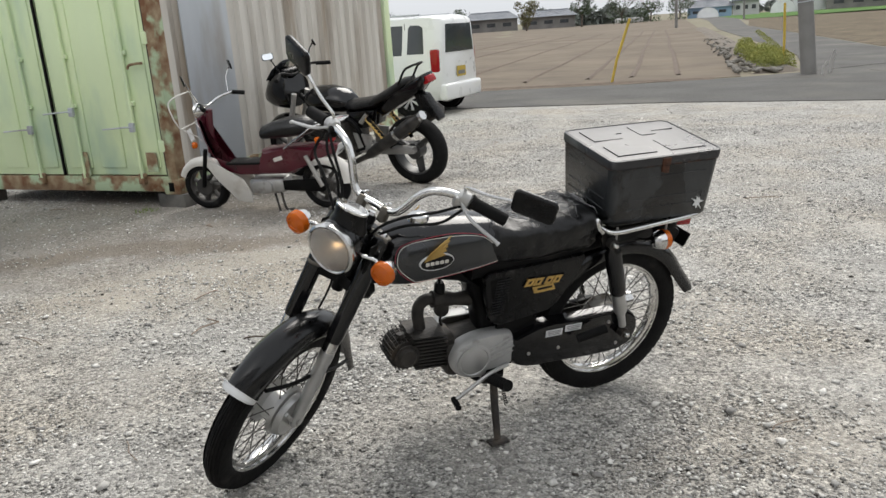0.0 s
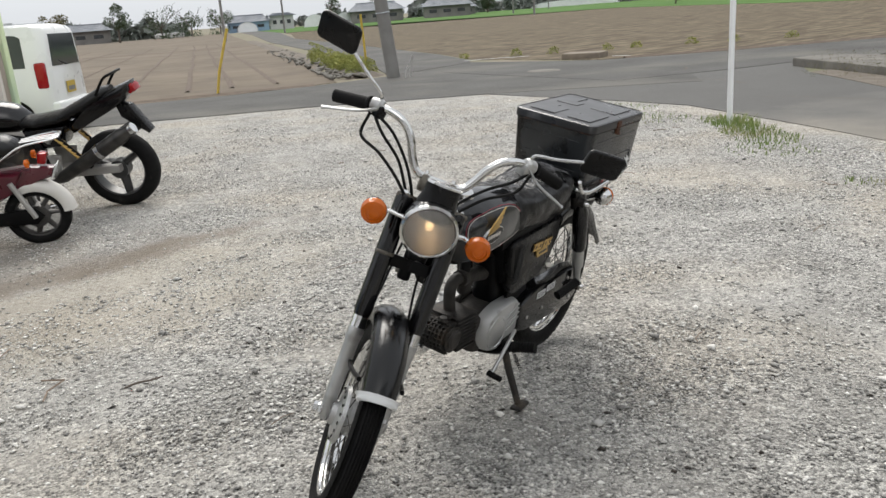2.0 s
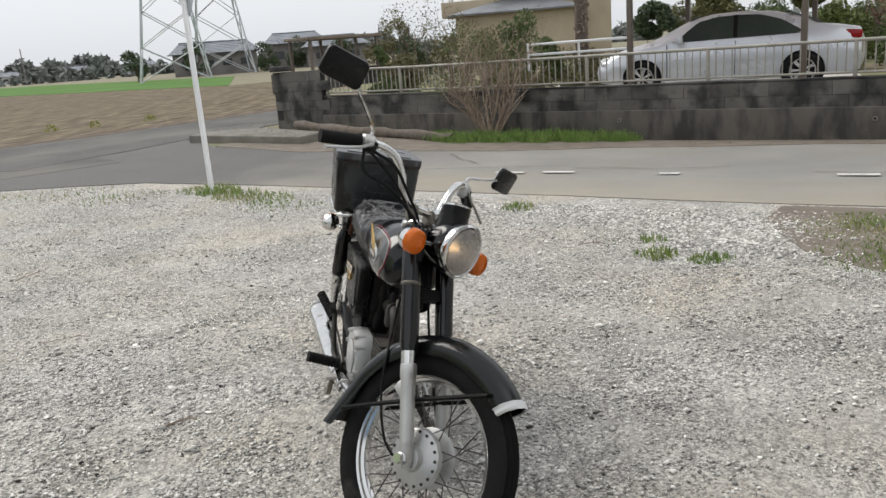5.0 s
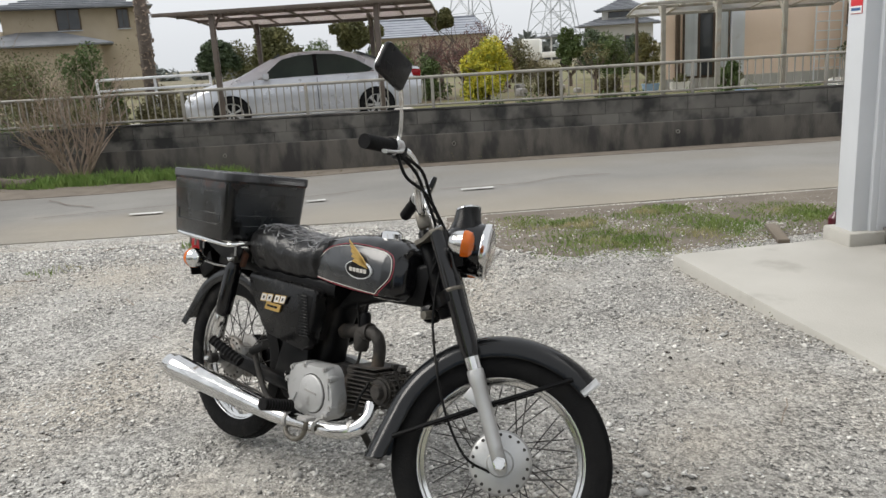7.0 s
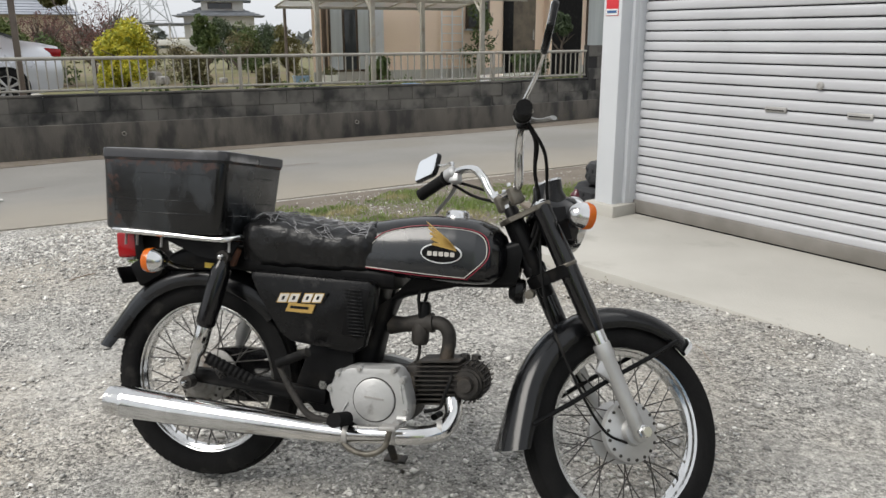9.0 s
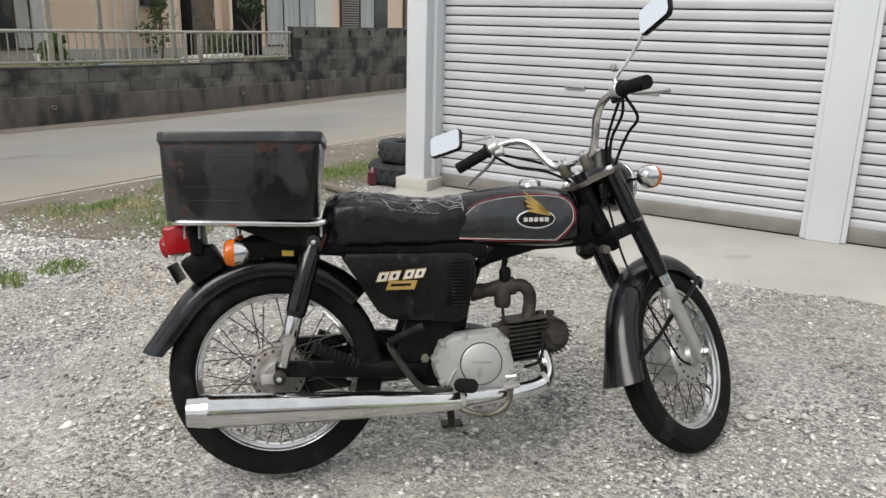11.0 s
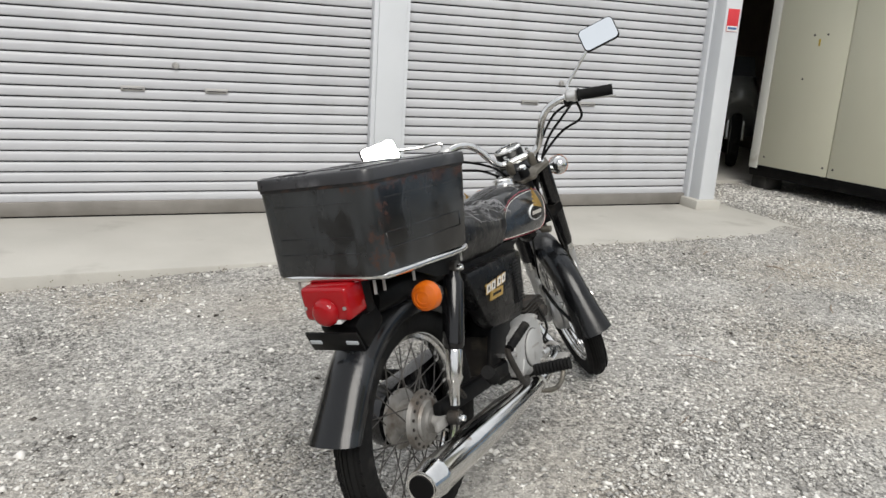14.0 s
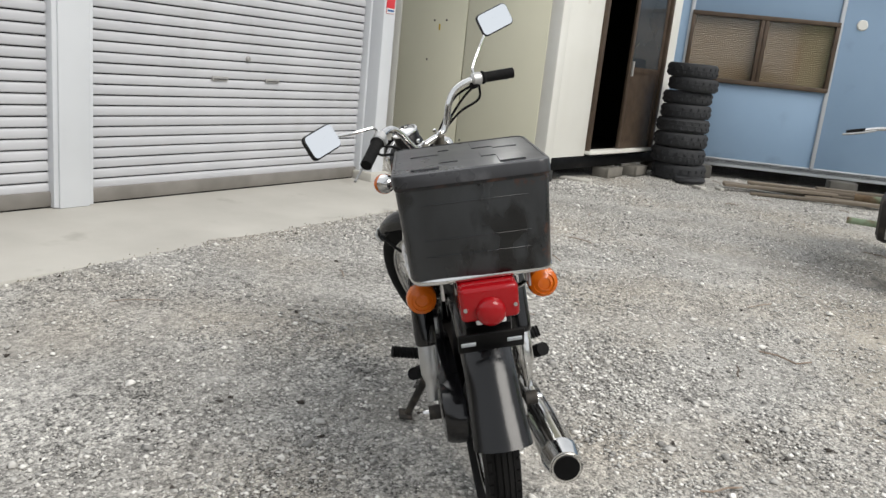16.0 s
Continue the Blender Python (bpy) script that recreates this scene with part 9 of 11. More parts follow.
for v in log.verts:
    v.co += v.normal * 0 + Vector((noise.noise(v.co * 4), noise.noise(v.co * 4 + Vector((3, 1, 2))), noise.noise(v.co * 5))) * 0.025
solid("log", log, BARK, "long rough-barked log lying at the wall foot", "log")
solid("concrete_slab", Slab([(10.55, 7.95), (11.25, 7.85), (12.7, 9.9), (12.3, 10.9), (11.75, 10.95)], -0.40, -0.06, None, 0.02), OLD_SLAB, "thick old concrete slab over the ditch", "slab")
solid("kerb_block", Slab([(12.2, 18.9), (12.75, 19.3), (13.35, 18.35), (12.8, 18.0)], -0.4, -0.14, None, 0.02), TIMBER, "low brown timber-edged block at the field corner", "kerb")
tagged(leaf_cloud("litter", [(10.3 + 0.2 * (k % 3), 6.0 + 0.25 * k, gz(10.5, 6 + 0.25 * k) + 0.0, 0.45) for k in range(14)] + [(9.3 - 0.02 * k, 1.5 - 0.4 * k, gz(9.3, 1) + 0.0, 0.18) for k in range(12)] + [(6.75, -6.9, -0.3, 0.35)], 6000, 0.011, LEAF_DRY, seed=14), "brown leaf and twig litter", "litter", kind="stuff")

# ---- poles and signs ----
stop = thing("stop_sign", "red triangular stop sign on a thin white pole", "road sign", pose(5.73, 6.67, gz(5.7, 6.7)))
part("pole", Tube([(0, 0, -0.1), (0.0, 0.0, 2.8)], 0.030, 14), POLE_WHITE, stop, "white tube pole")
SG = pose(0, 0, 2.15, 90, 0, 68)
part("plate", Slab([(-0.40, 0.46), (-0.43, 0.42), (-0.03, -0.27), (0.03, -0.27), (0.43, 0.42), (0.40, 0.46)], 0.032, 0.036, SG), GALV, stop)
part("red_face", Slab([(-0.40, 0.46), (-0.43, 0.42), (-0.03, -0.27), (0.03, -0.27), (0.43, 0.42), (0.40, 0.46)], 0.037, 0.039, SG), WHITE_SIGN, stop)
part("red_face", Slab([(-0.37, 0.435), (-0.39, 0.41), (-0.02, -0.235), (0.02, -0.235), (0.39, 0.41), (0.37, 0.435)], 0.040, 0.042, SG), RED_SIGN, stop, "red triangle face")
part("clamp", Box((0.10, 0.05, 0.04), (0, 0, 2.35), bevel=0.005), GALV, stop)

up = thing("utility_pole", "leaning grey concrete utility pole at the field corner", "pole", pose(7.1, 18.7, gz(7.1, 18.7)) @ pose(0, 0, 0, 0.5, -5.5, 0))
part("shaft", Tube([(0, 0, -0.3), (0, 0, 4.0), (0, 0, 8.5)], [0.165, 0.15, 0.125], 18), POLE_CONCRETE, up)
mr = part("mirror_back", Slab([(-0.36, 0.62), (-0.40, 0.52), (-0.10, 0.0), (0.10, 0.0), (0.40, 0.52), (0.36, 0.62)], -0.02, 0.02, pose(-0.05, -0.19, 2.35, 90, 0, -15)), GREY_RAIL, up, "weathered grey back of a road mirror")
part("bracket", Box((0.36, 0.05, 0.05), (0, -0.16, 2.55)), GALV, mr)
for z in (1.55, 2.3):
    part("band", Tube([(0.167 * math.cos(k * 0.4), 0.167 * math.sin(k * 0.4), z) for k in range(16)], 0.012, 6, loop=True), GALV, up)
for dx, dy, h in ((0.34, -0.25, 0.5), (0.5, 0.1, 0.42), (0.1, -0.5, 0.28)):
    solid("broken_post", Tube([(0, 0, -0.1), (0.03, 0.02, h * 0.6), (0.09, 0.0, h)], [0.028, 0.025, 0.02], 8), BARE_STEEL, "short bent rusty post beside the utility pole", "post", pose(7.1 + dx, 18.7 + dy, gz(7.1, 18.7)), "bent posts")
solid("marker_pole", Tube([(0, 0, -0.2), (0.16, 0.02, 0.5), (0.46, 0.05, 1.38)], 0.03, 12), YELLOW, "faded yellow marker pole leaning at the field edge", "pole", pose(2.77, 18.6, gz(2.7, 18.6)), "yellow poles")
solid("marker_pole", Tube([(0, 0, -0.2), (0.0, 0.02, 0.8), (-0.03, 0.0, 1.55)], 0.03, 12), YELLOW, "upright faded yellow marker pole on the bank", "pole", pose(7.2, 20.7, gz(7.2, 20.7)), "yellow poles")

# bank between field and farm lane
rngb = random.Random(21)
bank = thing("stone_bank", "rubble and earth bank along the farm lane", "bank", kind="structure")
bm = bmesh.new()
prev = None
for k in range(40):
    y = 19.3 + k * 0.55 * (1 + k * 0.045)
    x = 7.0 + (y - 19.2) * 0.195
    lo = -0.08 if k == 0 else 0.0
    row = [bm.verts.new((x - 0.95 + rngb.uniform(-0.15, 0.15), y, gz(x, y) - 0.02)), bm.verts.new((x - 0.5 + rngb.uniform(-0.1, 0.1), y, gz(x, y) + lo + 0.10 * (k > 0) + rngb.uniform(-0.05, 0.06) * (k > 0))), bm.verts.new((x, y, gz(x, y) + lo + 0.10 * (k > 0))), bm.verts.new((x + 0.35, y, gz(x, y) - 0.05))]
    if prev:
        for i in range(3):
            bm.faces.new((prev[i], prev[i + 1], row[i + 1], row[i]))
    prev = row
part("earth", bm, DIRT, bank, smooth=0)
for k in range(240):
    y = 19.4 + 26 * rngb.random() ** 1.7
    x = 6.55 + (y - 19.2) * 0.195 + rngb.uniform(-0.85, 0.4)
    s = rngb.uniform(0.06, 0.20)
    if k == 0:
        rock = part("stone", Box((1, 0.8, 0.6), bevel=0.18, seg=1), OLD_SLAB, bank)
        rock.matrix_basis = pose(x, y, gz(x, y) + 0.08) @ Matrix.Diagonal((s, s, s, 1))
    else:
        share("stone", rock, pose(x, y, gz(x, y) + 0.08, rngb.uniform(-25, 25), rngb.uniform(-25, 25), rngb.uniform(0, 360)) @ Matrix.Diagonal((s, s * rngb.uniform(0.6, 1.3), s * rngb.uniform(0.5, 1), 1)), bank)
tagged(leaf_cloud("weeds", [(6.9 + (y - 19.2) * 0.195 - 0.35 + 0.3 * (k % 2), y, gz(7, y) + 0.12, 0.36) for k, y in enumerate((20.2, 20.7, 21.9, 22.3, 22.8, 23.2, 23.6, 24.1, 25.0, 25.6, 27.5, 31))], 22000, 0.030, WEED, seed=15), "yellow-green weed clumps on the bank", "weeds", kind="stuff")
tagged(leaf_cloud("weeds", [(11.6 + 1.1 * k + 0.3 * (k % 2), 23.4 - 0.9 * k + (0.5 if k > 3 else 0), gz(12, 20) + 0.03, 0.2) for k in range(8)] + [(9.5 + 0.26 * k * 3, 28 + 3 * k, gz(12, 20) + 0.02, 0.2) for k in range(9)], 3600, 0.035, WEED, seed=16), "dry yellow-green weeds along the field edge", "weeds", kind="stuff")

# ---- garden shelters ----
def arch_roof(parent, m, w, d, z, rise, ribs, sheet_mat, rib_mat, label):
    """A curved sheet roof on ribs: x along the eaves, y across."""
    ys = [d * k / 12 for k in range(13)]
    zs = [z + rise * math.sin(math.pi * (0.12 + 0.62 * k / 12)) - rise * math.sin(math.pi * 0.12) - 0.17 * k / 12 for k in range(13)]
    bm = bmesh.new()
    a = [bm.verts.new((0, y, h)) for y, h in zip(ys, zs)]
    b = [bm.verts.new((w, y, h)) for y, h in zip(ys, zs)]
    for i in range(12):
        bm.faces.new((a[i], b[i], b[i + 1], a[i + 1]))
    bmesh.ops.solidify(bm, geom=bm.faces[:], thickness=0.008)
    rf = part("roof_sheet", bm, sheet_mat, parent, label, m)
    for k in range(ribs + 1):
        x = w * k / ribs
        part("rib", Tube([(x, y, h - 0.02) for y, h in zip(ys, zs)], 0.022, 6), rib_mat, rf, "", m)
    for k in (0, 4, 8, 12):
        part("purlin", Box((w, 0.05, 0.06), (w / 2, ys[k], zs[k] - 0.03), bevel=0.004), rib_mat, rf, "", m)
    return rf


CP = W1  # the shelters stand parallel to the wall
carport = thing("carport", "brown steel carport with a curved polycarbonate roof", "carport")
arch_roof(carport, CP @ Matrix(((1, 0, 0, 6.45), (0, -1, 0, -1.2), (0, 0, 1, 0), (0, 0, 0, 1))), 4.45, 3.2, 2.16, 0.15, 7, POLY_ROOF, BROWN_STEEL, "brown curved polycarbonate roof")
for s, q in ((7.4, -1.3), (10.1, -1.35), (7.3, -4.3), (9.6, -4.3)):
    part("post", Box((0.085, 0.085, 2.0), (0, 0, 0), bevel=0.008), BROWN_STEEL, carport, m=CP @ pose(s, q, GZ + 0.98))
    part("brace", Tube([CP @ Vector((s, q, 1.85)), CP @ Vector((s, q - (0.5 if q > -2 else -0.5), 2.14))], 0.03, 6), BROWN_STEEL, carport)
rail = thing("garden_rail", "low white bar rail beside the carport", "rail")
for z in (0.95, 1.15):
    part("bar", Tube([(14.3, 4.6, z), (14.1, 2.6, z)], 0.025, 8), POLE_WHITE, rail)
for y in (4.6, 3.6, 2.6):
    part("post", Tube([(14.2, y, GZ), (14.2, y, 1.18)], 0.025, 8), POLE_WHITE, rail)

porch = thing("porch", "pale aluminium garden porch with a clear curved roof", "porch")
porch_roof = arch_roof(porch, CP @ Matrix(((1, 0, 0, 14.9), (0, -1, 0, -2.7), (0, 0, 1, 0), (0, 0, 0, 1))), 4.3, 3.2, 1.92, 0.22, 5, CLEAR_ROOF, GREY_RAIL, "clear curved polycarbonate roof")
porch_roof.visible_shadow = False
for s, q in ((16.0, -2.95), (18.3, -2.9), (15.3, -4.2), (17.75, -4.6)):
    part("post", Box((0.085, 0.085, 1.75), bevel=0.006), GREY_RAIL, porch, m=CP @ pose(s, q, GZ + 0.86))
    part("arm", Tube([CP @ Vector((s, q, 1.6)), CP @ Vector((s, q - 0.35, 1.90))], 0.03, 6), GREY_RAIL, porch)
part("drain_post", Tube([Vector((14.0, -6.45, GZ)), Vector((14.0, -6.45, 1.95))], 0.035, 8), BROWN_STEEL, porch, "dark downpipe")


# ---- houses ----
def window(parent, m, w, h, name="window", curtain=True):
    f = part(name, Box((w + 0.1, 0.06, h + 0.1), (0, 0, 0), bevel=0.006), BRONZE, parent, "bronze-framed window", m)
    part("pane", Box((w / 2 - 0.03, 0.02, h - 0.02), (-w / 4, 0.03, 0)), CURTAIN if curtain else DARK_GLASS, f, "", m)
    part("pane", Box((w / 2 - 0.03, 0.02, h - 0.02), (w / 4, 0.034, 0)), CURTAIN if curtain else DARK_GLASS, f, "", m)
    part("sill", Box((w + 0.16, 0.12, 0.04), (0, 0.04, -h / 2 - 0.06)), GALV, f, "", m)
    return f


def hip_roof(parent, m, w, d, z, rise, over, material, ridge=0.35, name="roof"):
    """Hipped roof with thick eaves, rows of tile as raised courses."""
    bm = bmesh.new()
    rings = []
    for f in [k / 7 for k in range(8)]:
        hx, hy = (w / 2 + over) * (1 - f) + w / 2 * ridge * f, (d / 2 + over) * (1 - f) + 0.02 * f
        zz = z + rise * (f ** 1.12)
        rings.append([(-hx, -hy, zz - 0.05), (hx, -hy, zz - 0.05), (hx, hy, zz - 0.05), (-hx, hy, zz - 0.05)])
        rings.append([(-hx, -hy, zz + 0.02), (hx, -hy, zz + 0.02), (hx, hy, zz + 0.02), (-hx, hy, zz + 0.02)])
    skin(bm, rings)
    r = part(name, bm, material, parent, "grey tiled roof", m, 0)
    part("ridge", Box((w * ridge + 0.1, 0.22, 0.16), (0, 0, z + rise + 0.05), bevel=0.04), material, r, "", m)
    return r


def house(name, label, m, w, d, h, rise, wall_mat, roof_mat, wins, over=0.6, ridge=0.4):
    o = thing(name, label, "house", m)
    part("wall", Box((w, d, h + 0.4), (0, 0, h / 2 - 0.2)), wall_mat, o)
    hip_roof(o, None, w, d, h, rise, over, roof_mat, ridge)
    for x, z, ww, hh in wins:
        window(o, pose(x, d / 2 + 0.02, z), ww, hh, curtain=False)
    return o


# peach house behind the porch; x along its front
PH = along(Vector((13.85, -7.05, 0)), Vector((12.25, -13.6, 0)))
peach = thing("house", "peach plastered bungalow with curtained windows behind the porch", "house")
part("wall", slab(bmesh.new(), [(2.8, -5.5), (19, -5.5), (19, 0), (0, 0)], GZ - 0.2, 3.2, PH), PEACH, peach, "peach plaster wall")
part("roof", slab(bmesh.new(), [(2.6, -6.0), (19.6, -6.0), (19.6, 0.8), (-0.4, 0.8)], 3.2, 3.35, PH, 0.02), ROOF_TILE, peach, "grey roof")
part("plinth", slab(bmesh.new(), [(0, 0.0), (19, 0.0), (19, 0.03), (0, 0.03)], GZ - 0.1, GZ + 0.25, PH), CONCRETE, peach)


def tall_window(s0, s1, panes):
    m = PH @ pose((s0 + s1) / 2, 0.02, GZ + 1.22)
    w = s1 - s0
    f = part("window", Box((w, 0.07, 1.95), bevel=0.006), BRONZE, peach, "tall sliding window with drawn curtains", m)
    for k, mt in enumerate(panes):
        pw_ = w / len(panes)
        part("pane", Box((pw_ - 0.06, 0.02, 1.85), (-w / 2 + pw_ * (k + 0.5), 0.035 + 0.004 * (k % 2), 0)), mt, f, "", m)


def louvre(s0, s1):
    m = PH @ pose((s0 + s1) / 2, 0.03, GZ + 1.25)
    f = part("louvre_shutter", Box((s1 - s0, 0.05, 1.9), bevel=0.006), BRONZE, peach, "brown louvred shutter", m)
    sl0 = part("slat", Box((s1 - s0 - 0.1, 0.03, 0.012), (0, 0, 0), (35, 0, 0)), GALV, f)
    sl0.matrix_basis = m @ pose(0, 0.035, -0.9)
    for k in range(1, 26):
        share("slat", sl0, m @ pose(0, 0.035, -0.9 + 0.072 * k), f)


tall_window(0.40, 1.42, (CURTAIN, DARK_GLASS, CURTAIN))
part("shutter_box", Box((0.30, 0.12, 1.95), bevel=0.01), WHITE_STEEL, peach, "pale shutter box", PH @ pose(1.60, 0.05, GZ + 1.22))
part("corner_board", Box((0.09, 0.09, 3.0), bevel=0.006), BRONZE, peach, "", PH @ pose(0.28, 0.03, 1.6))
window(peach, PH @ pose(4.45, 0.02, 1.75), 0.6, 0.7, "window", False)
dr = part("door", Box((0.72, 0.06, 2.05), bevel=0.008), TIMBER, peach, "brown front door", PH @ pose(5.9, 0.03, GZ + 1.05))
part("handle", Box((0.03, 0.05, 0.25), (0.28, 0.04, 0)), BARE_STEEL, dr, "", PH @ pose(5.9, 0.03, GZ + 1.05))
part("dark_door", Box((0.30, 0.05, 2.05), bevel=0.006), BLACK_STEEL, peach, "dark door leaf", PH @ pose(5.4, 0.03, GZ + 1.05))
part("screen", Box((0.10, 0.25, 2.6), bevel=0.01), PEACH, peach, "entrance post", PH @ pose(6.62, 0.13, 1.45))
# flat black board on the wall paints the shade of the open entrance
part("dark_entrance", Box((1.05, 0.03, 2.4), (0, 0, 0)), BLACK_STEEL, peach, "black board standing in for the shaded entrance", PH @ pose(7.35, 0.02, 1.38))
tall_window(8.05, 10.0, (CURTAIN, CURTAIN, CURTAIN))
part("curtain_panel", Box((0.75, 0.05, 2.2)), WHITE_PANEL, peach, "white door panel", PH @ pose(10.4, 0.03, 1.30))
for a in (11.15, 14.4):
    louvre(a, a + 0.9)
    tall_window(a + 0.92, a + 2.35, (CURTAIN, DARK_GLASS))
window(peach, PH @ pose(17.8, 0.02, 1.75), 0.6, 0.7, "window", False)
trel = thing("trellis", "white wire trellis leaning on the house wall", "trellis", PH @ pose(3.65, 0.09, GZ))
for x in (-0.3, 0.0, 0.3):
    part("upright", Tube([(x, 0, 0), (x, 0, 1.95)], 0.018, 6), POLE_WHITE, trel)
for k in range(9):
    part("bar", Tube([(-0.32, 0.012, 0.3 + 0.2 * k), (0.32, 0.012, 0.3 + 0.2 * k)], 0.011, 5), POLE_WHITE, trel)
pw = PH @ Vector((4.3, 0.4, GZ))
tree("shrub", "thin climbing shrub beside the trellis", pw, 2.1, 0.55, LEAF_MID, 1300, 0.046, 31, 0.02, 0.4)
# pots and clutter along the fence foot
for s, r, h, mt, lb in ((15.7, 0.14, 0.30, BLUE_PANEL, "blue plastic bucket"), (16.0, 0.13, 0.28, WHITE_PANEL, "white plant pot"), (16.9, 0.16, 0.26, TIMBER, "brown plant pot"), (17.3, 0.14, 0.28, PEACH, "terracotta plant pot"), (18.1, 0.15, 0.24, WHITE_PANEL, "white plant pot"), (14.2, 0.13, 0.25, PEACH, "terracotta plant pot")):
    solid("plant_pot", Lathe([(0, 0), (r * 0.75, 0), (r, h), (r * 1.06, h), (r * 1.06, h - 0.03), (r * 0.9, h - 0.04), (0, h - 0.04)], n=20), mt, lb + " standing behind the fence", "pot", W1 @ pose(s, -0.42, GZ), "garden pots")
bag = Box((1.1, 0.4, 0.22), bevel=0.08)
for v in bag.verts:
    v.co += Vector((noise.noise(v.co * 5), noise.noise(v.co * 5 + Vector((2, 2, 2))), noise.noise(v.co * 4))) * 0.05
solid("plastic_sack", bag, CLEAR_ROOF, "crumpled pale plastic sacks on the wall top", "sacks", W2 @ pose(0.6, -0.38, GZ + 0.30))
wallpost = solid("planter_trough", Box((1.3, 0.3, 0.26), bevel=0.02), WHITE_PANEL, "white planter trough behind the fence", "planter", W1 @ pose(16.5, -0.75, GZ + 0.13))

# garden shrubs and trees
def W(s, q, z=GZ):
    p = W1 @ Vector((s, q, z))
    return (p.x, p.y, z)


tree("shrub", "round bush in yellow spring blossom", (15.4, -3.45, GZ), 1.4, 0.72, LEAF_YELLOW, 15000, 0.035, 41, 0.05, 0.15, (1, 1.05, 0.95), clumps=26)
tree("tree", "pruned dark evergreen garden tree", (18.2, 2.25, GZ), 1.75, 0.5, LEAF, 6000, 0.050, 42, 0.07, 0.06, clumps=22)
tree("tree", "pruned dark evergreen garden tree", (18.5, 0.6, GZ), 2.2, 0.85, LEAF_OLIVE, 9360, 0.057, 43, 0.07, 0.06, (1, 1.15, 1.0), clumps=24)
tree("tree", "cloud-pruned tree with domed olive pads", (19.6, -1.3, GZ), 2.15, 0.65, LEAF_OLIVE, 8320, 0.057, 44, 0.07, 0.06, (1, 1.1, 0.6), clumps=18)
tree("tree", "cloud-pruned pine with flat dark pads", (21.0, -4.1, GZ), 2.3, 0.46, LEAF_OLIVE, 6000, 0.052, 45, 0.07, 0.45, (1, 1, 0.45), clumps=14)
tree("shrub", "rounded light green garden shrub", (16.4, -1.4, GZ), 1.45, 0.75, LEAF_GREEN, 8840, 0.046, 46, 0.05, 0.06, clumps=20)
tree("shrub", "rounded light green garden shrub", (19.5, 4.9, GZ), 1.2, 0.55, LEAF_MID, 5800, 0.052, 47, 0.05, 0.06, clumps=18)
tree("tree", "bare reddish plum tree with pale buds", (17.2, -3.5, GZ), 1.7, 0.9, LEAF_RED, 3000, 0.026, 48, 0.06, 0.3, bare=True)
tree("tree", "bare reddish plum tree with pale buds", (20.5, -5.4, GZ), 2.0, 1.0, LEAF_RED, 2600, 0.028, 49, 0.06, 0.3, bare=True)
tree("tree", "slender conifer in the garden", (19.0, -7.3, GZ), 1.75, 0.42, LEAF_MID, 5000, 0.046, 50, 0.05, 0.1, (0.8, 0.8, 1.6), clumps=20)
tree("tree", "hard-pruned small tree with pale bare limbs", (16.2, -6.6, GZ), 1.2, 0.4, LEAF_DRY, 500, 0.03, 51, 0.04, 0.2, bare=True)
tree("shrub", "brownish winter shrub in the garden", (16.5, -5.2, GZ), 1.0, 0.5, LEAF_DRY, 1400, 0.03, 52, 0.03, 0.1)
tree("shrub", "dry yellowish hedge shrub behind the fence", (14.0, 6.1, GZ), 1.5, 0.6, LEAF_DRY, 2200, 0.035, 53, 0.03, 0.1, bare=True)
tree("shrub", "dry yellowish hedge shrub behind the fence", (14.6, 4.9, GZ), 1.8, 0.65, LEAF_MID, 3900, 0.040, 54, 0.03, 0.1, bare=True)
tree("tree", "bare reddish plum tree with pale buds", (18.6, -3.0, GZ), 1.75, 0.85, LEAF_RED, 2800, 0.026, 61, 0.06, 0.25, bare=True)
tree("tree", "bare young tree with upright twigs", (17.5, 8.0, GZ), 2.5, 0.9, LEAF_DRY, 900, 0.03, 55, 0.04, 0.15, bare=True)
tree("tree", "bare young tree with upright twigs", (16.8, 6.9, GZ), 2.2, 0.8, LEAF_DRY, 800, 0.03, 56, 0.04, 0.15, bare=True)
tree("shrub", "clipped green hedge behind the fence", (13.2, 7.2, GZ), 0.62, 0.32, LEAF_MID, 3900, 0.034, 57, 0.02, 0.05, (1.2, 2.2, 0.8))
tree("shrub", "small dark planting by the entrance", W(18.6, -1.5), 0.8, 0.45, LEAF, 3900, 0.034, 58, 0.02, 0.1)
tree("shrub", "small dark planting by the entrance", (9.2, -8.9, GZ), 0.75, 0.45, LEAF_MID, 3900, 0.034, 59, 0.02, 0.1)
tree("tree", "clipped standard tree by the entrance", (9.4, -10.3, GZ), 1.5, 0.3, LEAF, 2340, 0.034, 60, 0.03, 0.5)
tk = thing("palm_trunk", "rough fibrous trunk of a pruned palm", "tree", pose(16.2, 3.75, GZ))
part("trunk", Tube([(0, 0, -0.1), (0.03, 0.02, 1.2), (-0.02, 0, 2.6), (0.0, 0, 3.4)], [0.15, 0.14, 0.13, 0.12], 12), BARK, tk)
leaf_cloud("fibres", [(0, 0, 0.2 + 0.15 * k, 0.16) for k in range(22)], 1500, 0.05, TWIG, tk, seed=61)
bedding = leaf_cloud("low_planting", [(p.x, p.y, GZ + 0.08, 0.28) for p in [W1 @ Vector((2.0 + 0.62 * k, -0.9 - 0.5 * (k % 3), 0)) for k in range(30)] if not (9.8 < p.x < 16 and -1.2 < p.y < 4.4)], 7000, 0.035, LEAF_MID, seed=62)
tagged(bedding, "low mixed planting in the garden beds", "plants", kind="stuff")
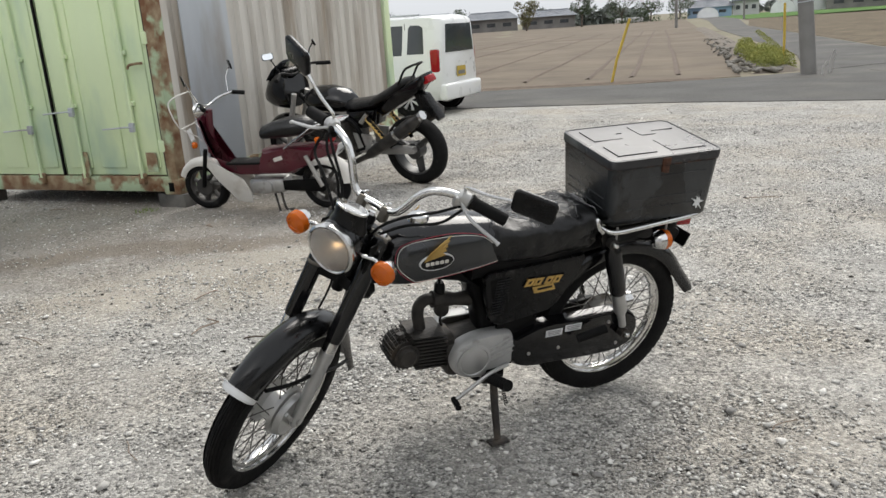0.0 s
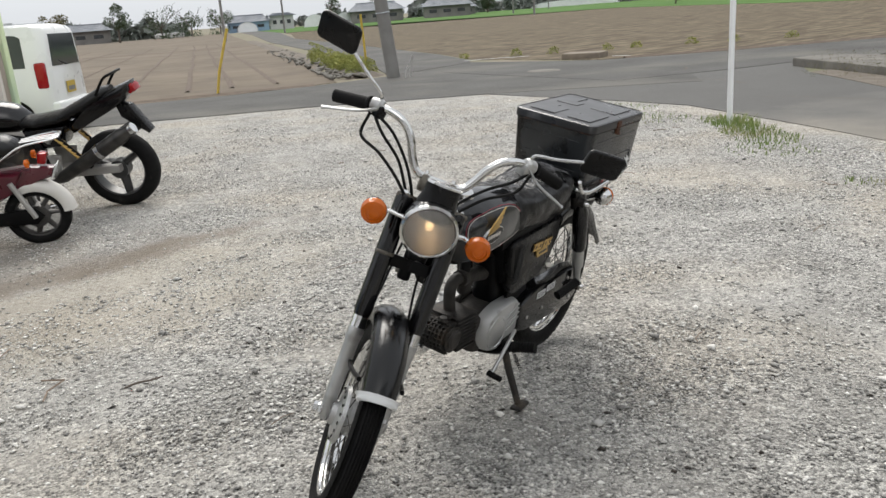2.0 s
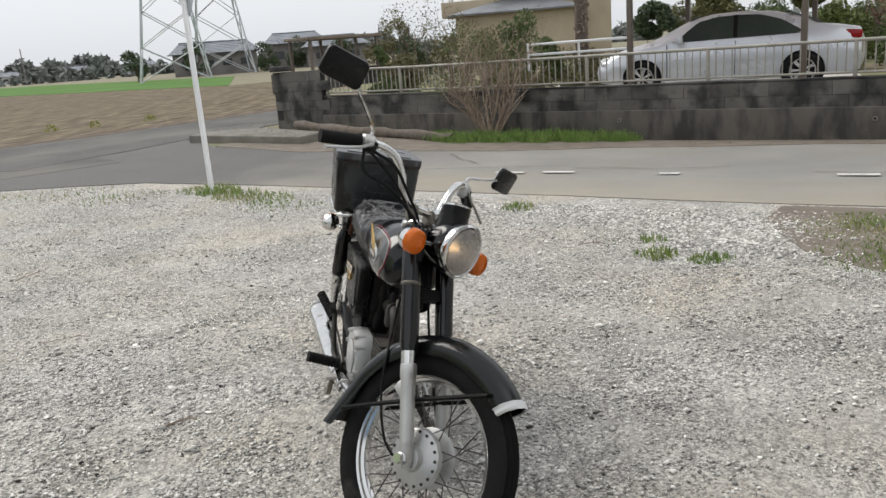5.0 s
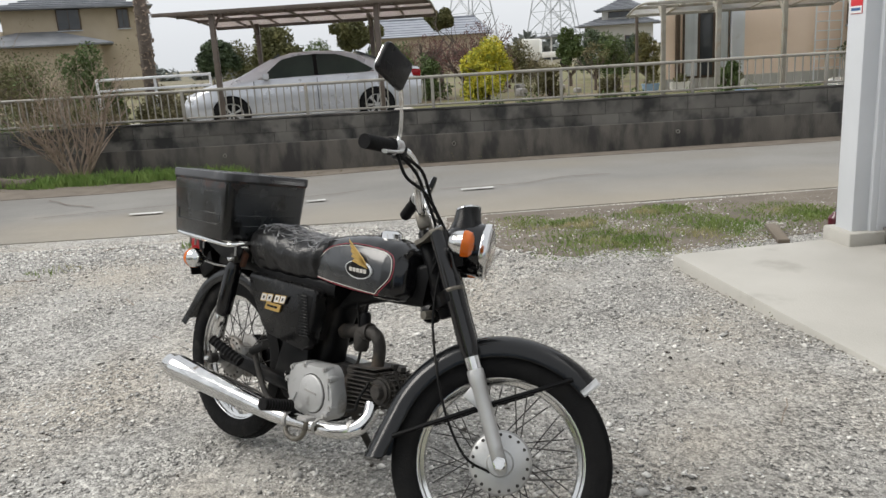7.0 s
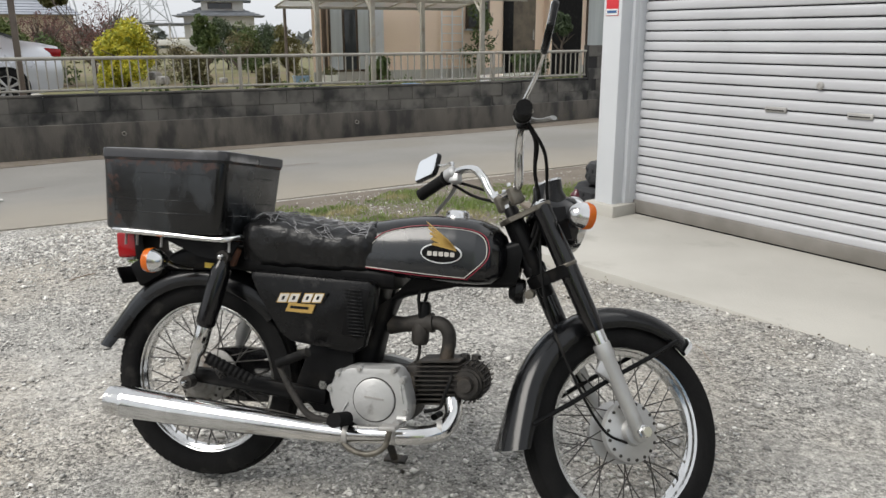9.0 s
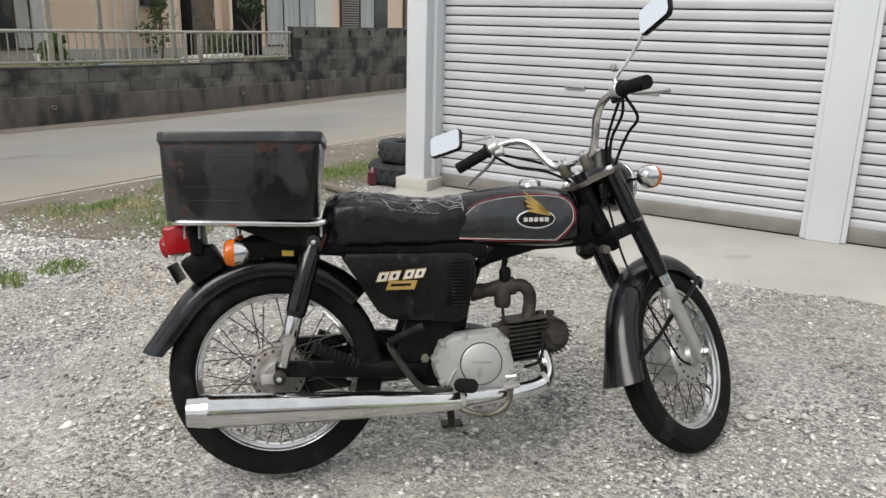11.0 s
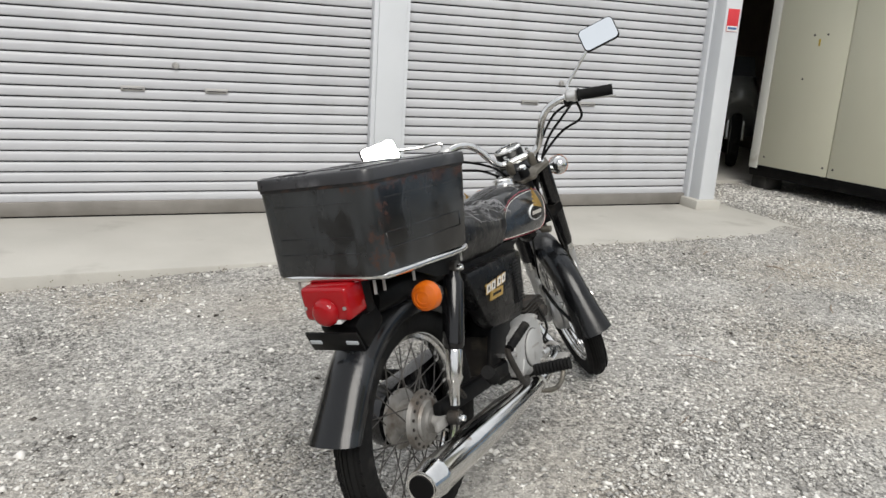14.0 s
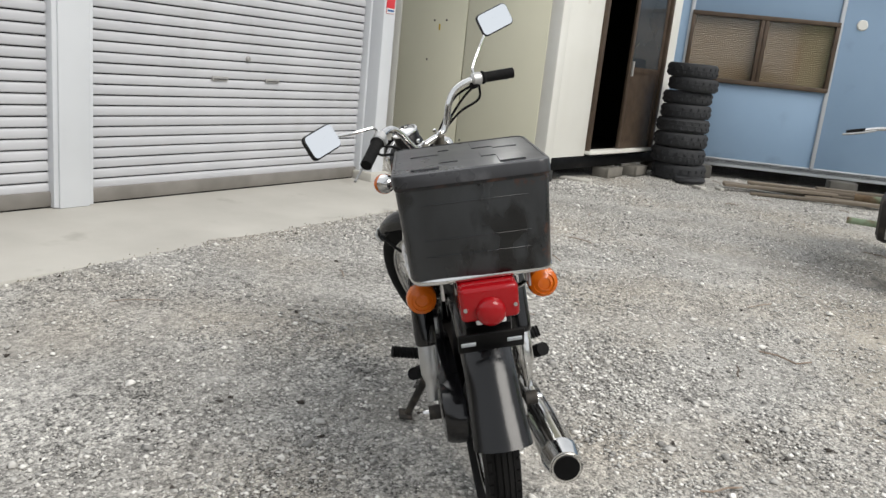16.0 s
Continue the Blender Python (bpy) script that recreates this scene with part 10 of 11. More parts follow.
for x, y, s in ((16.2, -4.6, 0.28), (17.5, -6.3, 0.22), (15.8, -5.9, 0.18), (18.4, -5.5, 0.3)):
    st = Box((s, s * 0.8, s * 0.7), bevel=s * 0.2)
    solid("garden_stone", st, STONE, "grey garden stone on the lawn", "stone", pose(x, y, GZ + s * 0.3, 0, 0, x * 40), "garden stones")

for k, (x, y, h, r, lf) in enumerate(((17.4, -2.6, 1.1, 0.6, LEAF_MID), (18.6, -4.9, 1.2, 0.6, LEAF_RED), (20.4, -2.6, 1.5, 0.9, LEAF_MID), (21.5, 1.6, 1.9, 0.8, LEAF_OLIVE), (22.2, -0.6, 1.7, 1.0, LEAF_MID), (19.8, -9.2, 1.5, 0.7, LEAF_MID), (22.5, -10.0, 1.7, 0.9, LEAF), (24, -7.6, 1.4, 1.0, LEAF_DRY), (17.0, -8.55, 1.45, 0.48, LEAF_OLIVE), (15.4, 7.6, 1.0, 0.6, LEAF_DRY), (20.6, 6.9, 1.5, 0.9, LEAF_DRY), (22.0, 9.6, 1.6, 0.9, LEAF), (15.2, -4.9, 0.7, 0.4, LEAF_DRY), (12.4, -4.9, 0.55, 0.3, LEAF_DRY), (11.4, -6.9, 0.7, 0.3, LEAF_MID), (25, -13, 1.5, 0.9, LEAF))):
    tree("shrub", "leafy garden shrub in the bed behind the fence", (x, y, GZ), h, r, lf, int(3600 * r / 0.6), 0.042, 200 + k, 0.03, 0.05, (1, 1, 0.95), clumps=18)

# dry bed and planters behind the fence
for k, (x, y, h, r, lf) in enumerate(((14.3, 3.7, 0.75, 0.5, LEAF_DRY), (15.0, 2.9, 0.6, 0.5, LEAF_DRY), (14.6, 4.6, 0.9, 0.5, LEAF_OLIVE), (16.3, 3.6, 0.8, 0.6, LEAF_DRY), (15.2, 5.4, 0.8, 0.55, LEAF_DRY), (13.2, 4.5, 0.5, 0.4, LEAF_DRY), (13.0, 3.5, 0.45, 0.35, LEAF_DRY), (13.7, 5.0, 0.55, 0.45, LEAF_OLIVE))):
    tree("shrub", "brown winter growth in the garden bed", (x, y, GZ), h, r, lf, 2200, 0.035, 260 + k, 0.02, 0.03, (1.2, 1.2, 0.8), clumps=14)
for x, y, w, c, label in ((13.72, -6.62, 0.36, BLUE_PANEL, "blue plastic planter box by the porch post"), (13.50, -7.20, 0.42, WHITE_PANEL, "white plastic planter box by the porch post"), (12.95, -8.20, 0.40, WHITE_PANEL, "white plastic planter box by the porch post")):
    m = pose(x, y, GZ, 0, 0, 72)
    pot = thing("planter", label, "planter", m, "planters")
    part("trough", skin(bmesh.new(), [[(px * w, py * 0.2, z) for px, py in rounded(1.0 * f, 1.0 * f, 0.12 * f, 3)] for f, z in ((0.84, 0.0), (0.97, 0.17), (1.04, 0.175), (1.04, 0.20), (0.95, 0.20), (0.90, 0.15))]), c, pot)
    leaf_cloud("plant", [(-0.1, 0, 0.26, 0.10), (0.06, 0, 0.24, 0.09), (0.0, 0.0, 0.33, 0.07)], 420, 0.022, LEAF_OLIVE, pot, seed=int(x * 10))

# beige two-storey house
HS = 1.9
BE = pose(46.2, 8.6, 1.22 - (1.22 - GZ) * HS, 0, 0, 96)
beige = house("house", "beige two-storey house with grey tiled roofs", BE, 3.2 * HS, 4.6 * HS, 2.80 * HS, 0.55 * HS, PLASTER, ROOF_TILE, ((0.06 * HS, 2.52 * HS, 0.52 * HS, 0.50 * HS), (-1.25 * HS, 2.50 * HS, 0.25 * HS, 0.45 * HS)), 0.40 * HS)
part("lower_wall", Box((3.2 * HS, 1.0 * HS, 2.2 * HS), (1.0 * HS, 2.75 * HS, 0.75 * HS)), PLASTER, beige, "beige ground-floor wall")
lowr = part("lower_roof", skin(bmesh.new(), [[(x * HS, y * HS, z * HS) for x, y, z in row] for row in ([(2.8, 2.3, 1.84), (2.8, 3.5, 1.84), (-0.9, 3.5, 1.84), (-0.9, 2.3, 1.84)], [(2.8, 2.3, 1.88), (2.8, 3.5, 1.88), (-0.9, 3.5, 1.88), (-0.9, 2.3, 1.88)], [(1.3, 2.3, 2.24), (1.3, 2.34, 2.24), (0.4, 2.34, 2.24), (0.4, 2.3, 2.24)])]), ROOF_TILE, beige, "grey tiled lower roof")
part("balcony", Box((1.5 * HS, 1.3 * HS, 0.42 * HS), (2.35 * HS, 1.9 * HS, 2.06 * HS), bevel=0.02), PLASTER, beige, "beige balcony wall")
part("balcony_rail", Tube([(1.65 * HS, 2.5 * HS, 2.42 * HS), (3.05 * HS, 2.5 * HS, 2.42 * HS), (3.05 * HS, 1.4 * HS, 2.42 * HS)], 0.03, 6), BLACK_STEEL, beige)
for k in range(6):
    part("balcony_post", Tube([((1.65 + 0.28 * k) * HS, 2.5 * HS, 2.26 * HS), ((1.65 + 0.28 * k) * HS, 2.5 * HS, 2.42 * HS)], 0.02, 5), BLACK_STEEL, beige)

# grey tiled farmhouse beyond the garden, on two levels
FH = pose(89.2, -48.9, -0.3, 0, 0, 58) @ Matrix.Diagonal((1.35, 1.35, 1.35, 1))
farm = house("house", "white farmhouse with stepped grey tile roofs", FH, 6.0, 5.0, 2.9, 1.0, FAR_WALL, ROOF_TILE, ((-1.4, 1.3, 1.6, 1.1), (1.4, 1.3, 1.4, 1.0)), 0.9, 0.35)
part("upper_wall", Box((3.6, 3.4, 1.3), (-0.3, 0, 3.6)), FAR_WALL, farm)
hip_roof(farm, pose(-0.3, 0, 0), 3.6, 3.4, 4.2, 0.9, 0.7, ROOF_TILE, 0.3)
window(farm, pose(-0.1, 1.72, 3.75), 2.0, 0.45, curtain=False)
part("porch_roof", Box((5.5, 1.6, 0.12), (4.8, 2.2, 2.15), (4, 0, 0)), ROOF_TILE, farm)
for x in (2.4, 4.2, 6.0, 7.3):
    part("porch_post", Box((0.14, 0.14, 2.2), (x, 2.8, 1.05)), FAR_WALL, farm)
house("house", "long low building with a grey roof beyond the garden", pose(85.0, -22.6, -0.3, 0, 0, 78), 12.0, 8, 3.6, 1.9, PLASTER, PALE_ROOF, ((-3, 1.4, 1.4, 1.0), (0, 1.4, 1.4, 1.0), (3, 1.4, 1.4, 1.0)), 0.6, 0.9)
truck = thing("truck", "small white kei truck far behind the garden", "truck", pose(40, -16.3, GZ, 0, 0, 60))
part("cab", Box((1.1, 1.35, 1.2), (0.9, 0, 1.05), bevel=0.12), WHITE_PANEL, truck)
part("windscreen", Box((0.03, 1.15, 0.5), (1.44, 0, 1.3), (0, -8, 0)), DARK_GLASS, truck)
part("bed", Box((1.9, 1.4, 0.3), (-0.7, 0, 0.75), bevel=0.02), WHITE_PANEL, truck)
for x in (-1.0, 0.85):
    for y in (-0.6, 0.6):
        part("wheel", Lathe([(0.0, -0.07), (0.25, -0.07), (0.27, 0), (0.25, 0.07), (0, 0.07)], (x, y, 0.27), "y", 16), RUBBER, truck)
perg = thing("pergola", "dark timber pergola behind the wall corner", "pergola", pose(33.5, 17.2, -0.2, 0, 0, -30))
part("roof", Box((4.2, 2.0, 0.14), (0, 0, 2.25), bevel=0.02), TIMBER, perg)
for x in (-1.9, -0.2, 1.9):
    for y in (-0.8, 0.8):
        part("post", Box((0.12, 0.12, 2.4), (x, y, 1.05)), BROWN_STEEL, perg)
solid("boundary_wall", Box((9.5, 0.15, 0.95), bevel=0.01), OLD_WALL, "dark boundary wall behind the lane", "wall", pose(36.0, 17.5, 0.12, 0, 0, -28))
tree("tree", "round bare brown tree behind the pergola", (36.5, 15.2, -0.2), 3.0, 0.95, LEAF_DRY, 2500, 0.06, 71, 0.06, 0.2)
tree("shrub", "light green shrub beside the pergola", (33.5, 14.9, -0.2), 1.9, 0.55, LEAF_MID, 3640, 0.057, 72, 0.04, 0.1)


# ---- far distance ----
def pylon(x, y, h, rz, seed=0):
    p = thing("pylon", "grey steel lattice power pylon in the distance", "pylon", pose(x, y, -0.3, 0, 0, rz), "power pylons")
    bm = bmesh.new()
    lev = [0, 0.14, 0.28, 0.42, 0.55, 0.68, 0.78, 0.88, 1.0]
    hw = [h * 0.12 * (1 - f) ** 1.3 + h * 0.018 for f in lev]
    for sx in (-1, 1):
        for sy in (-1, 1):
            tube(bm, [(sx * w, sy * w, f * h) for f, w in zip(lev, hw)], h * 0.004, 4)
    for i in range(len(lev) - 1):
        for sy in (-1, 1):
            a, b, za, zb = hw[i], hw[i + 1], lev[i] * h, lev[i + 1] * h
            for q in ([(-a, sy * a, za), (b, sy * b, zb)], [(a, sy * a, za), (-b, sy * b, zb)], [(-b, sy * b, zb), (b, sy * b, zb)], [(sy * a, -a, za), (sy * b, b, zb)], [(sy * a, a, za), (sy * b, -b, zb)]):
                tube(bm, q, h * 0.0024, 3)
    part("tower", bm, FAR_STEEL, p, smooth=0)
    for f in (0.70, 0.82, 0.94):
        for s in (-1, 1):
            part("arm", Tube([(0, 0, f * h + h * 0.02), (s * h * 0.15, 0, f * h)], [h * 0.006, h * 0.002], 4), FAR_STEEL, p)
    return p


FAR_STEEL = mat("galvanised_lattice", (0.42, 0.44, 0.46), (0.36, 0.38, 0.40), scale=0.5, rough=0.6)
# next two: far roof and wall colours, paled to carry the distance haze
FAR_ROOF = mat("hazed_slate_roof", (0.16, 0.175, 0.20), (0.23, 0.245, 0.27), scale=0.4, rough=0.7)
FAR_PALE = mat("hazed_far_wall", (0.52, 0.52, 0.52), (0.42, 0.42, 0.42), scale=0.3, rough=0.8)
DUN_WALL = mat("dun_far_wall", (0.20, 0.19, 0.18), (0.13, 0.125, 0.12), scale=0.5, rough=0.85)
pylon(215, -74, 44, 20)
pylon(212, -97, 42, 20)
pylon(262, -124, 42, 20)
pylon(86, 62, 30, 35)
pylon(104, 66, 30, 35)
pylon(237, 322, 40, 35)


def far_house(x, y, w, d, h, rise, rz, wall_mat=FAR_WALL, roof_mat=FAR_ROOF, label="distant house with a grey tiled roof"):
    o = thing("house", label, "house", pose(x, y, -0.35, 0, 0, rz), "distant houses")
    part("wall", Box((w, d, h), (0, 0, h / 2)), wall_mat, o)
    hip_roof(o, None, w, d, h, rise, 0.8, roof_mat, 0.75)
    for k in range(3):
        part("window", Box((w * 0.16, 0.1, h * 0.28), (w * (k - 1) * 0.3, -d / 2 - 0.02, h * 0.55)), DARK_GLASS, o)


for x, y, w, d, h, r, rz in ((-22, 122, 12, 8, 3.2, 1.6, 5), (-10, 118, 11, 8, 3.0, 1.5, -8), (-2.5, 119, 9, 7, 3.0, 1.4, 4), (6, 121, 9, 7, 2.8, 1.3, -5), (45.5, 112, 9, 7, 2.7, 1.6, -20), (54, 106, 8, 6, 2.6, 1.5, -25), (63, 118, 5, 5, 2.0, 1.1, -30),
                             (165, 190, 14, 9, 3.4, 1.6, -45), (180, 180, 12, 8, 3.2, 1.5, -45), (150, 205, 12, 8, 3.2, 1.5, -40), (130, 215, 12, 9, 3.4, 1.6, -40), (196, 170, 13, 9, 3.6, 1.6, -50), (110, 225, 11, 8, 3.3, 1.5, -30), (200, 150, 12, 9, 3.6, 1.6, -55), (118, 78, 10, 7, 3.6, 1.6, -55), (112, 70, 9, 7, 3.4, 1.5, -60), (128, 66, 10, 8, 4.2, 1.6, -60), (132, 84, 12, 8, 4.0, 1.6, -60), (120, 55, 9, 7, 3.2, 1.4, -60)):
    near = y > 100 and x < 70
    far = 1.45 if math.hypot(x, y) > 150 and x > 100 else 1.62 if near else 1.0
    far_house(x * far, y * far, w * (1.35 if near else 1), d, h, r * 1.1, rz, FAR_PALE if far == 1.45 else DUN_WALL)
far_house(54, 193, 5.5, 5, 3.2, 0.5, -15, FAR_PALE, FAR_ROOF, "white farm building with a grey roof")
far_house(46.5, 195, 9.5, 6, 2.3, 1.5, -15, BLUE_PANEL, FAR_ROOF, "low blue-grey shed with a pale roof")


def greenhouse(x, y, w, h, length, rz):
    o = thing("greenhouse", "white film tunnel greenhouse", "greenhouse", pose(x, y, -0.35, 0, 0, rz), "greenhouses")
    ring = [(w / 2 * math.cos(math.pi * k / 12), h * math.sin(math.pi * k / 12) ** 0.8) for k in range(13)]
    part("film", Slab(ring, 0, length, UPRIGHT), GREENHOUSE, o, smooth=50)
    for k in range(5):
        part("hoop", Tube([(p[0] * 1.01, -length * k / 4, p[1] * 1.01) for p in ring], 0.04, 4), FAR_STEEL, o)


for x, y in ((60.0, 186), (63.5, 186), (67.5, 185)):
    greenhouse(x, y, 5.2, 2.8, 14, 162)
greenhouse(44.5, 188.0, 4.5, 2.2, 10, 170)
greenhouse(146, 203, 26, 1.8, 10, 130)
for k, (x, y, h, r) in enumerate(((2.1, 90.4, 4.6, 1.7), (8.9, 100, 5.6, 1.8), (14.3, 104.5, 4.8, 3.0), (18, 106, 4.6, 2.6), (22, 108, 4.4, 2.4), (36, 104, 6.1, 1.9), (48, 118, 4.6, 1.9), (62, 108, 3.6, 1.3), (72, 125, 4.2, 1.7), (-6, 112, 4.4, 2.2), (-15, 108, 4.6, 2.2), (98, 66.6, 5.2, 2.2), (92, 72, 4.6, 1.9), (106, 60, 4.8, 2.2), (112, 50, 5, 2.4), (120, 62, 6, 2.6), (100, 40, 4.2, 2.4), (110, 30, 4.2, 2.6), (80, 88, 4.4, 1.8))):
    if y > 85 and x < 75:
        x, y, h, r = x * 1.75, y * 1.75, h * 1.5, r * 1.5
    tree("tree", "dark evergreen tree beyond the fields" if k != 0 else "orange-brown tree beyond the field", (x, y, -0.35), h, r, (LEAF_DRY if k in (0, 16, 17) else LEAF), 1300, 0.22, 100 + k, None, 0.25, (1, 1, 1.25), group="far trees", clumps=14)
# lane-side poles far off
for k, (x, y, h) in enumerate(((18, 88.6, 9), (78.5, 128, 6), (62, 96, 7), (108, 160, 9), (140, 170, 9), (165, 160, 9), (33, 118, 8))):
    solid("far_pole", Tube([(0, 0, -0.4), (0, 0, h)], [0.16, 0.12], 8), POLE_CONCRETE, "distant concrete utility pole", "pole", pose(x, y, -0.3), "far poles")
solid("far_tank", Box((6.5, 1.6, 1.1), bevel=0.2), FAR_PALE, "long white tank beyond the field", "tank", pose(28.5, 197, 0.3, 0, 0, -8))
# wooded ridge on the horizon and treelines, HAZE_TREE ones paled for haze
def treeline(name, label, pts, count, size, r, z0, material, seed):
    seeds, rng = [], random.Random(seed)
    for (x0, y0), (x1, y1) in zip(pts, pts[1:]):
        n = max(2, int(math.hypot(x1 - x0, y1 - y0) / (r * 1.1)))
        for i in range(n):
            f = i / n
            q = r * rng.uniform(0.5, 1.25)
            seeds.append((x0 + (x1 - x0) * f + rng.uniform(-r, r), y0 + (y1 - y0) * f + rng.uniform(-r, r), z0 + q * 0.6, q))
    ob = leaf_cloud(name, seeds, count, size, material, None, seed=seed)
    return tagged(ob, label, "woods", kind="stuff")


treeline("far_woods", "wooded ridge on the horizon, haze in its colour", [(170, 390), (249, 312), (283, 282), (330, 210), (350, 140), (345, 60)], 9000, 2.4, 5.5, -1.0, HAZE_TREE, 81)
treeline("far_woods", "haze-paled treeline between distant houses", [(60, 250), (120, 228), (165, 196), (190, 178), (215, 140), (200, 90)], 6000, 1.1, 2.4, -0.6, HAZE_TREE, 82)
treeline("far_woods", "haze-paled treeline beyond the ploughed field", [(-150, 225), (-66, 212), (-20, 206), (13, 208), (36, 214)], 5000, 1.3, 2.6, -0.4, HAZE_TREE, 83)
treeline("far_woods", "haze-paled treeline behind the garden", [(190, 70), (150, 20), (120, -20), (110, -50), (90, -80), (60, -100)], 6000, 0.9, 2.2, -0.5, HAZE_TREE, 84)
treeline("far_woods", "low hedges beyond the garden", [(36, 8), (34, -2), (33, -12), (30, -22)], 5200, 0.10, 0.6, -0.2, LEAF_DRY, 85)

# ---- clutter by the huts ----
def old_tyre(R, w, label, m, group=""):
    t = Lathe([(R * 0.62, -w * 0.36), (R * 0.80, -w * 0.5), (R * 0.93, -w * 0.47), (R, -w * 0.30), (R * 0.985, -w * 0.12), (R, -w * 0.05), (R, w * 0.05), (R * 0.985, w * 0.12), (R, w * 0.30), (R * 0.93, w * 0.47), (R * 0.80, w * 0.5), (R * 0.62, w * 0.36), (R * 0.58, 0)], n=36, close=True)
    o = thing("tyre", label, "tyre", m, group)
    part("casing", t, OLD_RUBBER, o, smooth=45)
    lug = part("tread_block", Box((0.018, R * 0.10, w * 0.20), bevel=0.003, seg=1), OLD_RUBBER, o)
    lug.matrix_basis = pose(R - 0.004, 0, w * 0.18)
    for k in range(1, 40):
        a = 360 * k / 20
        share("tread_block", lug, pose(0, 0, 0, 0, 0, a + (9 if k >= 20 else 0)) @ pose(R - 0.004, 0, w * (0.18 if k < 20 else -0.18)), o)
    return o


rt = random.Random(5)
h = 0.0
for k in range(8):
    w = (0.185, 0.18, 0.165, 0.16, 0.155, 0.15, 0.15, 0.155)[k]
    R = (0.30, 0.30, 0.295, 0.29, 0.275, 0.27, 0.27, 0.275)[k]
    old_tyre(R, w, "worn black car tyre in a tall stack", pose(-6.92 + rt.uniform(-0.025, 0.025), 2.42 + rt.uniform(-0.02, 0.03), h + w / 2, rt.uniform(-1.5, 1.5), rt.uniform(-1.5, 1.5), rt.uniform(0, 90)), "tyre stack")
    h += w
solid("rubber_scrap", Lathe([(0.06, 0), (0.15, 0), (0.17, 0.03), (0.15, 0.06), (0.06, 0.05)], n=22, close=True), OLD_RUBBER, "flat ring of old rubber at the tyre stack", "scrap", pose(-6.52, 2.62, 0.01, 4, -3, 20))


def hollow_block(m, label):
    b = thing("concrete_block", label, "block", m, "hollow blocks")
    part("face", Box((0.39, 0.028, 0.10), (0, 0.081, 0.05), bevel=0.004), OLD_SLAB, b)
    part("face", Box((0.39, 0.028, 0.10), (0, -0.081, 0.05), bevel=0.004), OLD_SLAB, b)
    for x in (-0.18, -0.06, 0.06, 0.18):
        part("web", Box((0.03, 0.134, 0.10), (x, 0, 0.05), bevel=0.003), OLD_SLAB, b)


hollow_block(pose(-6.10, 1.78, 0.005, 0, 0, -12), "pale hollow concrete block by the hut door")
hollow_block(pose(-6.62, 1.98, 0.01, 0, 0, -8), "pale hollow concrete block beside the tyre stack")
for k, (x, y, z, rz, L, w) in enumerate(((-6.75, 3.7, 0.03, 97, 1.5, 0.10), (-6.62, 3.55, 0.06, 110, 1.2, 0.09), (-6.85, 4.0, 0.085, 99, 1.6, 0.12), (-6.7, 4.5, 0.03, 92, 1.4, 0.11), (-6.9, 4.8, 0.06, 96, 1.5, 0.14), (-6.45, 3.9, 0.025, 102, 1.3, 0.07), (-6.95, 4.5, 0.11, 98, 1.2, 0.12))):
    solid("plank", Box((L, w, 0.032), bevel=0.004), TIMBER, "weathered grey timber plank stacked by the blue hut", "plank", pose(x, y, z + 0.01, 0, rt.uniform(-1.5, 1.5), rz), "lumber")
solid("drain_board", Box((0.42, 0.03, 0.26), bevel=0.004), TIMBER, "short upright board by the blue hut", "board", pose(-6.75, 5.25, 0.13, 8, 0, 98))
for x, y in ((-7.3, 2.6), (-7.55, 4.2), (-7.9, 5.9)):
    solid("concrete_block", Box((0.19, 0.30, 0.15), bevel=0.008), BLOCK, "grey block under the blue hut", "block", pose(x - 0.12, y, 0.075, 0, 0, 14), "hut blocks")
for x, y, s in ((-6.2, 2.75, 0.14), (-6.35, 2.95, 0.10), (-5.35, 1.62, 0.3)):
    solid("flat_stone", Box((s, s * 0.55, 0.035), bevel=0.012), CONCRETE, "flat pale paving fragment on the gravel", "stone", pose(x, y, 0.015, 0, 0, x * 50))

# black motorcycle parked by the blue hut, only its flank end seen
PK = Matrix.Translation((-2.75, 4.24, 0.0)) @ pose(0, 0, 0, 0, 0, -6.5) @ pose(0, 0, 0, 3, 0, 0)
pk = thing("motorcycle", "black parked motorcycle with worn pegs and blue lever", "motorcycle", PK)
plain_wheel(pk, (0.0, 0, 0.29), 0.29, 0.08, ALU, 24)
plain_wheel(pk, (-1.22, 0, 0.29), 0.29, 0.09, ALU, 24)
part("engine", Box((0.42, 0.30, 0.30), (-0.55, 0, 0.36), bevel=0.05), GREASE, pk)
part("cylinder", Box((0.16, 0.18, 0.26), (-0.42, 0, 0.58), (0, 15, 0), 0.02), GREASE, pk)
part("fuel_tank", Box((0.5, 0.26, 0.22), (-0.42, 0, 0.76), (0, -4, 0), 0.08, 3), PAINT, pk)
part("seat", Box((0.62, 0.24, 0.11), (-0.95, 0, 0.74), (0, 3, 0), 0.045, 3), VINYL, pk)
part("mudguard", mudguard(bmesh.new(), Vector((0, 0, 0.29)), 0.335, 40, 165, 0.055, 0.04), PAINT, pk, "", None, 45)
part("rear_mudguard", mudguard(bmesh.new(), Vector((-1.22, 0, 0.29)), 0.335, 30, 160, 0.06, 0.04), PAINT, pk, "", None, 45)
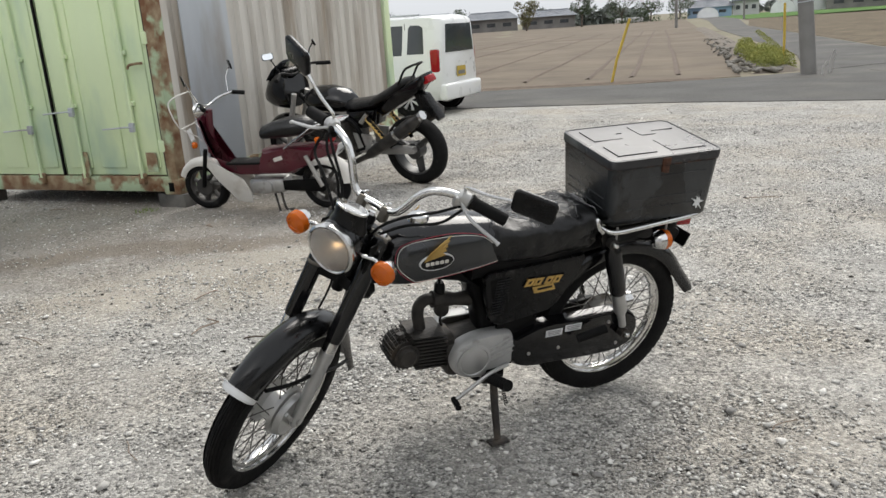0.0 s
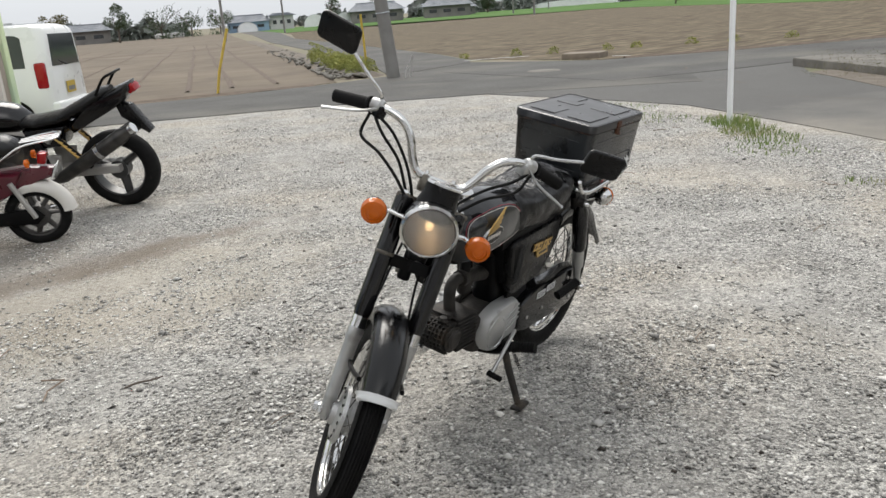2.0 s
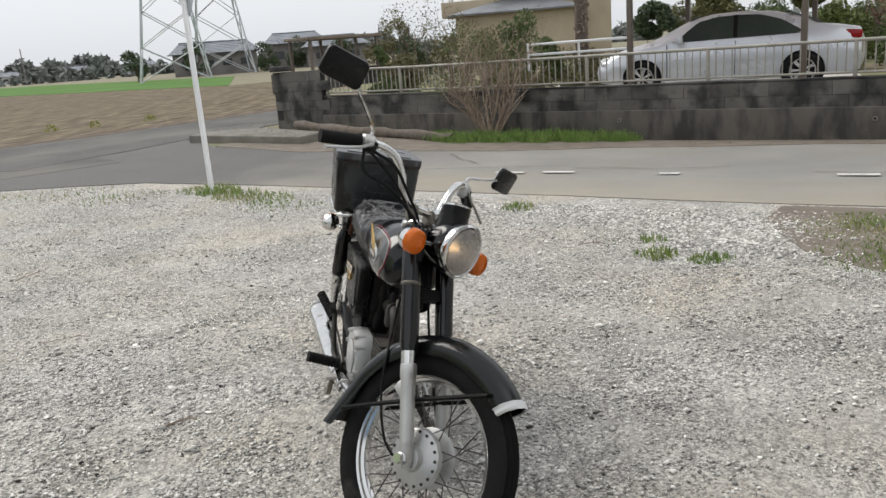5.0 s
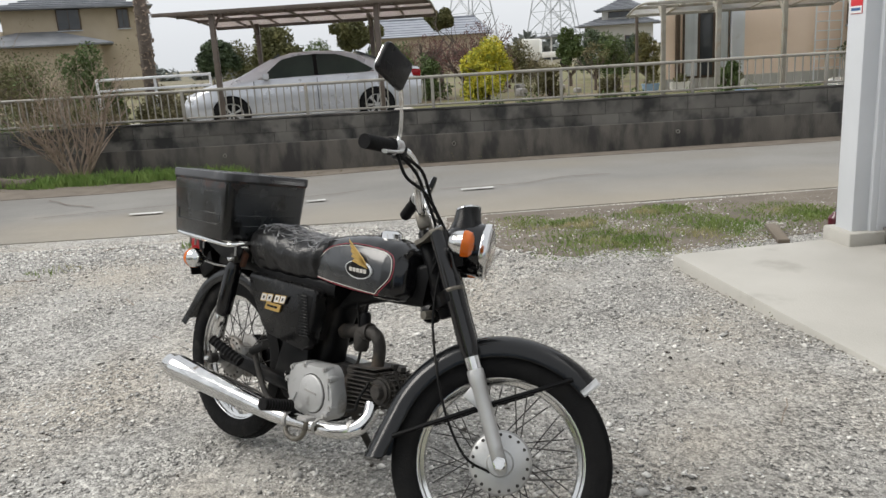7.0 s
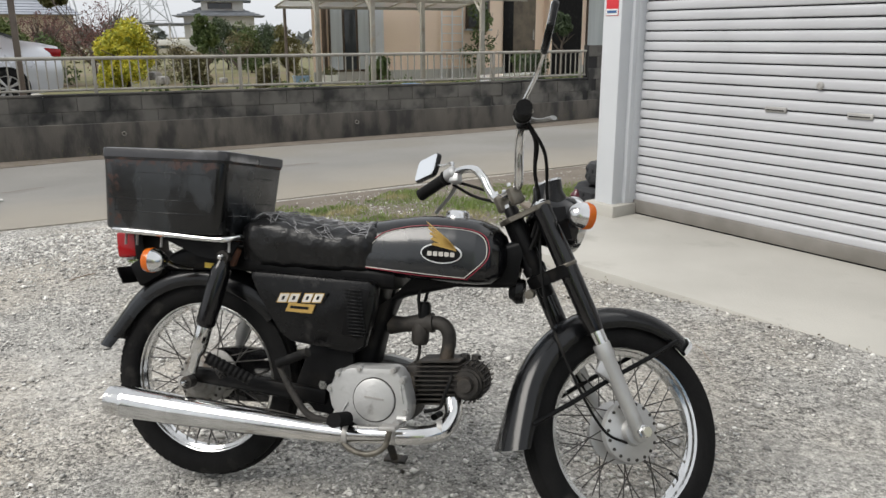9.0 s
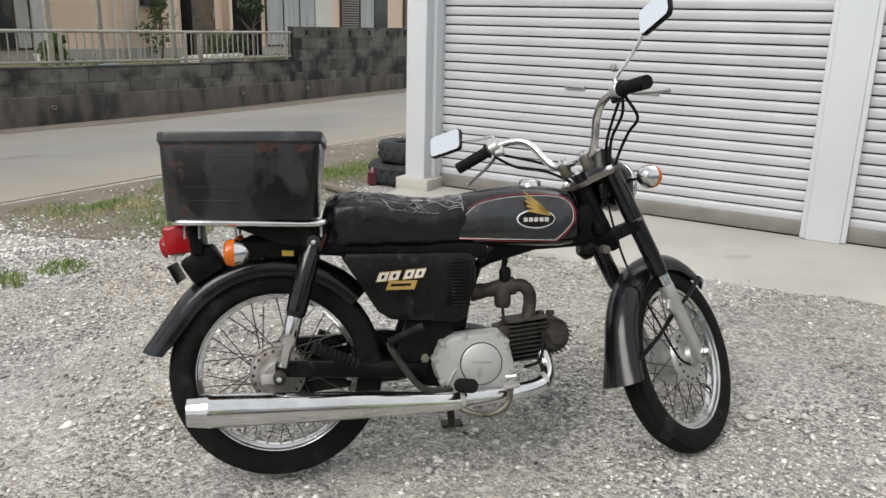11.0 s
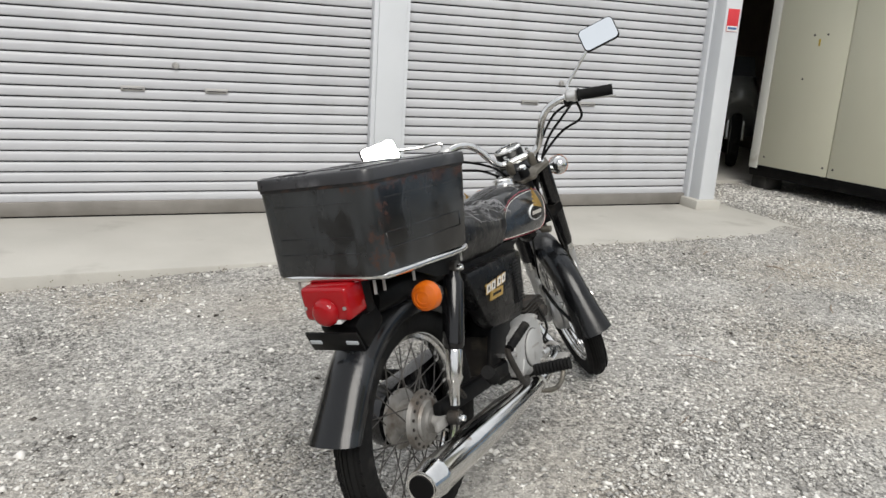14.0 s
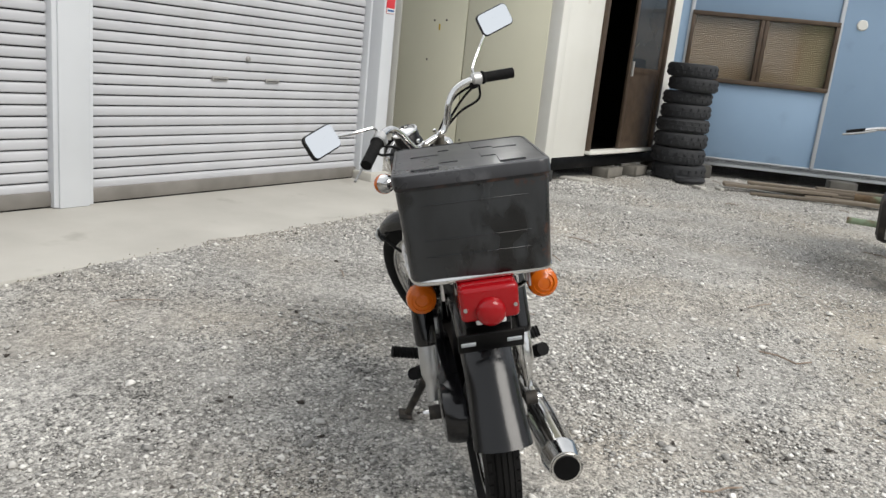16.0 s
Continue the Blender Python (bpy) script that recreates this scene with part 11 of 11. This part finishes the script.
for s in (-1, 1):
    part("fork_leg", Tube([(0.0, 0.075 * s, 0.29), (-0.22, 0.075 * s, 0.82)], 0.02, 10), ALU, pk)
    part("handlebar", Tube(smooth_line([(-0.22, 0.03 * s, 0.86), (-0.22, 0.13 * s, 0.93), (-0.25, 0.24 * s, 0.93), (-0.30, 0.36 * s, 0.90)], 4), 0.012, 8), CHROME, pk)
    part("grip", Tube([(-0.27, 0.30 * s, 0.915), (-0.31, 0.40 * s, 0.895)], 0.018, 10), RUBBER, pk)
    part("lever", Tube([(-0.22, 0.24 * s, 0.92), (-0.20, 0.33 * s, 0.90), (-0.23, 0.42 * s, 0.885)], 0.007, 6), BLUE_PANEL if s > 0 else ALU, pk)
    part("peg", Tube([(-0.55, 0.12 * s, 0.30), (-0.55, 0.33 * s, 0.31)], 0.022, 10), RUST, pk)
    part("lower_peg", Tube([(-0.72, 0.12 * s, 0.44), (-0.72, 0.31 * s, 0.45)], 0.024, 10), RUST, pk)
part("headlight", Lathe([(0.02, -0.1), (0.07, -0.07), (0.085, 0), (0.08, 0.015), (0, 0.025)], (-0.10, 0, 0.80), "x", 24), CHROME, pk)
part("stand", Tube([(-0.6, 0.12, 0.28), (-0.55, 0.30, -0.03)], 0.012, 8), BLACK_STEEL, pk)

# silver fairing machine standing in the gap beside the hut
SG2 = pose(-5.78, -1.28, 0.03, 0, 0, 40)
# silver darkened in colour so the machine sits dim in the gap's shade
DULL_SILVER = mat("dim_silver_paint", (0.20, 0.205, 0.20), (0.15, 0.155, 0.15), scale=4, rough=0.35, metal=0.3)
sg = thing("motorcycle", "silver faired motorcycle standing in the dark gap", "motorcycle", SG2)
plain_wheel(sg, (0.10, 0, 0.30), 0.30, 0.11, ALU, 5)
plain_wheel(sg, (-1.30, 0, 0.30), 0.30, 0.13, ALU, 5)
part("fairing", skin(bmesh.new(), [[(x, y * w, z) for y, z in ((-1, zb), (-1.0, (zb + zt) / 2), (-0.55, zt), (0.55, zt), (1.0, (zb + zt) / 2), (1, zb))] for x, w, zb, zt in ((0.36, 0.06, 0.74, 0.80), (0.26, 0.15, 0.66, 0.93), (0.05, 0.21, 0.50, 1.02), (-0.25, 0.23, 0.32, 1.0), (-0.6, 0.20, 0.28, 0.9), (-0.85, 0.12, 0.35, 0.85))]), DULL_SILVER, sg, "silver fairing", smooth=60)
part("nose_line", Tube(smooth_line([(0.34, -0.05, 0.79), (0.24, -0.14, 0.84), (0.03, -0.205, 0.86), (-0.25, -0.232, 0.82)], 4), 0.006, 6), BLACK_STEEL, sg)
part("windscreen", Slab([(-0.13, 0), (0.13, 0), (0.10, 0.26), (-0.10, 0.26)], 0, 0.006, pose(0.12, 0, 0.98, 55, 0, 90)), DARK_GLASS, sg)
part("seat", Box((0.7, 0.26, 0.12), (-1.05, 0, 0.80), (0, 4, 0), 0.05, 3), VINYL, sg)
part("fork", Tube([(0.10, 0.08, 0.30), (-0.08, 0.08, 0.85)], 0.025, 10), CHROME, sg)
part("fork", Tube([(0.10, -0.08, 0.30), (-0.08, -0.08, 0.85)], 0.025, 10), CHROME, sg)

# tyres and red scraps behind the garage corner, plank on the verge
old_tyre(0.29, 0.16, "worn tyre lying behind the garage corner", pose(2.25, -1.28, gz(2.3, -1.1) + 0.09, 0, 0, 0), "scrap tyres")
old_tyre(0.28, 0.16, "worn tyre lying behind the garage corner", pose(2.19, -1.32, gz(2.3, -1.1) + 0.25, 2, -2, 30), "scrap tyres")
solid("red_can", Lathe([(0, 0), (0.045, 0), (0.05, 0.015), (0.05, 0.10), (0.03, 0.12), (0.02, 0.14), (0, 0.14)], n=20), MAROON, "small dark red can standing on the tyres", "can", pose(2.42, -1.05, gz(2.3, -1.1) + 0.0))
solid("plank", Box((0.42, 0.075, 0.026), bevel=0.004), TIMBER, "weathered plank lying on the grass verge", "plank", pose(2.52, -0.66, gz(2.5, -0.66) + 0.03, 0, 2, 152))

# twig and a larger stone on the gravel before the motorcycle
solid("twig", Tube(smooth_line([(-0.07, 0, 0.004), (-0.02, 0.006, 0.007), (0.03, 0.0, 0.006), (0.07, 0.008, 0.005)], 4), [0.003] + [0.004] * 10 + [0.002] * 2, 6), BARK, "thin dark twig lying on the gravel", "twig", pose(-0.53, 3.46, gz(-0.53, 3.46) + 0.012, 0, 0, 4))

# ---- loose stones of the yard ----
def stone_mat():
    m = mat("crushed_stone", (0.50, 0.488, 0.462), (0.38, 0.37, 0.348), scale=30, rough=0.9, bump=0.2, bscale=120)
    nt, ln = m.node_tree.nodes, m.node_tree.links
    bsdf = nt["Principled BSDF"]
    base = bsdf.inputs["Base Color"].links[0].from_socket
    ge = nt.new("ShaderNodeNewGeometry")
    mr = nt.new("ShaderNodeMapRange")
    mr.inputs["To Min"].default_value, mr.inputs["To Max"].default_value = 0.44, 1.88
    hs = nt.new("ShaderNodeHueSaturation")
    ln.new(ge.outputs["Random Per Island"], mr.inputs["Value"])
    ln.new(mr.outputs[0], hs.inputs["Value"])
    ln.new(base, hs.inputs["Color"])
    ln.new(hs.outputs[0], bsdf.inputs["Base Color"])
    return m


CRUSHED = stone_mat()
CRUMB = mat("dark_crumb", (0.060, 0.050, 0.042), (0.030, 0.026, 0.022), scale=30, rough=0.95)


def clear_of(x, y):
    """True where loose stone lies: off the apron, the huts, the container and the roads."""
    p = GARAGE.inverted() @ Vector((x, y, 0))
    if -1.5 < p.x < 4.35 and p.y < 1.2 - 0.043 * max(0, p.x + 1.4):
        return False
    p = HUT.inverted() @ Vector((x, y, 0))
    if 0.1 < p.x < 3 and p.y < -0.05:
        return False
    p = BH.inverted() @ Vector((x, y, 0))
    if p.y > 0.3:
        return False
    p = CONT.inverted() @ Vector((x, y, 0))
    return x < 4.2 + 0.235 * y - (0.02 * max(0, y - 6) ** 2 if y > 6 else 0) + 0.15 or y > 11


def scatter_stones(name, label, count, spread, lo, hi, power, seed, material, centre=(0.0, 3.2), around=None):
    rng = np.random.default_rng(seed)
    if around:
        pick = rng.integers(0, len(around), count * 3)
        ar = np.array(around)
        xy = ar[pick, :2] + rng.normal(size=(count * 3, 2)) * ar[pick, 2:3]
    else:
        a, q = rng.uniform(0, 6.283, count * 3), spread * rng.uniform(0, 1, count * 3) ** 0.62
        xy = np.stack([centre[0] + q * np.cos(a), centre[1] + q * np.sin(a)], 1)
    lie = []
    for px, py in xy.tolist():
        drift = noise.noise((px * 1.1, py * 1.1, 7.0)) + 0.6 * noise.noise((px * 3.4, py * 3.4, 1.0))
        damp = math.hypot(px + 2.5, py - 5.7) < 1.6 or math.hypot((px + 0.7 + 0.5 * drift) / 1.7, (py - 5.15 - 0.25 * (px + 0.7)) / 0.42) < 1
        if clear_of(px, py) and py < 13.4 and (around or (rng.random() < 0.55 + 0.8 * drift and not (damp and rng.random() < 0.8))):
            lie.append((px, py))
    xy = lie[:count]
    n = len(xy)
    size = lo + (hi - lo) * rng.uniform(0, 1, n) ** power
    z = np.array([gz(x, y) + lumps(x, y) for x, y in xy])
    unit = np.array([(1, 0, 0), (-1, 0, 0), (0, 1, 0), (0, -1, 0), (0, 0, 1), (0, 0, -1)], float)
    v = unit[None] * rng.uniform(0.55, 1.15, (n, 6, 1)) + rng.uniform(-0.28, 0.28, (n, 6, 3))
    ang = rng.uniform(0, 6.283, n)
    c, s = np.cos(ang), np.sin(ang)
    v *= np.stack([size, size * rng.uniform(0.55, 0.95, n), size * rng.uniform(0.28, 0.60, n)], 1)[:, None, :] * 0.5
    x = v[:, :, 0] * c[:, None] - v[:, :, 1] * s[:, None]
    y = v[:, :, 0] * s[:, None] + v[:, :, 1] * c[:, None]
    xy = np.array(xy)
    v = np.stack([x + xy[:, 0:1], y + xy[:, 1:2], v[:, :, 2] + (z + size * 0.11)[:, None]], 2).reshape(-1, 3)
    tri = np.array([(0, 2, 4), (2, 1, 4), (1, 3, 4), (3, 0, 4), (2, 0, 5), (1, 2, 5), (3, 1, 5), (0, 3, 5)])
    f = (tri[None] + (np.arange(n) * 6)[:, None, None]).reshape(-1, 3)
    me = bpy.data.meshes.new(name)
    me.vertices.add(n * 6)
    me.vertices.foreach_set("co", v.astype(np.float32).ravel())
    me.loops.add(n * 24)
    me.loops.foreach_set("vertex_index", f.astype(np.int32).ravel())
    me.polygons.add(n * 8)
    me.polygons.foreach_set("loop_start", np.arange(0, n * 24, 3, dtype=np.int32))
    me.update(calc_edges=True)
    me.materials.append(material)
    return tagged(new(name, me), label, "gravel", kind="stuff")


scatter_stones("fine_grit", "fine pale grit over the trodden yard", 100000, 6.0, 0.006, 0.016, 1.6, 1, CRUSHED)
scatter_stones("loose_gravel", "grey crushed gravel lying in drifts on the yard", 115000, 8.6, 0.010, 0.030, 1.8, 5, CRUSHED)
scatter_stones("loose_stones", "loose grey stones on the yard", 4500, 10.0, 0.016, 0.060, 3.2, 2, CRUSHED)
scatter_stones("soil_crumbs", "dark crumbs of earth and bark on the gravel", 1500, 9.0, 0.010, 0.034, 2.5, 6, CRUMB)
edge = [(4.9, 3.1, 0.35), (4.4, 1.9, 0.35), (3.8, 1.6, 0.4), (3.9, 1.3, 0.3), (5.3, 4.6, 0.3), (4.6, 2.4, 0.3), (5.0, 4.0, 0.35), (-4.5, 1.0, 0.3), (-5.0, 1.75, 0.25), (-4.2, 0.4, 0.3), (3.4, 1.3, 0.3), (-4.4, 0.0, 0.25)]
scatter_stones("gravel_heap", "pale loose gravel gathered at the yard edges", 20000, 3, 0.010, 0.042, 1.7, 3, CRUSHED, around=edge)

# twigs on the gravel
bm = bmesh.new()
rw = random.Random(9)
for k in range(90):
    a, q = rw.uniform(0, 6.283), 7.5 * rw.random() ** 0.6
    x, y = 0.2 + q * math.cos(a), 3.2 + q * math.sin(a)
    if not clear_of(x, y):
        continue
    z, hd, L = gz(x, y) + lumps(x, y) + 0.008, rw.uniform(0, 6.283), rw.uniform(0.05, 0.24)
    pts = [(x + L * f * math.cos(hd + 0.5 * f * rw.uniform(-1, 1)), y + L * f * math.sin(hd), z + 0.006 * math.sin(3.1 * f)) for f in (0, 0.35, 0.7, 1)]
    tube(bm, pts, rw.uniform(0.0015, 0.004), 4)
tagged(part("twigs", bm, TWIG, smooth=0), "small dry twigs scattered on the gravel", "twigs", kind="stuff")

# dry leaves and dirt gathered along the apron edge and below the shutters
edge_pts = [GARAGE @ Vector((u, 1.20 - 0.043 * (u + 1.4) + 0.03, 0)) for u in [-1.3 + 0.16 * k for k in range(34)]]
tagged(leaf_cloud("edge_litter", [(p.x, p.y, gz(p.x, p.y) - 0.03, 0.07) for p in edge_pts], 900, 0.006, LEAF_DRY, seed=33), "dry leaf litter along the apron edge", "litter", kind="stuff")
tagged(leaf_cloud("edge_soil", [(p.x, p.y, gz(p.x, p.y) - 0.055, 0.08) for p in edge_pts], 2600, 0.008, DIRT, seed=34), "dark soil gathered along the apron edge", "soil", kind="stuff")
